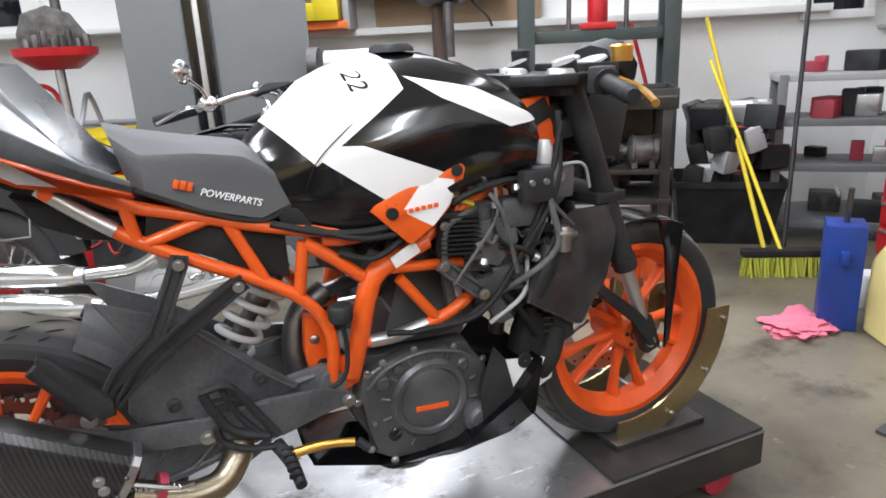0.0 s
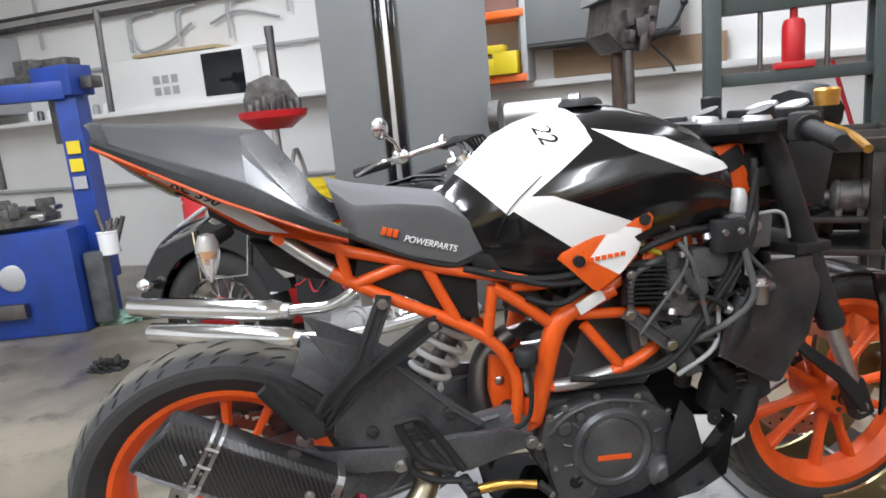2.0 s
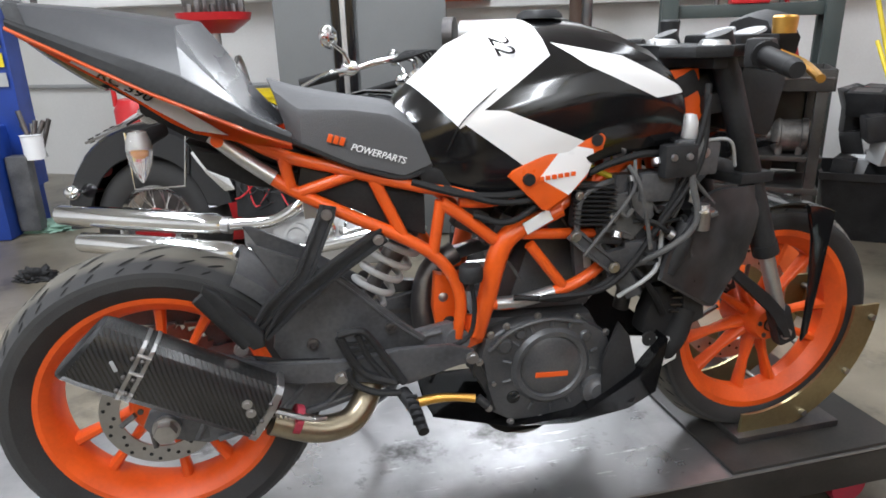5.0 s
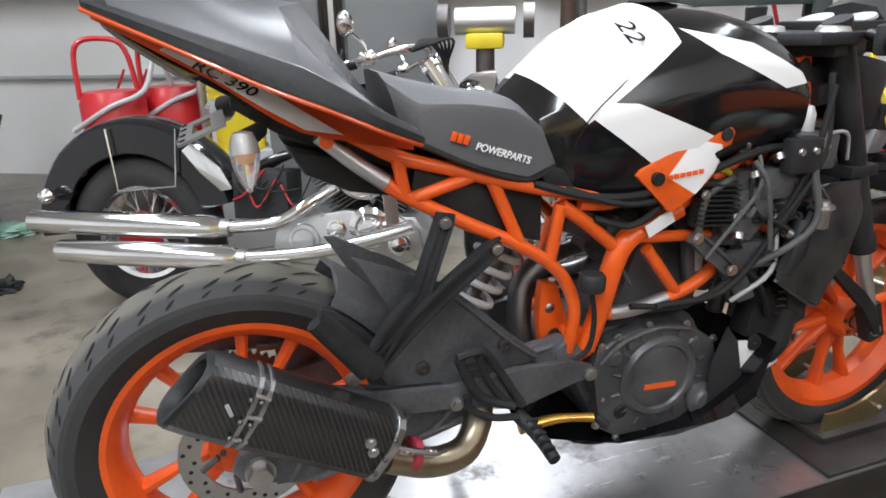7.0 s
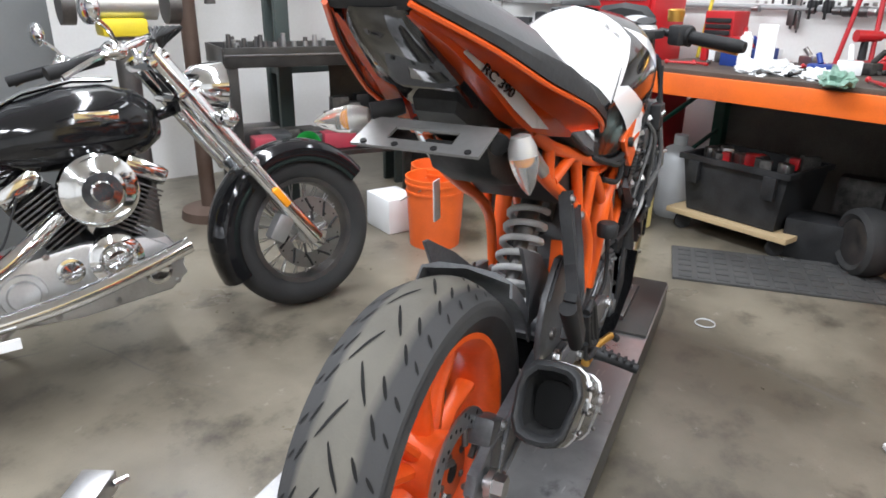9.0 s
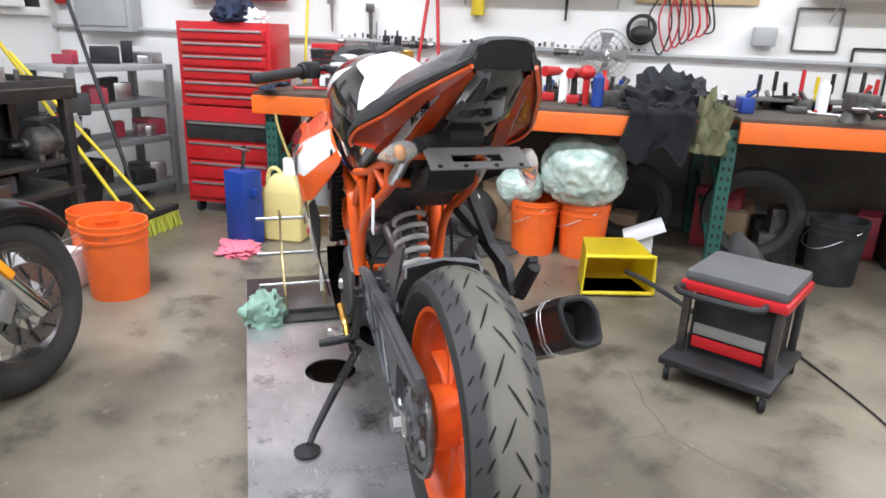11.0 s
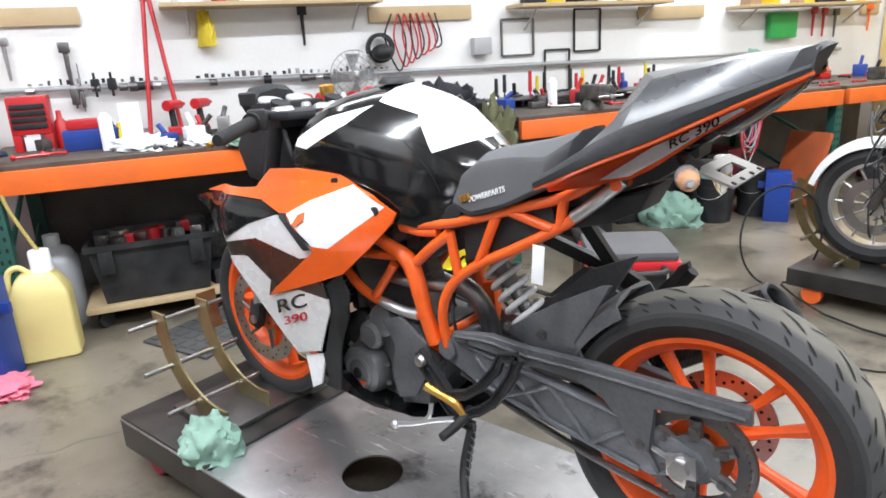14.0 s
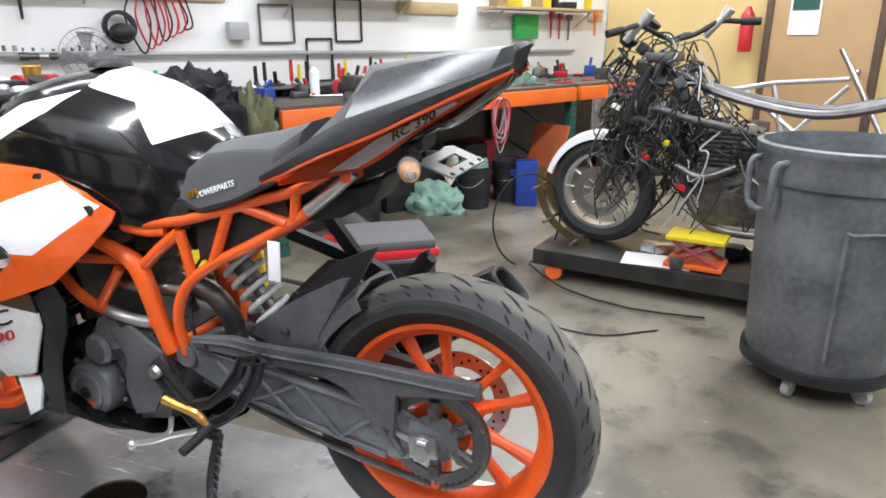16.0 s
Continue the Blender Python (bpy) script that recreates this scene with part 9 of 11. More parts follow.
loose_tyre((2.76, -0.98, 0.17), (0.4, -0.9, 0), 0.17, 0.14, "black wheel under the bench", DARK_STEEL)
loose_tyre((2.03, -2.52, 0.3), (0.8, -0.6, 0.05), 0.3, 0.15, "black tyre standing under the bench")
loose_tyre((2.5, -1.95, 0.28), (0.85, -0.5, 0.1), 0.28, 0.13, "black tyre leaning under the bench")
for k in range(26):
    s, d = rng.uniform(0.9, 6.8), rng.uniform(0.35, 0.95)
    h, w = rng.uniform(0.12, 0.42), rng.uniform(0.12, 0.32)
    tagged(part("stored_box", bbox(s, d, h / 2, w, rng.uniform(0.12, 0.3), h, 0.01, rng.uniform(-25, 25)), rng.choice((BLACK_PLASTIC, BLACK_PLASTIC, DUSTY_PLASTIC, GREASE, CARDBOARD, RED_WORN, DARK_STEEL))), "dark box stored under the workbench", "box", "boxes under the bench")
bm = B()
box(bm, (2.58, -0.66, 0.007), (0.46, 1.05, 0.014), yaw(8), 0.004)
mt = tagged(part("rubber_mat", bm, surface("grey_rubber_mat", (0.05, 0.05, 0.05), (0.1, 0.098, 0.092), 0.8, scale=7, bump=0.6)), "worn dark rubber anti-fatigue mat on the floor", "mat")
for i in range(12):
    for j in range(6):
        bm = B()
        box(bm, Vector((2.58, -0.66, 0.016)) + yaw(8) @ Vector((-0.19 + j * 0.076, -0.47 + i * 0.085, 0)), (0.05, 0.06, 0.006), yaw(8), 0.002)
        part("stud", bm, mt.data.materials[0], mt)
# yellow box with a handle
yb = thing("dust_pan", "yellow plastic lobby dustpan lying open on the floor", "dustpan")
bm = B()
ry = yaw(76)
cY = Vector((1.78, -1.44, 0.01))


def yr(x, w, z0, z1):
    return [cY + ry @ Vector((a * w, x, 0)) + Vector((0, 0, z)) for a, z in ((-1, z0), (1, z0), (0.95, z1), (-0.95, z1))]


loft(bm, [yr(0.13, 0.19, 0.0, 0.21), yr(-0.12, 0.15, 0.0, 0.24)], cap=False)
bm.faces.new([bm.verts[i] for i in range(4, 8)]) if bm.verts.ensure_lookup_table() is None else None
bmesh.ops.solidify(bm, geom=bm.faces[:], thickness=0.008)
part("pan", bm, YELLOW_PLASTIC, yb)
bm = B()
rim_ = yr(0.13, 0.19, 0.008, 0.21)
tube(bm, rim_ + rim_[:1], 0.012, 8, curved=False)
part("rim", bm, YELLOW_PLASTIC, yb, "thick yellow rim")
bm = B()
tube(bm, [cY + Vector((-0.1, -0.02, 0.12)), cY + Vector((-0.25, -0.08, 0.1)), cY + Vector((-0.5, -0.2, 0.02))], 0.013, 8)
part("pan_handle", bm, BLACK_PLASTIC, yb)
# red mechanic's stool
st = thing("roller_stool", "red and black mechanic's roller stool with drawers", "stool")
e1, e2 = Vector((-0.834, -0.552, 0)), Vector((0.552, -0.834, 0))
o = Vector((0.83, -1.14, 0)) + e1 * 0.19 + e2 * 0.2
rS = Matrix((e1, e2, Vector((0, 0, 1)))).transposed()


def sbox(x, y, z, sx, sy, sz, bev=0.006):
    bm = B()
    box(bm, o + e1 * x + e2 * y + Vector((0, 0, z)), (sx, sy, sz), rS, bev)
    return bm


part("tray", sbox(0, 0, 0.085, 0.42, 0.46, 0.03, 0.01), BLACK_PLASTIC, st)
part("drawer_box", sbox(0, 0.06, 0.235, 0.3, 0.3, 0.27), BLACK_PLASTIC, st)
for k, z in enumerate((0.15, 0.205)):
    part("drawer", sbox(0, -0.095, z, 0.27, 0.012, 0.045, 0.003), RED_PAINT if k == 0 else ALUMINIUM, st)
for a in (-0.17, 0.17):
    for b in (-0.11, 0.22):
        part("leg", sbox(a, b, 0.235, 0.03, 0.025, 0.29, 0.003), DARK_STEEL, st)
part("seat_base", sbox(0, 0.05, 0.385, 0.4, 0.38, 0.04, 0.014), RED_PAINT, st)
part("seat_pad", sbox(0, 0.05, 0.425, 0.38, 0.36, 0.045, 0.02), SEAT_GREY, st)
bm = B()
tube(bm, [o + e1 * -0.18 + e2 * -0.1 + Vector((0, 0, 0.38)), o + e1 * -0.17 + e2 * -0.22 + Vector((0, 0, 0.385)), o + e1 * 0.1 + e2 * -0.22 + Vector((0, 0, 0.385)), o + e1 * 0.12 + e2 * -0.1 + Vector((0, 0, 0.38))], 0.013, 8, 3)
part("handle", bm, BLACK_PLASTIC, st)
for a in (-0.18, 0.18):
    for b in (-0.2, 0.2):
        bm = B()
        lathe(bm, [(0.008, -0.011), (0.033, -0.011), (0.035, 0), (0.033, 0.011), (0.008, 0.011)], o + e1 * a + e2 * b + Vector((0, 0, 0.036)), e1 + e2 * 0.4, 18)
        cw = part("caster", bm, RUBBER, st)
        bm = B()
        box(bm, o + e1 * a + e2 * b + Vector((0, 0, 0.06)), (0.03, 0.034, 0.03), rS, 0.006)
        part("caster_fork", bm, STEEL, cw)
# small parts bike behind: stacked body panels
pan = thing("loose_tail_panel", "black and red loose motorcycle tail panel resting on a stand", "motorcycle part")
bm = B()
loft(bm, [hull_ring(x, t, b, h, 14, 2.2) for x, t, b, h in ((0, 0.46, 0.4, 0.03), (0.12, 0.44, 0.32, 0.07), (0.3, 0.37, 0.26, 0.09), (0.45, 0.33, 0.24, 0.07))])
for v in bm.verts:
    v.co = Vector((1.25, -1.75, 0)) + yaw(160) @ v.co
part("panel", bm, BLACK_PLASTIC, pan)
bm = B()
box(bm, (1.05, -1.7, 0.14), (0.3, 0.12, 0.28), yaw(160), 0.01)
part("stand", bm, DARK_STEEL, pan)
bm = B()
box(bm, (1.1, -1.62, 0.3), (0.34, 0.04, 0.05), yaw(165), 0.008)
part("red_rail", bm, RED_PAINT, pan)

# ---- far bench end: trash can, second lift, stripped bike ----
tc_ = thing("trash_can", "large scuffed grey plastic trash can on casters", "trash can")
cC = Vector((-0.99, -1.5, 0))
bm = B()
lathe(bm, [(0.001, 0.1), (0.235, 0.1), (0.255, 0.14), (0.285, 0.8), (0.3, 0.8), (0.305, 0.83), (0.305, 0.9), (0.31, 0.905), (0.31, 0.93), (0.29, 0.935), (0.285, 0.9), (0.24, 0.16), (0.001, 0.14)], cC, (0, 0, 1), 56)
part("drum", bm, BIN_GREY, tc_, smooth=50)
for a in (28, 208):
    u = Vector((math.cos(radians(a)), math.sin(radians(a)), 0))
    w = Vector((-u.y, u.x, 0))
    bm = B()
    tube(bm, [cC + u * 0.29 + w * 0.075 + Vector((0, 0, 0.88)), cC + u * 0.335 + w * 0.07 + Vector((0, 0, 0.86)), cC + u * 0.335 + w * 0.055 + Vector((0, 0, 0.72)), cC + u * 0.335 - w * 0.055 + Vector((0, 0, 0.72)), cC + u * 0.335 - w * 0.07 + Vector((0, 0, 0.86)), cC + u * 0.29 - w * 0.075 + Vector((0, 0, 0.88))], 0.012, 8, 3)
    part("handle", bm, BIN_GREY, tc_)
for a in (105, 195, 285):
    u = Vector((math.cos(radians(a)), math.sin(radians(a)), 0))
    w = Vector((-u.y, u.x, 0))
    bm = B()
    tube(bm, [cC + u * 0.262 + w * 0.1 + Vector((0, 0, 0.2)), cC + u * 0.285 + w * 0.11 + Vector((0, 0, 0.64)), cC + u * 0.287 + w * 0.09 + Vector((0, 0, 0.67)), cC + u * 0.287 - w * 0.09 + Vector((0, 0, 0.67)), cC + u * 0.285 - w * 0.11 + Vector((0, 0, 0.64)), cC + u * 0.262 - w * 0.1 + Vector((0, 0, 0.2))], 0.006, 6, 3)
    part("moulded_rib", bm, BIN_GREY, tc_)
bm = B()
lathe(bm, [(0.001, 0.075), (0.24, 0.075), (0.27, 0.09), (0.27, 0.13), (0.24, 0.13)], cC, (0, 0, 1), 40)
part("dolly", bm, BLACK_PLASTIC, tc_)
for a in (60, 132, 204, 276, 348):
    u = Vector((math.cos(radians(a)), math.sin(radians(a)), 0))
    bm = B()
    lathe(bm, [(0.008, -0.014), (0.034, -0.014), (0.037, 0), (0.034, 0.014), (0.008, 0.014)], cC + u * 0.21 + Vector((0, 0, 0.038)), (u.y, -u.x, 0), 20)
    cw = part("caster", bm, PALE_GREY, tc_)
    bm = B()
    box(bm, cC + u * 0.21 + Vector((0, 0, 0.062)), (0.03, 0.04, 0.03), yaw(a), 0.006)
    part("caster_fork", bm, STEEL, cw)

lift2 = thing("second_lift_table", "black steel lift table carrying a stripped motorcycle", "lift table")
L1, L2 = Vector((-0.983, 0.182, 0)), Vector((-0.182, -0.983, 0))
r2 = Matrix((L1, L2, Vector((0, 0, 1)))).transposed()
o2 = Vector((0.31, -2.27, 0)) + L1 * 1.1 + L2 * 0.33
bm = B()
box(bm, o2 + Vector((0, 0, 0.125)), (2.2, 0.66, 0.09), r2, 0.006)
part("deck", bm, DECK_SIDE, lift2)
for a in (-0.98, 0.98):
    for b in (-0.27, 0.27):
        bm = B()
        lathe(bm, [(0.01, -0.018), (0.048, -0.018), (0.05, 0), (0.048, 0.018), (0.01, 0.018)], o2 + L1 * a + L2 * b * 1.1 + Vector((0, 0, 0.05)), L2, 20)
        part("caster", bm, ORANGE_BUCKET, lift2, "orange caster")

strip = thing("stripped_motorcycle", "stripped motorcycle with bare wiring, engine and a white fender", "motorcycle")
DZ = 0.17


def sp(x, y, z):
    """A place on the stripped bike: x back from its front axle, y across, z above the deck."""
    return o2 + L1 * (-0.83 + x) + L2 * y + Vector((0, 0, DZ + z))


wc = sp(0, 0, 0.3)
bm = B()
lathe(bm, [(0.21, -0.035), (0.25, -0.055), (0.285, -0.04), (0.3, 0), (0.285, 0.04), (0.25, 0.055), (0.21, 0.035)], wc, L2, 48, closed=True)
fwh = part("front_tyre", bm, TYRE, strip)
bm = B()
lathe(bm, [(0.2, -0.04), (0.216, -0.04), (0.216, 0.04), (0.2, 0.04)], wc, L2, 40, closed=True)
lathe(bm, [(0.02, -0.05), (0.05, -0.045), (0.05, 0.045), (0.02, 0.05)], wc, L2, 20)
part("rim", bm, ALUMINIUM, fwh)
bm = B()
lathe(bm, [(0.09, -0.003), (0.14, -0.003), (0.14, 0.003), (0.09, 0.003)], wc - L2 * 0.065, L2, 40, closed=True)
part("brake_disc", bm, STEEL, fwh)
for k in range(12):
    a = 2 * math.pi * k / 12
    bm = B()
    rod(bm, wc + L1 * 0.045 * math.cos(a) + Vector((0, 0, 0.045 * math.sin(a))), wc + L1 * 0.205 * math.cos(a) + Vector((0, 0, 0.205 * math.sin(a))), 0.007, n=6)
    part("spoke", bm, ALUMINIUM, fwh)
bm = B()
secs = []
for a in np.linspace(radians(55), radians(165), 18):
    secs.append([wc + L1 * (-math.cos(a) * -r) * 1.0 + L2 * y + Vector((0, 0, math.sin(a) * r)) for y, r in ((-0.07, 0.29), (-0.06, 0.325), (0, 0.34), (0.06, 0.325), (0.07, 0.29), (0.055, 0.315), (0, 0.33), (-0.055, 0.315))])
loft(bm, secs)
part("white_fender", bm, WHITE_PAINT, strip, "white front fender")
for y in (-0.1, 0.1):
    bm = B()
    rod(bm, sp(0.0, y, 0.3), sp(0.3, y, 1.05), 0.024, n=12)
    part("fork_leg", bm, DARK_STEEL, strip)
for pts in ([(0.3, 0, 1.1), (0.4, 0.05, 1.13), (0.5, 0.1, 1.19), (0.6, 0.12, 1.19)], [(0.3, 0, 1.1), (0.26, -0.12, 1.13), (0.2, -0.25, 1.17), (0.14, -0.32, 1.15)]):
    bm = B()
    tube(bm, [sp(*p) for p in pts], 0.013, 8)
    bar_ = part("handlebar", bm, BLACK_PLASTIC, strip)
    e0, e1 = Vector(pts[-2]), Vector(pts[-1])
    bm = B()
    rod(bm, sp(*e1), sp(*(e1 + (e1 - e0) * 0.9)), 0.019, n=12)
    part("grip", bm, RUBBER, bar_)
    bm = B()
    rod(bm, sp(*(e0 - Vector((0.06, 0, 0.07)))), sp(*(e0 + Vector((0.02, 0, 0.02)))), 0.02, 0.016, 12)
    rod(bm, sp(*(e0 + Vector((0.02, 0, 0.02)))), sp(*(e0 + Vector((0.05, 0, 0.06)))), 0.026, n=14)
    part("master_cylinder", bm, ALUMINIUM, bar_, "bare aluminium master cylinder")
for x, y, z in ((0.1, -0.06, 1.11), (0.19, 0.02, 1.19)):
    bm = B()
    lathe(bm, [(0.001, -0.04), (0.03, -0.038), (0.05, -0.01), (0.052, 0.012), (0.046, 0.014), (0.001, 0.012)], sp(x, y, z), L1 * 0.6 + Vector((0, 0, 0.8)), 24)
    part("gauge", bm, BLACK_PLASTIC, strip, "round black gauge")
bm = B()
box(bm, sp(0.28, 0, 1.02), (0.14, 0.26, 0.05), r2, 0.01)
part("fork_yoke", bm, DARK_STEEL, strip)
for pts, r in (([(0.32, 0, 0.95), (0.6, 0.1, 0.85), (1.0, 0.14, 0.78), (1.35, 0.12, 0.85)], 0.022), ([(0.32, 0, 0.95), (0.6, -0.1, 0.85), (1.0, -0.14, 0.78), (1.35, -0.12, 0.85)], 0.022), ([(0.34, 0, 0.85), (0.42, 0.08, 0.5), (0.6, 0.12, 0.2), (1.1, 0.13, 0.2)], 0.02), ([(0.34, 0, 0.85), (0.42, -0.08, 0.5), (0.6, -0.12, 0.2), (1.1, -0.13, 0.2)], 0.02), ([(1.35, 0, 0.85), (1.25, 0, 0.5), (1.1, 0, 0.2)], 0.02)):
    bm = B()
    tube(bm, [sp(*p) for p in pts], r, 8)
    part("frame_tube", bm, DARK_STEEL, strip)
bm = B()
box(bm, sp(0.75, 0, 0.36), (0.42, 0.3, 0.3), r2, 0.04)
box(bm, sp(0.66, 0, 0.58), (0.2, 0.24, 0.22), r2, 0.02)
part("engine", bm, GREASE, strip)
for k in range(9):
    bm = B()
    box(bm, sp(0.65, 0, 0.5 + k * 0.022), (0.26, 0.28, 0.006), r2, 0.002)
    part("engine_fin", bm, DARK_STEEL, strip)
rng = random.Random(23)


def crest(x):
    """Height of the clutter along the stripped bike."""
    return float(np.interp(x, [0, 0.1, 0.42, 0.52, 0.7, 1.1], [0.95, 1.12, 1.12, 0.86, 0.7, 0.55]))


for k in range(95):
    bm = B()
    x = rng.uniform(0.05, 1.0)
    p = (x, rng.uniform(-0.16, 0.16), rng.uniform(0.34, crest(x) - 0.06))
    box(bm, sp(*p), (rng.uniform(0.02, 0.075), rng.uniform(0.02, 0.05), rng.uniform(0.02, 0.07)), r2 @ Matrix.Rotation(rng.uniform(-1, 1), 3, "Y") @ Matrix.Rotation(rng.uniform(-1, 1), 3, "X"), 0.008)
    part("electrical_block", bm, rng.choice((GREASE, BLACK_PLASTIC, DUSTY_PLASTIC, DARK_STEEL, BLACK_PLASTIC)), strip)
for k in range(300):
    bm = B()
    x = rng.uniform(0.02, 0.5) if k % 3 else rng.uniform(0.4, 1.0)
    y, z = rng.uniform(-0.2, 0.15), rng.uniform(0.45, crest(x))
    pts = [(x, y, z)]
    for j in range(rng.randint(3, 5)):
        x, y = max(0.0, x + rng.uniform(-0.12, 0.12)), max(-0.26, min(0.2, y + rng.uniform(-0.1, 0.1)))
        z = min(crest(x) + 0.02, max(0.12, z - rng.uniform(-0.1, 0.18)))
        pts.append((x, y, z))
    tube(bm, [sp(*p) for p in pts], rng.uniform(0.002, 0.0065), 5, 4)
    part("wire", bm, rng.choice((RUBBER, RUBBER, RUBBER, BLACK_PLASTIC, DUSTY_PLASTIC, GREASE, RUBBER, PALE_GREY)), strip)
for pts, mat in (([(0.06, -0.13, 0.62), (0.2, -0.17, 0.72), (0.34, -0.15, 0.66)], BLACK_PLASTIC), ([(0.3, -0.16, 0.78), (0.45, -0.18, 0.74), (0.66, -0.17, 0.7)], GREASE), ([(0.42, -0.17, 0.5), (0.55, -0.2, 0.46), (0.7, -0.18, 0.52)], DARK_STEEL), ([(0.12, -0.15, 0.5), (0.16, -0.18, 0.75), (0.24, -0.14, 0.98)], BLACK_PLASTIC)):
    bm = B()
    tube(bm, [sp(*p) for p in pts], 0.02, 10)
    part("loom", bm, mat, strip, "thick taped wiring loom")
for x, z, mat in ((0.36, 0.62, YELLOW_PLASTIC), (0.46, 0.4, RED_PLASTIC), (0.1, 0.78, PAPER), (0.27, 0.54, RED_PLASTIC)):
    bm = B()
    box(bm, sp(x, -0.2, z), (0.045, 0.02, 0.03), r2 @ Matrix.Rotation(0.4, 3, "Y"), 0.006)
    part("connector", bm, mat, strip, "coloured wire connector")
stand = thing("scissor_stand", "worn yellow and orange scissor stand under the stripped motorcycle", "stand")
for z, mat, lab in ((0.02, ORANGE_BUCKET, "orange base frame"), (0.16, YELLOW_PLASTIC, "yellow top plate")):
    bm = B()
    box(bm, sp(0.57, -0.2, z), (0.28, 0.2, 0.022), r2, 0.004)
    part("plate", bm, mat, stand, lab)
for y in (-0.28, -0.12):
    for a, b in ((0.45, 0.69), (0.69, 0.45)):
        bm = B()
        rod(bm, sp(a, y, 0.03), sp(b, y, 0.15), 0.01, n=8)
        part("arm", bm, RED_WORN, stand)
for k in range(7):
    p = sp(rng.uniform(0.3, 1.3), rng.uniform(-0.3, 0.1), 0.0)
    bm = B()
    box(bm, p + Vector((0, 0, 0.03)), (rng.uniform(0.05, 0.12), rng.uniform(0.04, 0.1), 0.06), yaw(rng.uniform(0, 180)), 0.012)
    tagged(part("loose_part", bm, rng.choice((GREASE, STEEL, BLACK_PLASTIC))), "loose dismantled part on the lift table", "machine part", "parts on the second lift")
bm = B()
box(bm, sp(0.38, -0.22, 0.004), (0.34, 0.2, 0.004), r2 @ yaw(8))
tagged(part("paper_sheet", bm, PAPER), "white paper sheet on the second lift table", "paper")
ch2 = thing("wheel_chock", "zinc-plated wheel chock on the second lift table", "wheel chock")
for y in (-0.14, 0.0):
    bm = B()
    pa = [wc + L2 * y + L1 * math.cos(radians(a)) * 0.345 + Vector((0, 0, math.sin(radians(a)) * 0.345 + 0.04)) for a in range(165, 275, 8)]
    pb_ = [wc + L2 * y + L1 * math.cos(radians(a)) * 0.3 + Vector((0, 0, math.sin(radians(a)) * 0.3 + 0.04)) for a in range(165, 275, 8)]
    va, vb = ring(bm, pa), ring(bm, pb_)
    bridge(bm, va, vb, False)
    bmesh.ops.solidify(bm, geom=bm.faces[:], thickness=0.006)
    part("curved_plate", bm, ZINC, ch2)
for a in (185, 220, 255):
    bm = B()
    q = wc + L1 * math.cos(radians(a)) * 0.325 + Vector((0, 0, math.sin(radians(a)) * 0.325 + 0.04))
    rod(bm, q - L2 * 0.24, q + L2 * 0.05, 0.008)
    part("cross_rod", bm, STEEL, ch2)
bm = B()
hp = []
for k in range(30):
    a = radians(-70 + 330 * k / 29)
    hp.append(Vector((0.36, -2.36, 0.3)) + L1 * -0.02 * k / 29 + Vector((0.17 * math.cos(a), 0.12 * math.cos(a), 0.27 * math.sin(a))))
hp += [Vector((0.1, -2.1, 0.02)), Vector((-0.25, -1.95, 0.015)), Vector((-0.6, -1.95, 0.015))]
for p in hp:
    p.z = max(p.z, 0.012)
tube(bm, hp, 0.0055, 8, 2)
tagged(part("air_hose", bm, RUBBER), "black hose looped beside the second lift", "hose")
bm = B()
tube(bm, [(0.9, -1.85, 0.006), (0.4, -1.75, 0.006), (-0.1, -1.6, 0.006), (-0.4, -1.75, 0.006)], 0.004, 6)
tagged(part("floor_cable", bm, RUBBER), "thin dark cable on the floor", "cable")
# frames stacked behind the can
fr3 = thing("bare_frame", "bare motorcycle frame with a fork, stored near the door", "motorcycle frame")
b3 = part_at(2.6, 0, 1.1)
for pts in ([(-0.7, 0, 0.35), (-0.35, 0, 0.95), (-0.2, 0, 1.2)], [(-0.3, 0.05, 1.0), (0.2, 0.1, 0.95), (0.7, 0.1, 0.85)], [(-0.3, 0.05, 0.95), (0.0, 0.1, 0.6), (0.5, 0.1, 0.5)], [(0.2, 0.1, 0.95), (0.1, 0.1, 0.6)], [(0.7, 0.1, 0.85), (0.5, 0.1, 0.5)], [(0.0, 0.1, 0.6), (0.4, 0.1, 0.88)]):
    bm = B()
    tube(bm, [b3 + yaw(PY) @ Vector(p) for p in pts], 0.02, 10, 1, False)
    part("frame_tube", bm, STEEL if pts[0][2] < 0.5 else ALUMINIUM, fr3)
bm = B()
lathe(bm, [(0.2, -0.05), (0.27, -0.05), (0.3, 0), (0.27, 0.05), (0.2, 0.05)], b3 + yaw(PY) @ Vector((-0.72, 0, 0.3)), (UX, UY, 0), 36, closed=True)
part("front_tyre", bm, TYRE, fr3)
for k in range(14):
    bm = B()
    p = b3 + yaw(PY) @ Vector((rng.uniform(-0.1, 0.9), rng.uniform(-0.2, 0.2), 0))
    h = rng.uniform(0.3, 0.7)
    box(bm, p + Vector((0, 0, h / 2)), (rng.uniform(0.15, 0.3), rng.uniform(0.1, 0.25), h), yaw(rng.uniform(0, 90)), 0.02)
    tagged(part("stored_engine", bm, rng.choice((GREASE, DARK_STEEL, ALUMINIUM, GREASE))), "greasy engine part stored near the door", "machine part", "engine parts by the door")
bm = B()
box(bm, (0.7, -4.45, 0.3), (0.34, 0.04, 0.58), yaw(-20) @ Matrix.Rotation(0.35, 3, "X"), 0.02)
tagged(part("loose_fairing", bm, surface("faded_red_brown_fairing", (0.46, 0.1, 0.03), (0.24, 0.07, 0.035), 0.3, scale=5, amount=0.8)), "faded red-brown fairing leaning under the bench", "fairing")
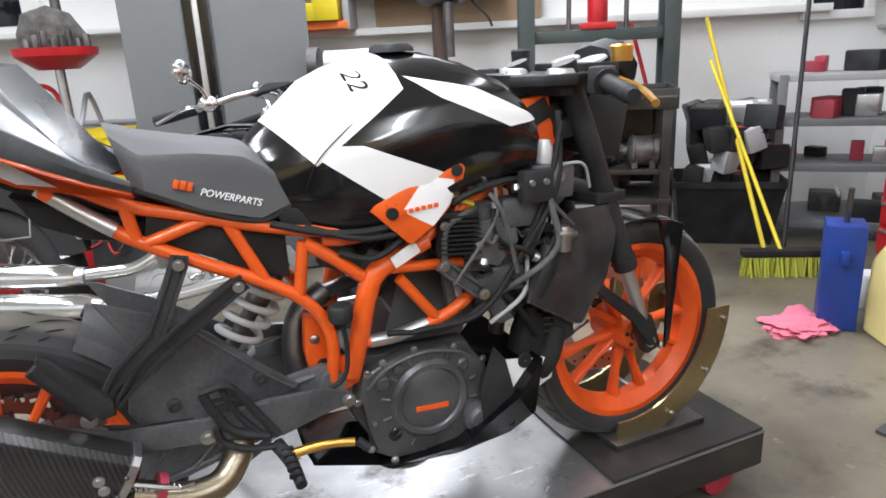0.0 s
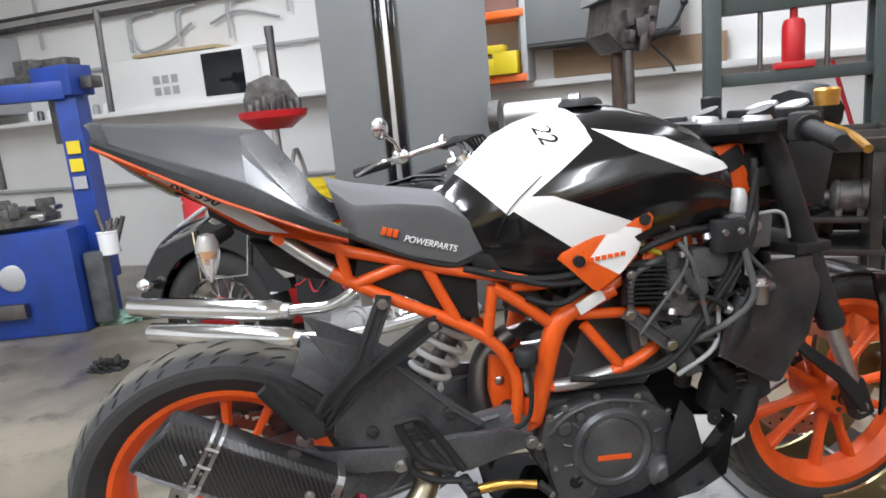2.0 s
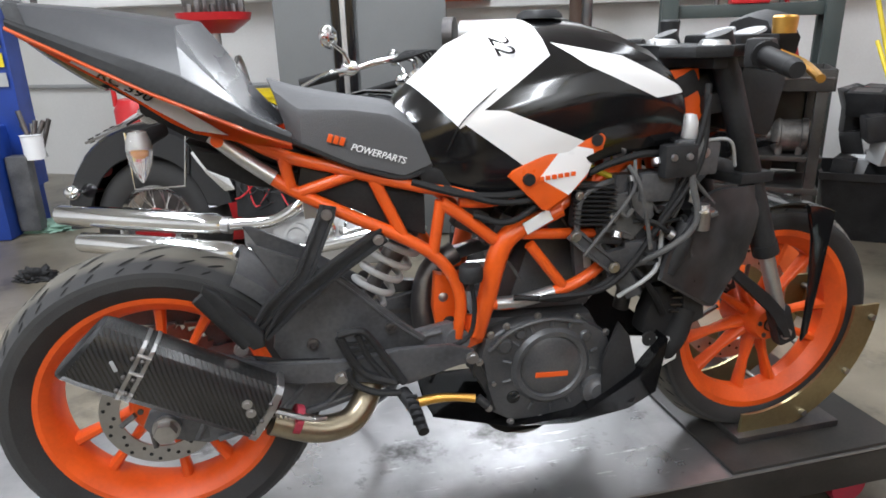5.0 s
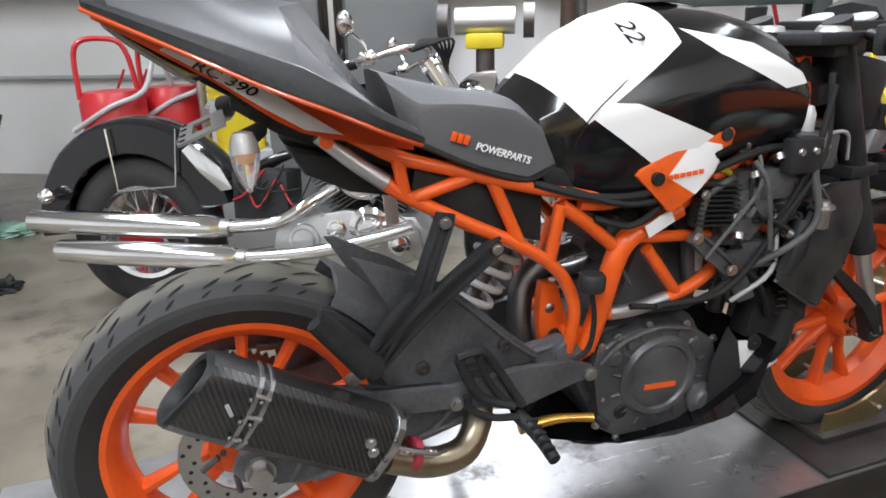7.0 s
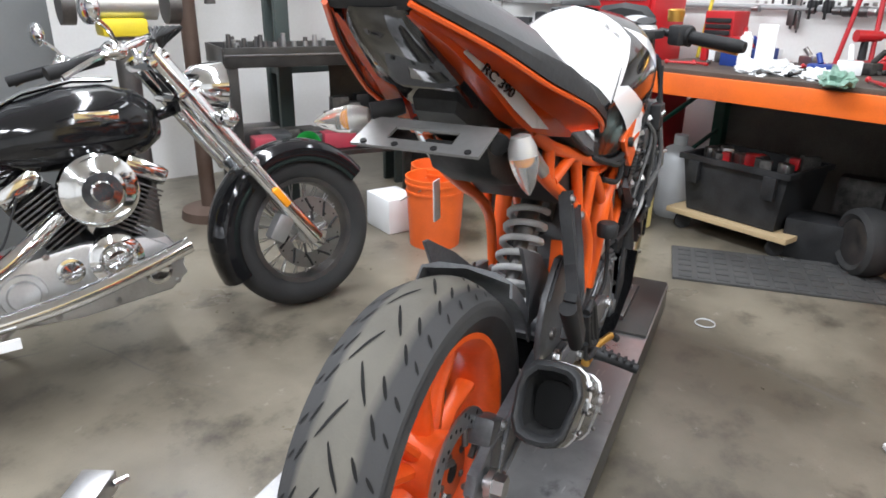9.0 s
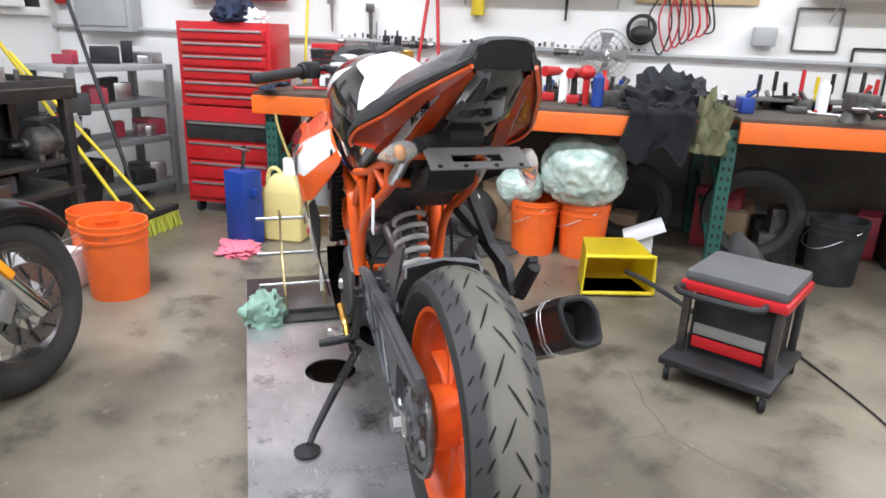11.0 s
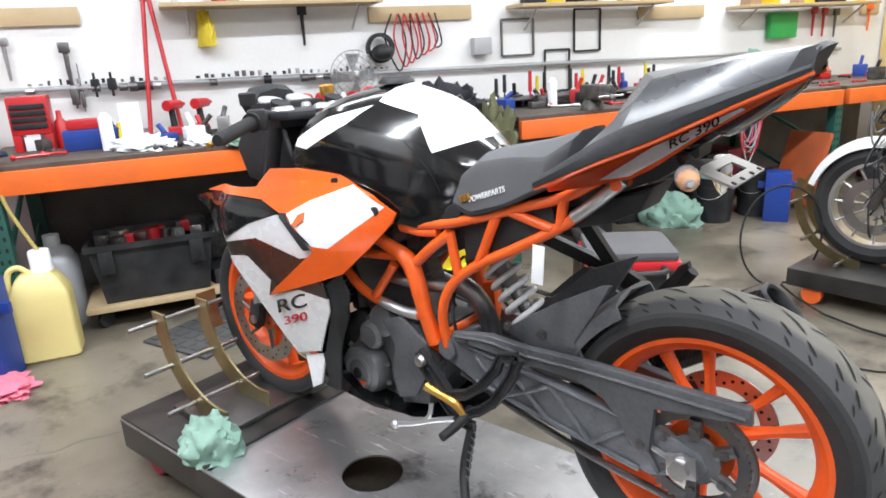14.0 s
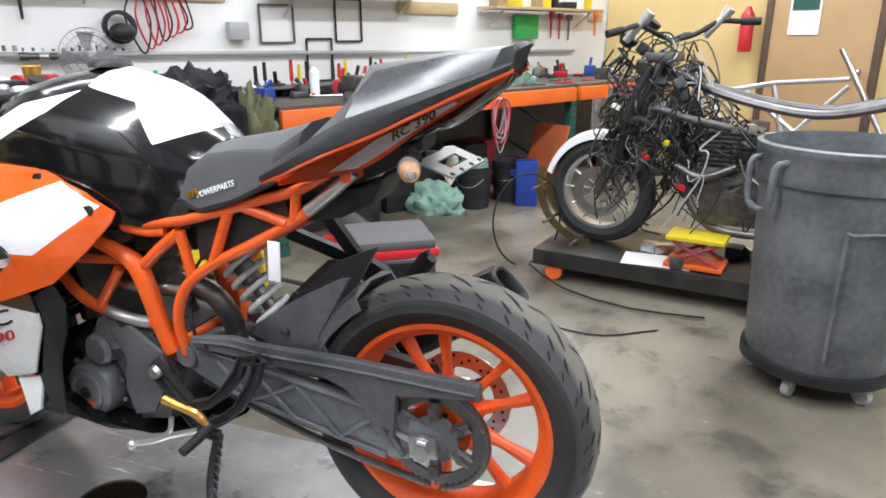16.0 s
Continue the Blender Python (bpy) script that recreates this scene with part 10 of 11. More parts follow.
for k in range(8):
    bm = B()
    w, h = 0.05 + 0.012 * (k % 4), 0.13 + 0.018 * (k % 5)
    pts = [bench_at(4.55 + w * math.sin(a) * (1 + 0.2 * math.sin(2 * a + k)), -0.015 - 0.007 * k, 0.86 - h + h * math.cos(a)) for a in np.linspace(0, 2 * math.pi, 15)]
    tube(bm, pts, 0.0042, 6, 3)
    tagged(part("cable_coil", bm, (PALE_GREY, RAG_PINK, PALE_GREY, RED_PLASTIC)[k % 4]), "loop of pale and red cable hung on the bench edge", "cable", "coils on the bench")

# ---- window wall side ----
cab = thing("steel_cabinet", "tall grey steel cabinet with a black and white centre strip", "cabinet")
A_, C_ = Vector((0.29, 2.7, 0)), Vector((1.24, 2.54, 0))
cd = (C_ - A_).normalized()
cn = Vector((cd.y, -cd.x, 0))
cr = Matrix((cd, -cn, Vector((0, 0, 1)))).transposed()


def cbox(u, v, z, su, sv, sz, bev=0.004):
    bm = B()
    box(bm, A_ + cd * u + cn * v + Vector((0, 0, z)), (su, sv, sz), cr, bev)
    return bm


part("body", cbox(0.48, -0.26, 1.35, 0.96, 0.5, 2.7, 0.008), CABINET_GREY, cab)
for u0, u1 in ((0.0, 0.32), (0.46, 0.965)):
    part("door_panel", cbox((u0 + u1) / 2, 0.0, 1.35, u1 - u0, 0.03, 2.68, 0.006), CABINET_GREY, cab)
for u in (0.345, 0.425):
    part("black_strip", cbox(u, 0.012, 1.35, 0.045, 0.03, 2.68, 0.003), BLACK_GLOSS, cab)
part("white_strip", cbox(0.385, 0.01, 1.35, 0.03, 0.03, 2.68, 0.003), ALUMINIUM, cab)
# oil drain with gearbox
dr = thing("oil_drain", "red oil drain pan on a pole, holding an engine block", "oil drain", "oil drains")
bm = B()
lathe(bm, [(0.02, 0), (0.1, 0.0), (0.2, 0.07), (0.21, 0.11), (0.2, 0.11), (0.1, 0.02), (0.001, 0.02)], (-0.04, 2.86, 1.24), (0, 0, 1), 32)
part("pan", bm, RED_PAINT, dr)
bm = B()
rod(bm, (-0.04, 2.86, 0.5), (-0.04, 2.86, 1.25), 0.025)
part("pole", bm, STEEL, dr)
bm = B()
lathe(bm, [(0.001, 0.05), (0.17, 0.05), (0.18, 0.08), (0.18, 0.5), (0.15, 0.55), (0.001, 0.56)], (-0.04, 2.86, 0), (0, 0, 1), 30)
part("tank", bm, RED_PAINT, dr)
gb = thing("gearbox", "greasy gearbox casing resting on the red drain pan", "gearbox")
bm = B()
slab(bm, [(-0.19, 1.3), (0.12, 1.3), (0.13, 1.4), (0.06, 1.52), (-0.04, 1.56), (-0.16, 1.52), (-0.2, 1.42)], 2.78, 2.94, 0.02)
part("casing", bm, GREASE, gb)
for k in range(8):
    bm = B()
    box(bm, (-0.16 + 0.04 * k, 2.78, 1.35 + 0.02 * (k % 3)), (0.025, 0.03, 0.09), yaw(10 * k), 0.006)
    part("casting_rib", bm, DARK_STEEL, gb)
bm = B()
rod(bm, (0.0, 2.86, 1.5), (0.0, 2.86, 1.78), 0.025)
rod(bm, (0.0, 2.86, 1.78), (0.0, 2.86, 1.84), 0.028)
part("shaft", bm, DARK_STEEL, gb)
for x, y in ((-0.5, 2.95), (-0.2, 3.1)):
    t = thing("oil_tank", "red round oil tank with a hose handle", "oil tank", "oil drains")
    bm = B()
    lathe(bm, [(0.001, 0.4), (0.16, 0.4), (0.17, 0.43), (0.17, 0.78), (0.14, 0.84), (0.001, 0.85)], (x, y, 0.05), (0, 0, 1), 28)
    part("tank", bm, RED_PAINT, t)
    bm = B()
    tube(bm, [(x - 0.16, y, 0.85), (x - 0.14, y, 1.12), (x, y, 1.16), (x + 0.1, y, 1.1), (x + 0.14, y, 0.8)], 0.014, 8)
    part("handle", bm, RED_PAINT, t)
    bm = B()
    tube(bm, [(x - 0.2, y - 0.1, 0.7), (x, y - 0.18, 0.82), (x + 0.18, y - 0.16, 0.9), (x + 0.26, y, 1.1), (x + 0.3, y + 0.1, 0.7), (x + 0.1, y - 0.16, 0.6)], 0.014, 8)
    part("hose", bm, PALE_GREY, t)
    bm = B()
    box(bm, (x, y, 0.22), (0.3, 0.3, 0.44), None, 0.02)
    part("cart", bm, DARK_STEEL, t)
bm = B()
box(bm, (0.14, 2.76, 0.28), (0.3, 0.3, 0.555), None, 0.01)
tagged(part("steel_stand", bm, PALE_GREY), "pale steel stand under a yellow bucket", "stand")
for k in range(2):
    bm = B()
    tube(bm, [wall2_at(-2.1 - 0.2 * k, 0.2, 0.9), wall2_at(-2.2 - 0.2 * k, 0.35, 0.5), wall2_at(-1.9 - 0.2 * k, 0.5, 0.35), wall2_at(-1.6, 0.45, 0.6)], 0.01, 7)
    tagged(part("air_line", bm, RED_PLASTIC), "red air hose hung on the white wall", "hose", "air hoses")
# blue tyre changer
tcg = thing("tyre_changer", "blue tyre changer machine with a turntable and tall post", "tyre changer")
bm = B()
slab(bm, [(-2.25, 3.4), (-1.5, 3.32), (-1.42, 3.85), (-2.2, 3.95)], 0.0, 0.72, 0.02, "xy")
part("cabinet", bm, BLUE_PAINT, tcg)
bm = B()
lathe(bm, [(0.001, 0.012), (0.075, 0.012), (0.09, 0.004), (0.092, 0)], (-1.9, 3.36, 0.42), (0.1, -1, 0), 30)
part("badge", bm, PALE_GREY, tcg, "oval pale badge shape")
bm = B()
lathe(bm, [(0.001, 0.0), (0.3, 0), (0.3, 0.04), (0.12, 0.07), (0.001, 0.08)], (-1.95, 3.62, 0.76), (0, 0, 1), 32)
part("turntable", bm, GREASE, tcg)
for k in range(4):
    a = math.pi / 2 * k + 0.5
    bm = B()
    box(bm, (-1.95 + 0.22 * math.cos(a), 3.62 + 0.22 * math.sin(a), 0.86), (0.12, 0.06, 0.1), yaw(math.degrees(a)), 0.01)
    part("clamp_jaw", bm, GREASE, tcg)
bm = B()
slab(bm, [(-1.5, 3.55), (-1.36, 3.53), (-1.34, 3.72), (-1.48, 3.74)], 0.3, 1.62, 0.01, "xy")
part("post", bm, BLUE_PAINT, tcg)
bm = B()
box(bm, (-1.72, 3.6, 1.62), (0.62, 0.12, 0.12), yaw(-6), 0.012)
part("arm", bm, BLUE_PAINT, tcg)
bm = B()
rod(bm, (-1.95, 3.6, 1.0), (-1.95, 3.6, 1.8), 0.025)
box(bm, (-1.95, 3.6, 1.66), (0.16, 0.14, 0.2), None, 0.02)
part("tool_shaft", bm, GREASE, tcg)
for k, z in enumerate((1.0, 1.12, 1.24)):
    bm = B()
    box(bm, (-1.43, 3.525, z), (0.09, 0.006, 0.085), yaw(-8))
    part("warning_label", bm, (PALE_GREY, YELLOW_PLASTIC, YELLOW_PLASTIC)[k], tcg)
for s, d, z, ss, sd, sz, mt_ in ((-2.9, 1.66, 1.7, 1.0, 0.1, 0.1, GREASE), (-2.48, 1.64, 1.68, 0.34, 0.2, 0.2, BLUE_PAINT), (-2.5, 1.6, 1.79, 0.2, 0.14, 0.1, GREASE), (-2.75, 1.6, 1.72, 0.16, 0.2, 0.26, GREASE), (-2.25, 1.62, 1.66, 0.1, 0.1, 0.08, DARK_STEEL), (-2.62, 1.6, 1.52, 0.07, 0.07, 0.5, DARK_STEEL)):
    bm = B()
    box(bm, wall2_at(s, d, z), (ss, sd, sz), yaw(W2_YAW), 0.012)
    part("arm_block", bm, mt_, tcg)
bm = B()
rod(bm, wall2_at(-2.12, 1.62, 1.45), wall2_at(-2.1, 1.62, 2.1), 0.02)
part("guide_rod", bm, DARK_STEEL, tcg)
for k in range(14):
    bm = B()
    rq = random.Random(300 + k)
    o_ = Vector((-1.95 + rq.uniform(-0.28, 0.34), 3.6 + rq.uniform(-0.2, 0.12), 0.74 + rq.uniform(0.05, 0.16)))
    box(bm, o_, (rq.uniform(0.04, 0.14), rq.uniform(0.03, 0.08), rq.uniform(0.03, 0.12)), yaw(rq.uniform(0, 180)), 0.008)
    part("chuck_piece", bm, rq.choice((GREASE, DARK_STEEL, STEEL)), tcg)
for k in range(7):
    bm = B()
    rq = random.Random(320 + k)
    rod(bm, Vector((-1.3 + rq.uniform(-0.06, 0.06), 3.5 + rq.uniform(-0.06, 0.02), 0.5)), Vector((-1.28 + rq.uniform(-0.1, 0.1), 3.48, 0.68 + rq.uniform(0, 0.14))), 0.016, n=10)
    part("valve_piece", bm, rq.choice((GREASE, STEEL, DARK_STEEL)), tcg)
bm = B()
box(bm, (-2.0, 3.34, 0.2), (0.32, 0.06, 0.1), yaw(-6), 0.01)
part("pedal_box", bm, DARK_STEEL, tcg)
bm = B()
lathe(bm, [(0.001, 0), (0.06, 0), (0.065, 0.15), (0.07, 0.155), (0.001, 0.155)], (-1.3, 3.45, 0.5), (0, 0, 1), 20)
part("white_pot", bm, PAPER, tcg)
bm = B()
box(bm, (-1.4, 3.45, 0.28), (0.14, 0.1, 0.5), yaw(-8), 0.02)
part("rubber_pad", bm, DUSTY_PLASTIC, tcg)
# left ledge and cabinets on it
bm = B()
box(bm, wall2_at(-3.6, 0.15, 1.5), (5.4, 0.3, 0.04), yaw(W2_YAW), 0.005)
tagged(part("trim_shelf", bm, WALL_WHITE), "white ledge on the wall", "trim", kind="structure")
wc_ = thing("white_wall_cabinet", "white wall cabinet with a dark opening and square vents", "cabinet")


def w2box(s, d, z, ss, sd, sz, bev=0.004):
    bm = B()
    box(bm, wall2_at(s, d, z), (ss, sd, sz), yaw(W2_YAW), bev)
    return bm


part("cabinet_body", w2box(-2.75, 0.12, 1.74, 1.5, 0.24, 0.44), WALL_WHITE, wc_)
part("dark_opening", w2box(-2.2, 0.243, 1.75, 0.42, 0.008, 0.36), DARK_GLASS, wc_)
for i in range(3):
    for j in range(2):
        part("vent", w2box(-2.92 + i * 0.1, 0.243, 1.66 + j * 0.1, 0.07, 0.008, 0.07, 0.001), PALE_GREY, wc_)
part("board_top", w2box(-2.7, 0.12, 1.985, 0.9, 0.24, 0.03), PALE_WOOD, wc_)
for k in range(10):
    s = -4.6 + k * 0.12
    bm = B()
    lathe(bm, [(0.001, 0), (0.03, 0), (0.032, 0.08), (0.02, 0.1), (0.001, 0.1)], wall2_at(s, 0.15, 1.52), (0, 0, 1), 14)
    tagged(part("small_jar", bm, rng.choice((PAPER, PALE_GREY, DARK_STEEL))), "small jar standing on the white ledge", "jar", "jars on the ledge")
for pts in ([(-4.4, 1.95), (-4.4, 2.5)], [(-3.3, 1.95), (-3.2, 1.8), (-2.9, 1.84), (-2.6, 1.98)], [(-1.6, 1.95), (-1.6, 2.6)], [(-2.4, 1.95), (-2.1, 2.02), (-1.7, 1.92)]):
    bm = B()
    tube(bm, [wall2_at(s, 0.05, z + 0.25) for s, z in pts], 0.012, 7)
    tagged(part("conduit", bm, PALE_GREY), "grey conduit drop on the white wall", "conduit", "conduits")
# grinder on a pedestal
gr = thing("bench_grinder", "double-ended bench grinder on a pedestal", "grinder")
bm = B()
rod(bm, (1.28, 2.36, 1.2), (1.56, 2.22, 1.2), 0.07, n=22)
part("motor", bm, ALUMINIUM, gr)
for p, q in (((1.2, 2.4), (1.25, 2.375)), ((1.6, 2.2), (1.65, 2.175))):
    bm = B()
    rod(bm, (*p, 1.2), (*q, 1.2), 0.09, n=26)
    part("wheel_guard", bm, DARK_STEEL, gr)
bm = B()
box(bm, (1.42, 2.29, 1.1), (0.2, 0.16, 0.08), yaw(-27), 0.02)
part("foot", bm, YELLOW_PLASTIC, gr)
bm = B()
rod(bm, (1.42, 2.29, 0), (1.42, 2.29, 1.07), 0.05, n=16)
part("pedestal", bm, DARK_STEEL, gr)
# drill press
dp = thing("drill_press", "floor-standing drill press with a brown column", "drill press")
bm = B()
rod(bm, (2.03, 2.5, 0), (2.03, 2.5, 1.62), 0.045, n=20)
part("column", bm, BROWN_IRON, dp)
bm = B()
slab(bm, [(1.86, 1.6), (1.9, 1.82), (2.2, 1.82), (2.16, 1.6), (2.1, 1.5), (1.95, 1.5)], 2.26, 2.6, 0.03)
part("head", bm, GREASE, dp)
bm = B()
rod(bm, (2.0, 2.3, 1.2), (2.0, 2.3, 1.5), 0.03)
part("quill", bm, DARK_STEEL, dp)
bm = B()
tube(bm, [(2.14, 2.3, 1.55), (2.25, 2.25, 1.62), (2.3, 2.22, 1.72)], 0.01, 8)
ball(bm, (2.3, 2.22, 1.73), 0.022)
tube(bm, [(2.14, 2.3, 1.52), (2.22, 2.25, 1.42), (2.25, 2.24, 1.36)], 0.008, 8)
part("feed_lever", bm, BLACK_PLASTIC, dp)
bm = B()
slab(bm, [(1.84, 1.78), (1.88, 1.93), (2.2, 1.95), (2.24, 1.8)], 2.2, 2.62, 0.025)
part("belt_cover", bm, CABINET_GREY, dp, "grey belt cover")
bm = B()
box(bm, (2.06, 2.195, 1.87), (0.18, 0.008, 0.07))
part("name_plate", bm, PALE_GREY, dp)
for k in range(7):
    rq = random.Random(500 + k)
    bm = B()
    box(bm, (1.95 + rq.uniform(0, 0.2), 2.24, 1.5 + rq.uniform(0, 0.2)), (rq.uniform(0.03, 0.07), 0.06, rq.uniform(0.04, 0.12)), Matrix.Rotation(rq.uniform(-0.2, 0.2), 3, "Y"), 0.01)
    part("casting_boss", bm, GREASE if k % 2 else DARK_STEEL, dp)
bm = B()
lathe(bm, [(0.001, 0), (0.2, 0), (0.19, 0.05), (0.001, 0.06)], (2.03, 2.45, 0), (0, 0, 1), 24)
part("foot", bm, BROWN_IRON, dp)
# shop press with a red jack
pr = thing("shop_press", "dark green steel shop press with a red bottle jack", "shop press")
PL_, PR_ = Vector((2.5, 2.28, 0)), Vector((3.265, 1.91, 0))
pd = (PR_ - PL_).normalized()
pyaw = math.degrees(math.atan2(pd.y, pd.x))
GREEN_STEEL = surface("dark_green_press_paint", (0.035, 0.05, 0.048), (0.07, 0.08, 0.075), 0.5, scale=6)
for p in (PL_, PR_):
    for off in (-0.07, 0.07):
        bm = B()
        box(bm, p + Vector((-pd.y, pd.x, 0)) * off + Vector((0, 0, 1.0)), (0.09, 0.035, 2.0), yaw(pyaw), 0.005)
        part("upright", bm, GREEN_STEEL, pr)
mid = (PL_ + PR_) / 2
for z, h in ((1.28, 0.07), (1.79, 0.3), (0.85, 0.1)):
    bm = B()
    box(bm, mid + Vector((0, 0, z)), (0.92, 0.1, h), yaw(pyaw), 0.006)
    part("cross_beam", bm, GREEN_STEEL, pr)
bm = B()
box(bm, mid + Vector((0, 0, 1.335)), (0.2, 0.12, 0.04), yaw(pyaw), 0.008)
lathe(bm, [(0.001, 0), (0.055, 0), (0.06, 0.02), (0.06, 0.2), (0.05, 0.23), (0.02, 0.24), (0.02, 0.32), (0.001, 0.32)], mid + Vector((0, 0, 1.35)), (0, 0, 1), 24)
part("bottle_jack", bm, RED_PAINT, pr, "red bottle jack")
for k in (-1, 1):
    bm = B()
    rod(bm, mid + pd * 0.17 * k + Vector((0, 0, 1.31)), mid + pd * 0.17 * k + Vector((0, 0, 1.78)), 0.014)
    part("return_rod", bm, DARK_STEEL, pr)
# black steel tray table with sockets
tt = thing("steel_tray_table", "black steel tray table covered with sockets and tools", "table")
tp, td = Vector((1.78, 2.02, 0)), Vector((0.80, -0.6, 0))
tn = Vector((0.6, 0.8, 0))
tyaw = math.degrees(math.atan2(td.y, td.x))


def tbox(u, v, z, su, sv, sz, bev=0.004):
    bm = B()
    box(bm, tp + td * u + tn * v + Vector((0, 0, z)), (su, sv, sz), yaw(tyaw), bev)
    return bm


part("tray_top", tbox(0.61, 0.24, 0.96, 1.26, 0.5, 0.012), DARK_STEEL, tt)
for u, v, su, sv in ((0.61, 0.0, 1.26, 0.012), (0.61, 0.48, 1.26, 0.012), (-0.015, 0.24, 0.012, 0.5), (1.235, 0.24, 0.012, 0.5)):
    part("tray_edge", tbox(u, v, 0.95, su, sv, 0.1, 0.003), DECK_SIDE, tt)
for u in (0.03, 1.19):
    for v in (0.03, 0.45):
        part("leg", tbox(u, v, 0.46, 0.05, 0.05, 0.92), DECK_SIDE, tt)
part("lower_shelf", tbox(0.61, 0.24, 0.42, 1.24, 0.48, 0.03), DECK_SIDE, tt)
part("middle_shelf", tbox(0.93, 0.24, 0.575, 0.6, 0.44, 0.025), DECK_SIDE, tt)
part("back_board", tbox(0.93, 0.465, 0.67, 0.5, 0.012, 0.46), DECK_SIDE, tt)
for k in range(46):
    u, v = rng.uniform(0.03, 1.02), rng.uniform(0.04, 0.44)
    bm = B()
    o_ = tp + td * u + tn * v + Vector((0, 0, 0.967))
    lathe(bm, [(0.001, 0), (0.014, 0), (0.014, 0.01), (0.012, rng.uniform(0.03, 0.09)), (0.001, 0.03)], o_, (0, 0, 1), 12)
    tagged(part("socket", bm, rng.choice((STEEL, DARK_STEEL))), "steel socket standing on the tray table", "socket", "sockets on the tray table")
for k in range(16):
    u, v = rng.uniform(0.08, 0.98), rng.uniform(0.06, 0.42)
    h = rng.uniform(0.05, 0.12)
    bm = tbox(u, v, 0.436 + h / 2, rng.uniform(0.08, 0.22), rng.uniform(0.06, 0.18), h, 0.01)
    tagged(part("loose_part", bm, rng.choice((GREASE, RED_WORN, DARK_STEEL, DUSTY_PLASTIC))), "greasy part on the lower shelf of the tray table", "machine part", "parts on the tray table")
bm = B()
mo = tp + td * 0.98 + tn * 0.12 + Vector((0, 0, 0.675))
lathe(bm, [(0.001, 0), (0.03, 0), (0.034, 0.02), (0.07, 0.03), (0.086, 0.05), (0.086, 0.06), (0.08, 0.064), (0.08, 0.15), (0.087, 0.154), (0.087, 0.18), (0.06, 0.195), (0.001, 0.2)], mo, td, 28)
rod(bm, mo - td * 0.06, mo, 0.014, n=12)
for k in (0.06, 0.15):
    box(bm, mo + td * k + Vector((0, 0, -0.055)), (0.03, 0.13, 0.064), yaw(tyaw), 0.004)
tagged(part("electric_motor", bm, GREASE), "greasy round electric motor lying on a shelf", "motor")
for k in range(7):
    rq = random.Random(900 + k)
    h = rq.uniform(0.04, 0.11)
    bm = tbox(0.68 + 0.08 * k, rq.uniform(0.27, 0.4), 0.588 + h / 2, rq.uniform(0.06, 0.12), 0.08, h, 0.012)
    tagged(part("loose_part", bm, (GREASE, DARK_STEEL, BLACK_PLASTIC)[k % 3]), "dark greasy part on the middle shelf", "machine part", "parts on the tray table")
bm = B()
lathe(bm, [(0.02, 0), (0.025, 0.06), (0.065, 0.14), (0.07, 0.15), (0.06, 0.14), (0.02, 0.05)], tp + td * 0.42 + tn * 0.05 + Vector((0, 0, 0.49)), (-0.8, -0.5, 0.1), 20)
tagged(part("funnel", bm, GREEN_PLASTIC), "green plastic funnel on the tray table shelf", "funnel")
bm = B()
box(bm, (2.34, 1.4, 0.1), (0.2, 0.26, 0.2), yaw(-30), 0.01)
tagged(part("white_carton", bm, PAPER), "white carton on the floor", "carton")
# tub of batteries, shelving, broom, toolbox
tub = thing("battery_tub", "large black plastic tub full of old batteries", "tub")
bt, bd = Vector((3.27, 1.74, 0)), Vector((0.787, -0.617, 0))
bn_ = Vector((0.617, 0.787, 0))
bm = B()
loft(bm, [[bt + bd * (0.27 + a * w) + bn_ * (0.2 + b * d) + Vector((0, 0, z)) for a, b in ((-1, -1), (1, -1), (1, 1), (-1, 1))] for z, w, d in ((0.0, 0.26, 0.18), (0.36, 0.31, 0.23), (0.36, 0.33, 0.25), (0.4, 0.33, 0.25), (0.4, 0.31, 0.23), (0.03, 0.25, 0.17))])
part("shell", bm, BLACK_PLASTIC, tub)
for k in range(36):
    lay = k // 9
    p = bt + bd * rng.uniform(0.0 + 0.03 * lay, 0.54 - 0.03 * lay) + bn_ * rng.uniform(0.02, 0.38) + Vector((0, 0, 0.4 + 0.125 * lay))
    t = thing("old_battery", "old black battery piled in the tub", "battery", "batteries in the tub")
    rr_ = yaw(rng.uniform(0, 180)) @ Matrix.Rotation(rng.uniform(-0.4, 0.4), 3, "X")
    bm = B()
    box(bm, p, (0.19, 0.11, 0.14), rr_, 0.008)
    part("case", bm, BLACK_PLASTIC if k % 4 else PALE_GREY, t)
    bm = B()
    box(bm, p + rr_ @ Vector((0, 0, 0.068)), (0.13, 0.06, 0.006), rr_)
    part("top_label", bm, (PAPER, RED_PAINT, DARK_STEEL, DARK_STEEL)[k % 4], t)
sv = thing("steel_shelving", "grey steel shelving loaded with parts", "shelving")
so, sd_ = Vector((3.78, 1.5, 0)), Vector((0.72, -0.69, 0))
sn_ = Vector((0.69, 0.72, 0))
syaw = math.degrees(math.atan2(sd_.y, sd_.x))
for z in (0.1, 0.45, 0.72, 0.98):
    bm = B()
    box(bm, so + sd_ * 0.4 + sn_ * 0.25 + Vector((0, 0, z)), (0.86, 0.45, 0.04), yaw(syaw), 0.004)
    part("shelf_deck", bm, PALE_GREY if z > 0.9 else CABINET_GREY, sv)
for u in (0, 0.8):
    for v in (0.04, 0.45):
        bm = B()
        box(bm, so + sd_ * u + sn_ * v + Vector((0, 0, 0.5)), (0.05, 0.05, 1.0), yaw(syaw), 0.004)
        part("post", bm, CABINET_GREY, sv)
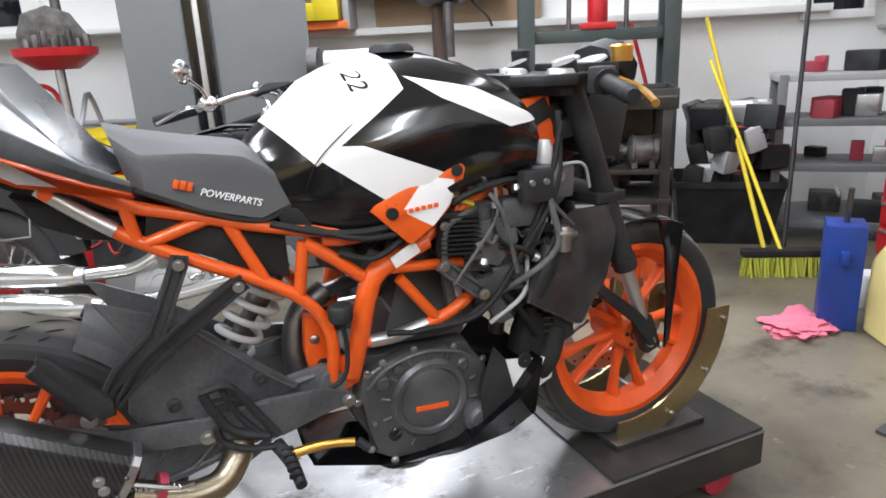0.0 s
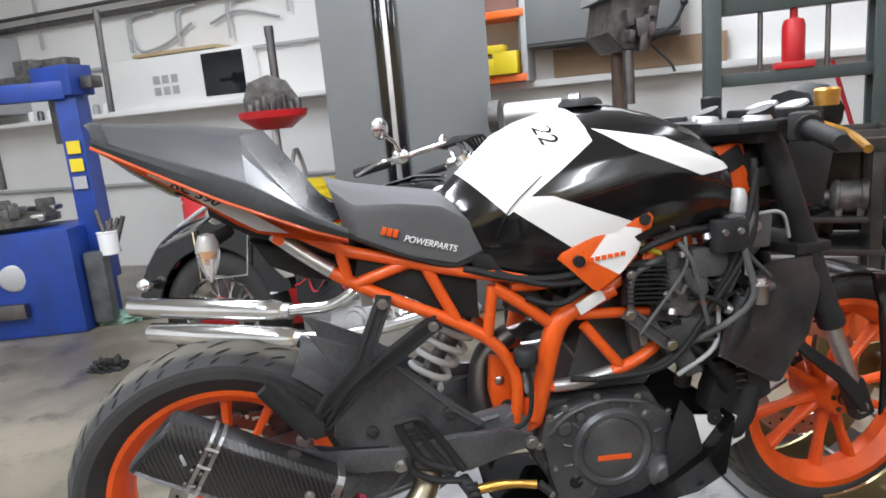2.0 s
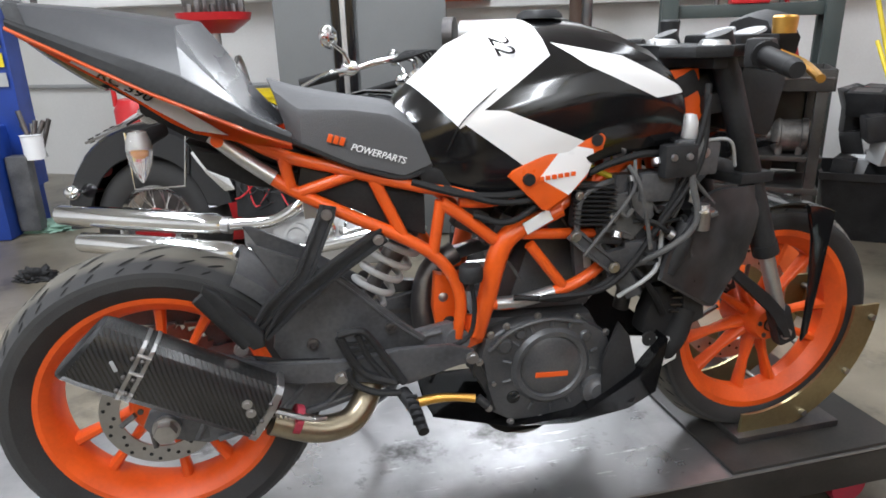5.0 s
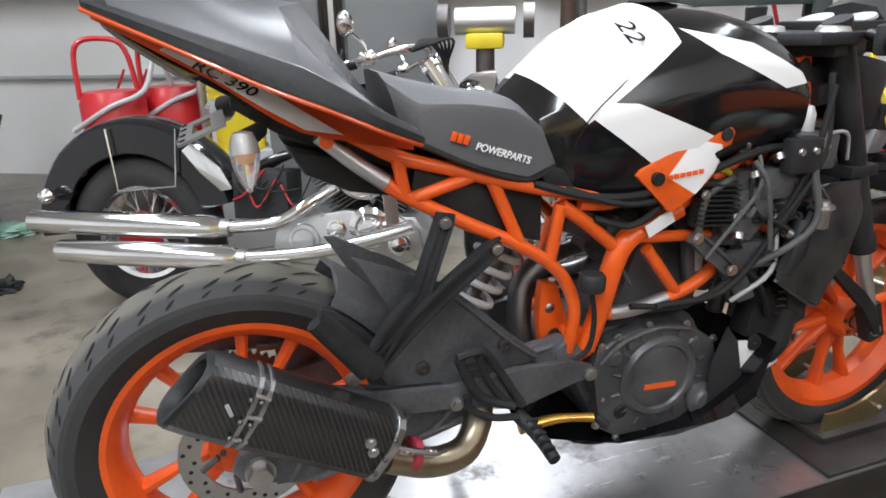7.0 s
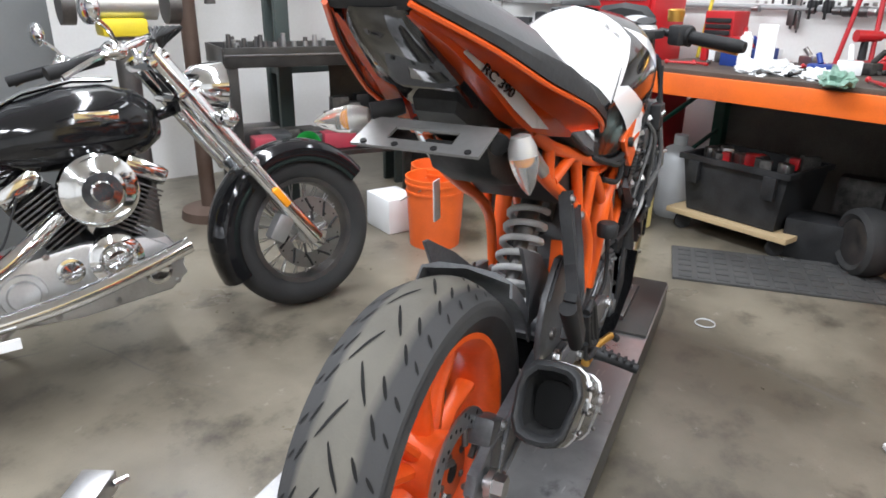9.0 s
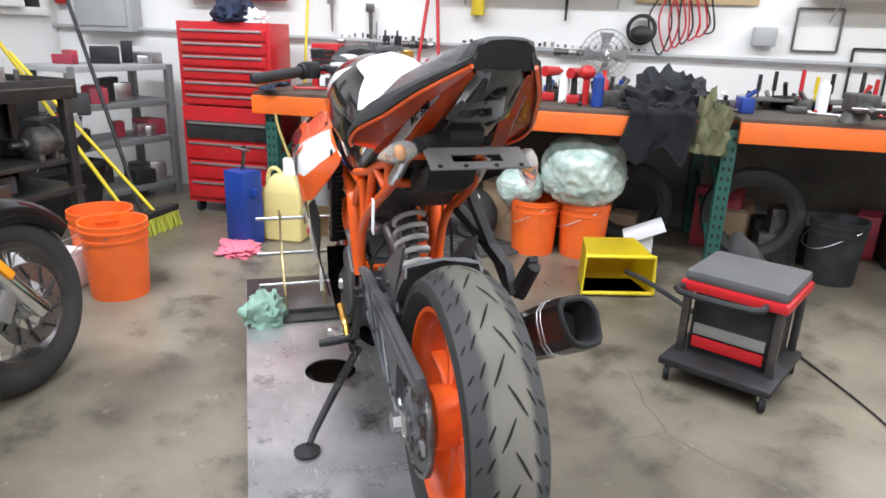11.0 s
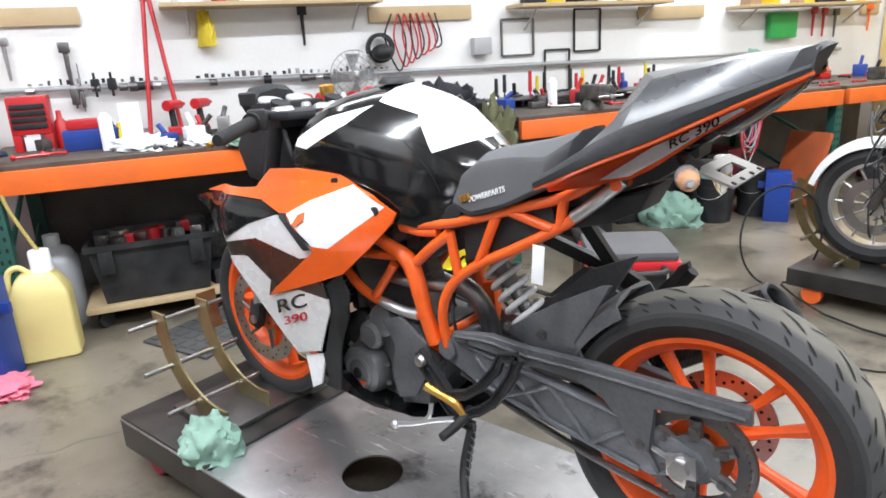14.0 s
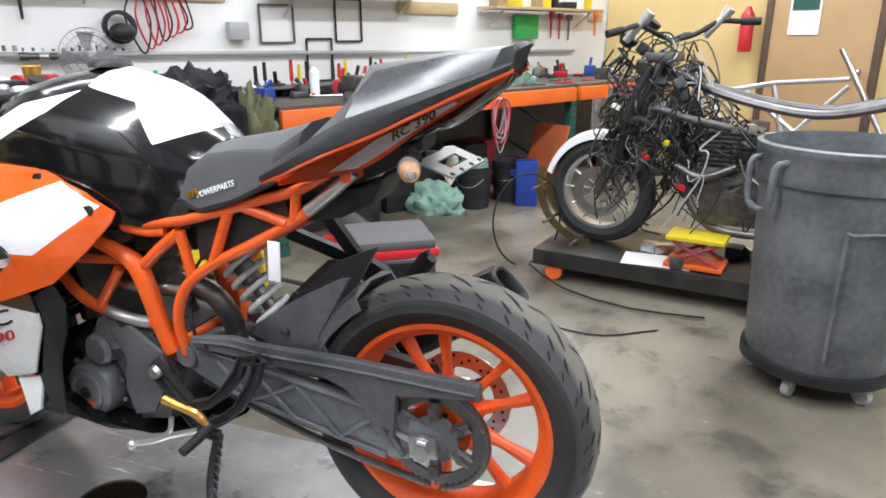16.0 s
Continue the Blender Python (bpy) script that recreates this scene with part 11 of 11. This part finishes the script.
for k in range(26):
    z = rng.choice((0.12, 0.47, 0.74, 1.0))
    h = rng.uniform(0.05, 0.16)
    bm = B()
    box(bm, so + sd_ * rng.uniform(0.06, 0.74) + sn_ * rng.uniform(0.08, 0.4) + Vector((0, 0, z + h / 2)), (rng.uniform(0.06, 0.2), rng.uniform(0.06, 0.16), h), yaw(rng.uniform(0, 180)), 0.01)
    tagged(part("stored_part", bm, rng.choice((GREASE, DARK_STEEL, BLACK_PLASTIC, RED_WORN, STEEL))), "spare part lying on the steel shelving", "machine part", "parts on the shelving")
br = thing("push_broom", "push broom with yellow-green bristles and a yellow handle", "broom")
b0, b1 = Vector((3.12, 1.12, 0)), Vector((3.45, 0.92, 0))
bdv = (b1 - b0).normalized()
bno = Vector((-bdv.y, bdv.x, 0))
bm = B()
for k in range(34):
    for j in (-1, 0, 1):
        p = b0.lerp(b1, (k + 0.5) / 34) + bno * (0.025 * j)
        rod(bm, p + Vector((rng.uniform(-0.012, 0.012), rng.uniform(-0.03, 0.02), 0.0)), p + Vector((0, 0, 0.11)), 0.009, 0.007, 5)
tagged(part("bristles", bm, BROOM_FIBRE, br), kind="stuff")
bm = B()
box(bm, (b0 + b1) / 2 + Vector((0, 0, 0.125)), (0.4, 0.07, 0.04), yaw(math.degrees(math.atan2(bdv.y, bdv.x))), 0.008)
part("block", bm, BLACK_PLASTIC, br)
bm = B()
rod(bm, (b0 + b1) / 2 + Vector((0, 0, 0.13)), Vector((3.45, 1.75, 1.1)), 0.011)
part("handle", bm, YELLOW_PLASTIC, br)
for (p, q, m) in (((3.35, 1.15, 0.02), (3.6, 1.95, 1.35), YELLOW_PLASTIC), ((3.4, 1.1, 0.02), (4.05, 1.6, 1.75), BLACK_PLASTIC), ((3.5, 1.95, 0.02), (3.3, 2.3, 1.35), RED_PLASTIC)):
    bm = B()
    rod(bm, p, q, 0.013)
    tagged(part("broomstick", bm, m), "long wooden broomstick leaning on the wall", "broomstick", "leaning broomsticks")
tb = thing("tool_chest", "tall red roller tool chest with drawers", "tool chest")
to, tdv = Vector((3.78, 0.85, 0)), Vector((UX, UY, 0))
tnn = Vector((NX, NY, 0))
tby = math.degrees(math.atan2(tdv.y, tdv.x))


def cb(u, v, z, su, sv_, sz, bev=0.006):
    bm = B()
    box(bm, to + tdv * u + tnn * v + Vector((0, 0, z)), (su, sv_, sz), yaw(tby), bev)
    return bm


part("lower_cabinet", cb(0.34, 0.24, 0.42, 0.68, 0.46, 0.68), RED_PAINT, tb)
part("upper_chest", cb(0.34, 0.17, 1.04, 0.68, 0.3, 0.55), RED_PAINT, tb)
for k in range(6):
    z = 0.81 + k * 0.085
    dw = part("drawer", cb(0.34, 0.01, z, 0.62, 0.02, 0.07, 0.003), RED_PAINT, tb)
    part("drawer_pull", cb(0.34, -0.005, z + 0.022, 0.58, 0.014, 0.014, 0.002), ALUMINIUM, dw)
for k in range(4):
    z = 0.18 + k * 0.14
    dw = part("drawer", cb(0.34, 0.0, z, 0.62, 0.02, 0.12, 0.003), RED_PAINT if k != 3 else BLACK_PLASTIC, tb)
    part("drawer_pull", cb(0.34, -0.015, z + 0.045, 0.58, 0.014, 0.014, 0.002), ALUMINIUM, dw)
for u in (0.06, 0.62):
    for v in (0.06, 0.42):
        bm = B()
        lathe(bm, [(0.01, -0.012), (0.045, -0.012), (0.045, 0.012), (0.01, 0.012)], to + tdv * u + tnn * v + Vector((0, 0, 0.045)), tdv, 16)
        part("caster", bm, RUBBER, tb)
bm = bbox(-0.7, 1.03, 1.88, 0.82, 0.05, 0.8)
tagged(part("red_panel", bm, RED_PAINT), "red sheet-metal lid standing behind the tool chest", "panel")
crumple("clothes", to + tdv * 0.34 + tnn * 0.2 + Vector((0, 0, 1.316)), (0.24, 0.14, 0.12), surface("dark_blue_cloth", (0.02, 0.03, 0.07), (0.01, 0.01, 0.012), 0.9), "dark clothes heaped on the tool chest", "clothes", 31, 0.6)
crumple("towel", to + tdv * 0.5 + tnn * 0.15 + Vector((0, 0, 1.316)), (0.12, 0.1, 0.07), PAPER, "white towel on the tool chest", "towel", 32, 0.6)
eb = thing("electrical_panel", "pale grey electrical panel box on the white wall", "electrical panel")
part("box", bbox(-1.82, 1.04, 1.56, 0.5, 0.14, 0.68, 0.008), PALE_GREY, eb)
part("cover", bbox(-1.82, 0.962, 1.56, 0.43, 0.014, 0.6, 0.004), PALE_GREY, eb)
part("latch", bbox(-1.64, 0.95, 1.5, 0.02, 0.012, 0.05, 0.003), DARK_STEEL, eb)
part("conduit_stub", bbox(-1.82, 1.06, 2.3, 0.05, 0.05, 0.8, 0.006), PALE_GREY, eb)
bm = B()
lathe(bm, [(0.001, 0), (0.05, 0), (0.055, 0.02), (0.055, 0.3), (0.03, 0.34), (0.001, 0.36)], wall2_at(4.2, 0.1, 1.42), (0, 0, 1), 18)
tagged(part("fire_extinguisher", bm, RED_PAINT), "red fire extinguisher on the white wall", "extinguisher")
gc_ = thing("wall_cabinet", "grey double-door steel wall cabinet", "cabinet")
part("body", w2box(0.95, 0.16, 2.0, 1.1, 0.32, 0.7, 0.006), CABINET_GREY, gc_)
for s in (0.68, 1.22):
    part("door_panel", w2box(s, 0.325, 2.0, 0.52, 0.016, 0.66, 0.004), CABINET_GREY, gc_)
tagged(part("brown_board", w2box(1.2, 0.05, 1.53, 1.2, 0.04, 0.2, 0.003), CARDBOARD), "brown backing board on the wall", "board")
rk = thing("orange_wall_rack", "orange steel rack with yellow cases on it", "rack")
for z in (1.45, 1.9, 2.2):
    part("beam", w2box(0.15, 0.2, z, 0.6, 0.3, 0.05, 0.003), RACK_ORANGE, rk)
for s in (-0.14, 0.44):
    part("upright", w2box(s, 0.2, 1.82, 0.04, 0.28, 0.8, 0.003), PALE_GREY, rk)
for k, (s, z, w, h) in enumerate(((0.1, 1.54, 0.26, 0.12), (0.3, 1.56, 0.18, 0.16), (0.15, 1.66, 0.3, 0.06))):
    tagged(part("yellow_case", w2box(s, 0.3, z, w, 0.16, h, 0.01), YELLOW_PLASTIC), "yellow plastic tool case on the rack", "case", "cases on the rack")

# pale machine cabinet high on the wall beyond the tyre changer, with dark pipes above
hc = thing("wall_unit", "pale grey numbered unit mounted high on the wall", "wall unit")
part("case", w2box(-5.25, 0.3, 1.98, 1.0, 0.6, 0.74, 0.02), PALE_GREY, hc)
num2 = bpy.data.curves.new("unit_number", "FONT")
num2.body, num2.size, num2.extrude = "10", 0.2, 0.001
no2 = new("unit_number", num2)
no2.parent = hc
num2.materials.append(BLACK_PLASTIC)
no2.matrix_local = Matrix.Translation(wall2_at(-5.05, 0.605, 2.0)) @ Matrix.Rotation(radians(W2_YAW), 4, "Z") @ Matrix.Rotation(radians(90), 4, "X")
for z, r_ in ((2.42, 0.03), (2.52, 0.018)):
    bm = B()
    tube(bm, [wall2_at(-6.5, 0.08, z), wall2_at(-1.0, 0.08, z)], r_, 10, curved=False)
    tagged(part("wall_pipe", bm, DARK_STEEL), "dark pipe running along the white wall", "pipe", "pipes on the wall")
for k, (s, w) in enumerate(((-3.3, 0.3), (-2.75, 0.24), (-2.2, 0.3))):
    bm = B()
    tube(bm, [wall2_at(s, 0.06, 2.05), wall2_at(s, 0.06, 2.3), wall2_at(s + 0.05, 0.06, 2.36), wall2_at(s + w, 0.06, 2.38)], 0.014, 8)
    tagged(part("bent_conduit", bm, PALE_GREY), "bent grey conduit on the white wall", "conduit", "conduits on the wall")

# small steel fitting on the floor beside the lift
jf = thing("jack_pedal", "small bright steel foot pedal standing beside the lift table", "pedal")
bm = B()
box(bm, (-0.13, 0.74, 0.235), (0.12, 0.075, 0.05), yaw(25), 0.006)
part("pedal_block", bm, STEEL, jf)
bm = B()
rod(bm, (-0.13, 0.74, 0.0), (-0.13, 0.74, 0.22), 0.018)
part("stem", bm, DARK_STEEL, jf)
bm = B()
box(bm, (-0.13, 0.74, 0.01), (0.16, 0.12, 0.02), yaw(25), 0.004)
part("foot_plate", bm, DARK_STEEL, jf)
bm = B()
rod(bm, (-0.08, 0.72, 0.24), (-0.05, 0.71, 0.24), 0.008, n=8)
part("pin", bm, STEEL, jf)
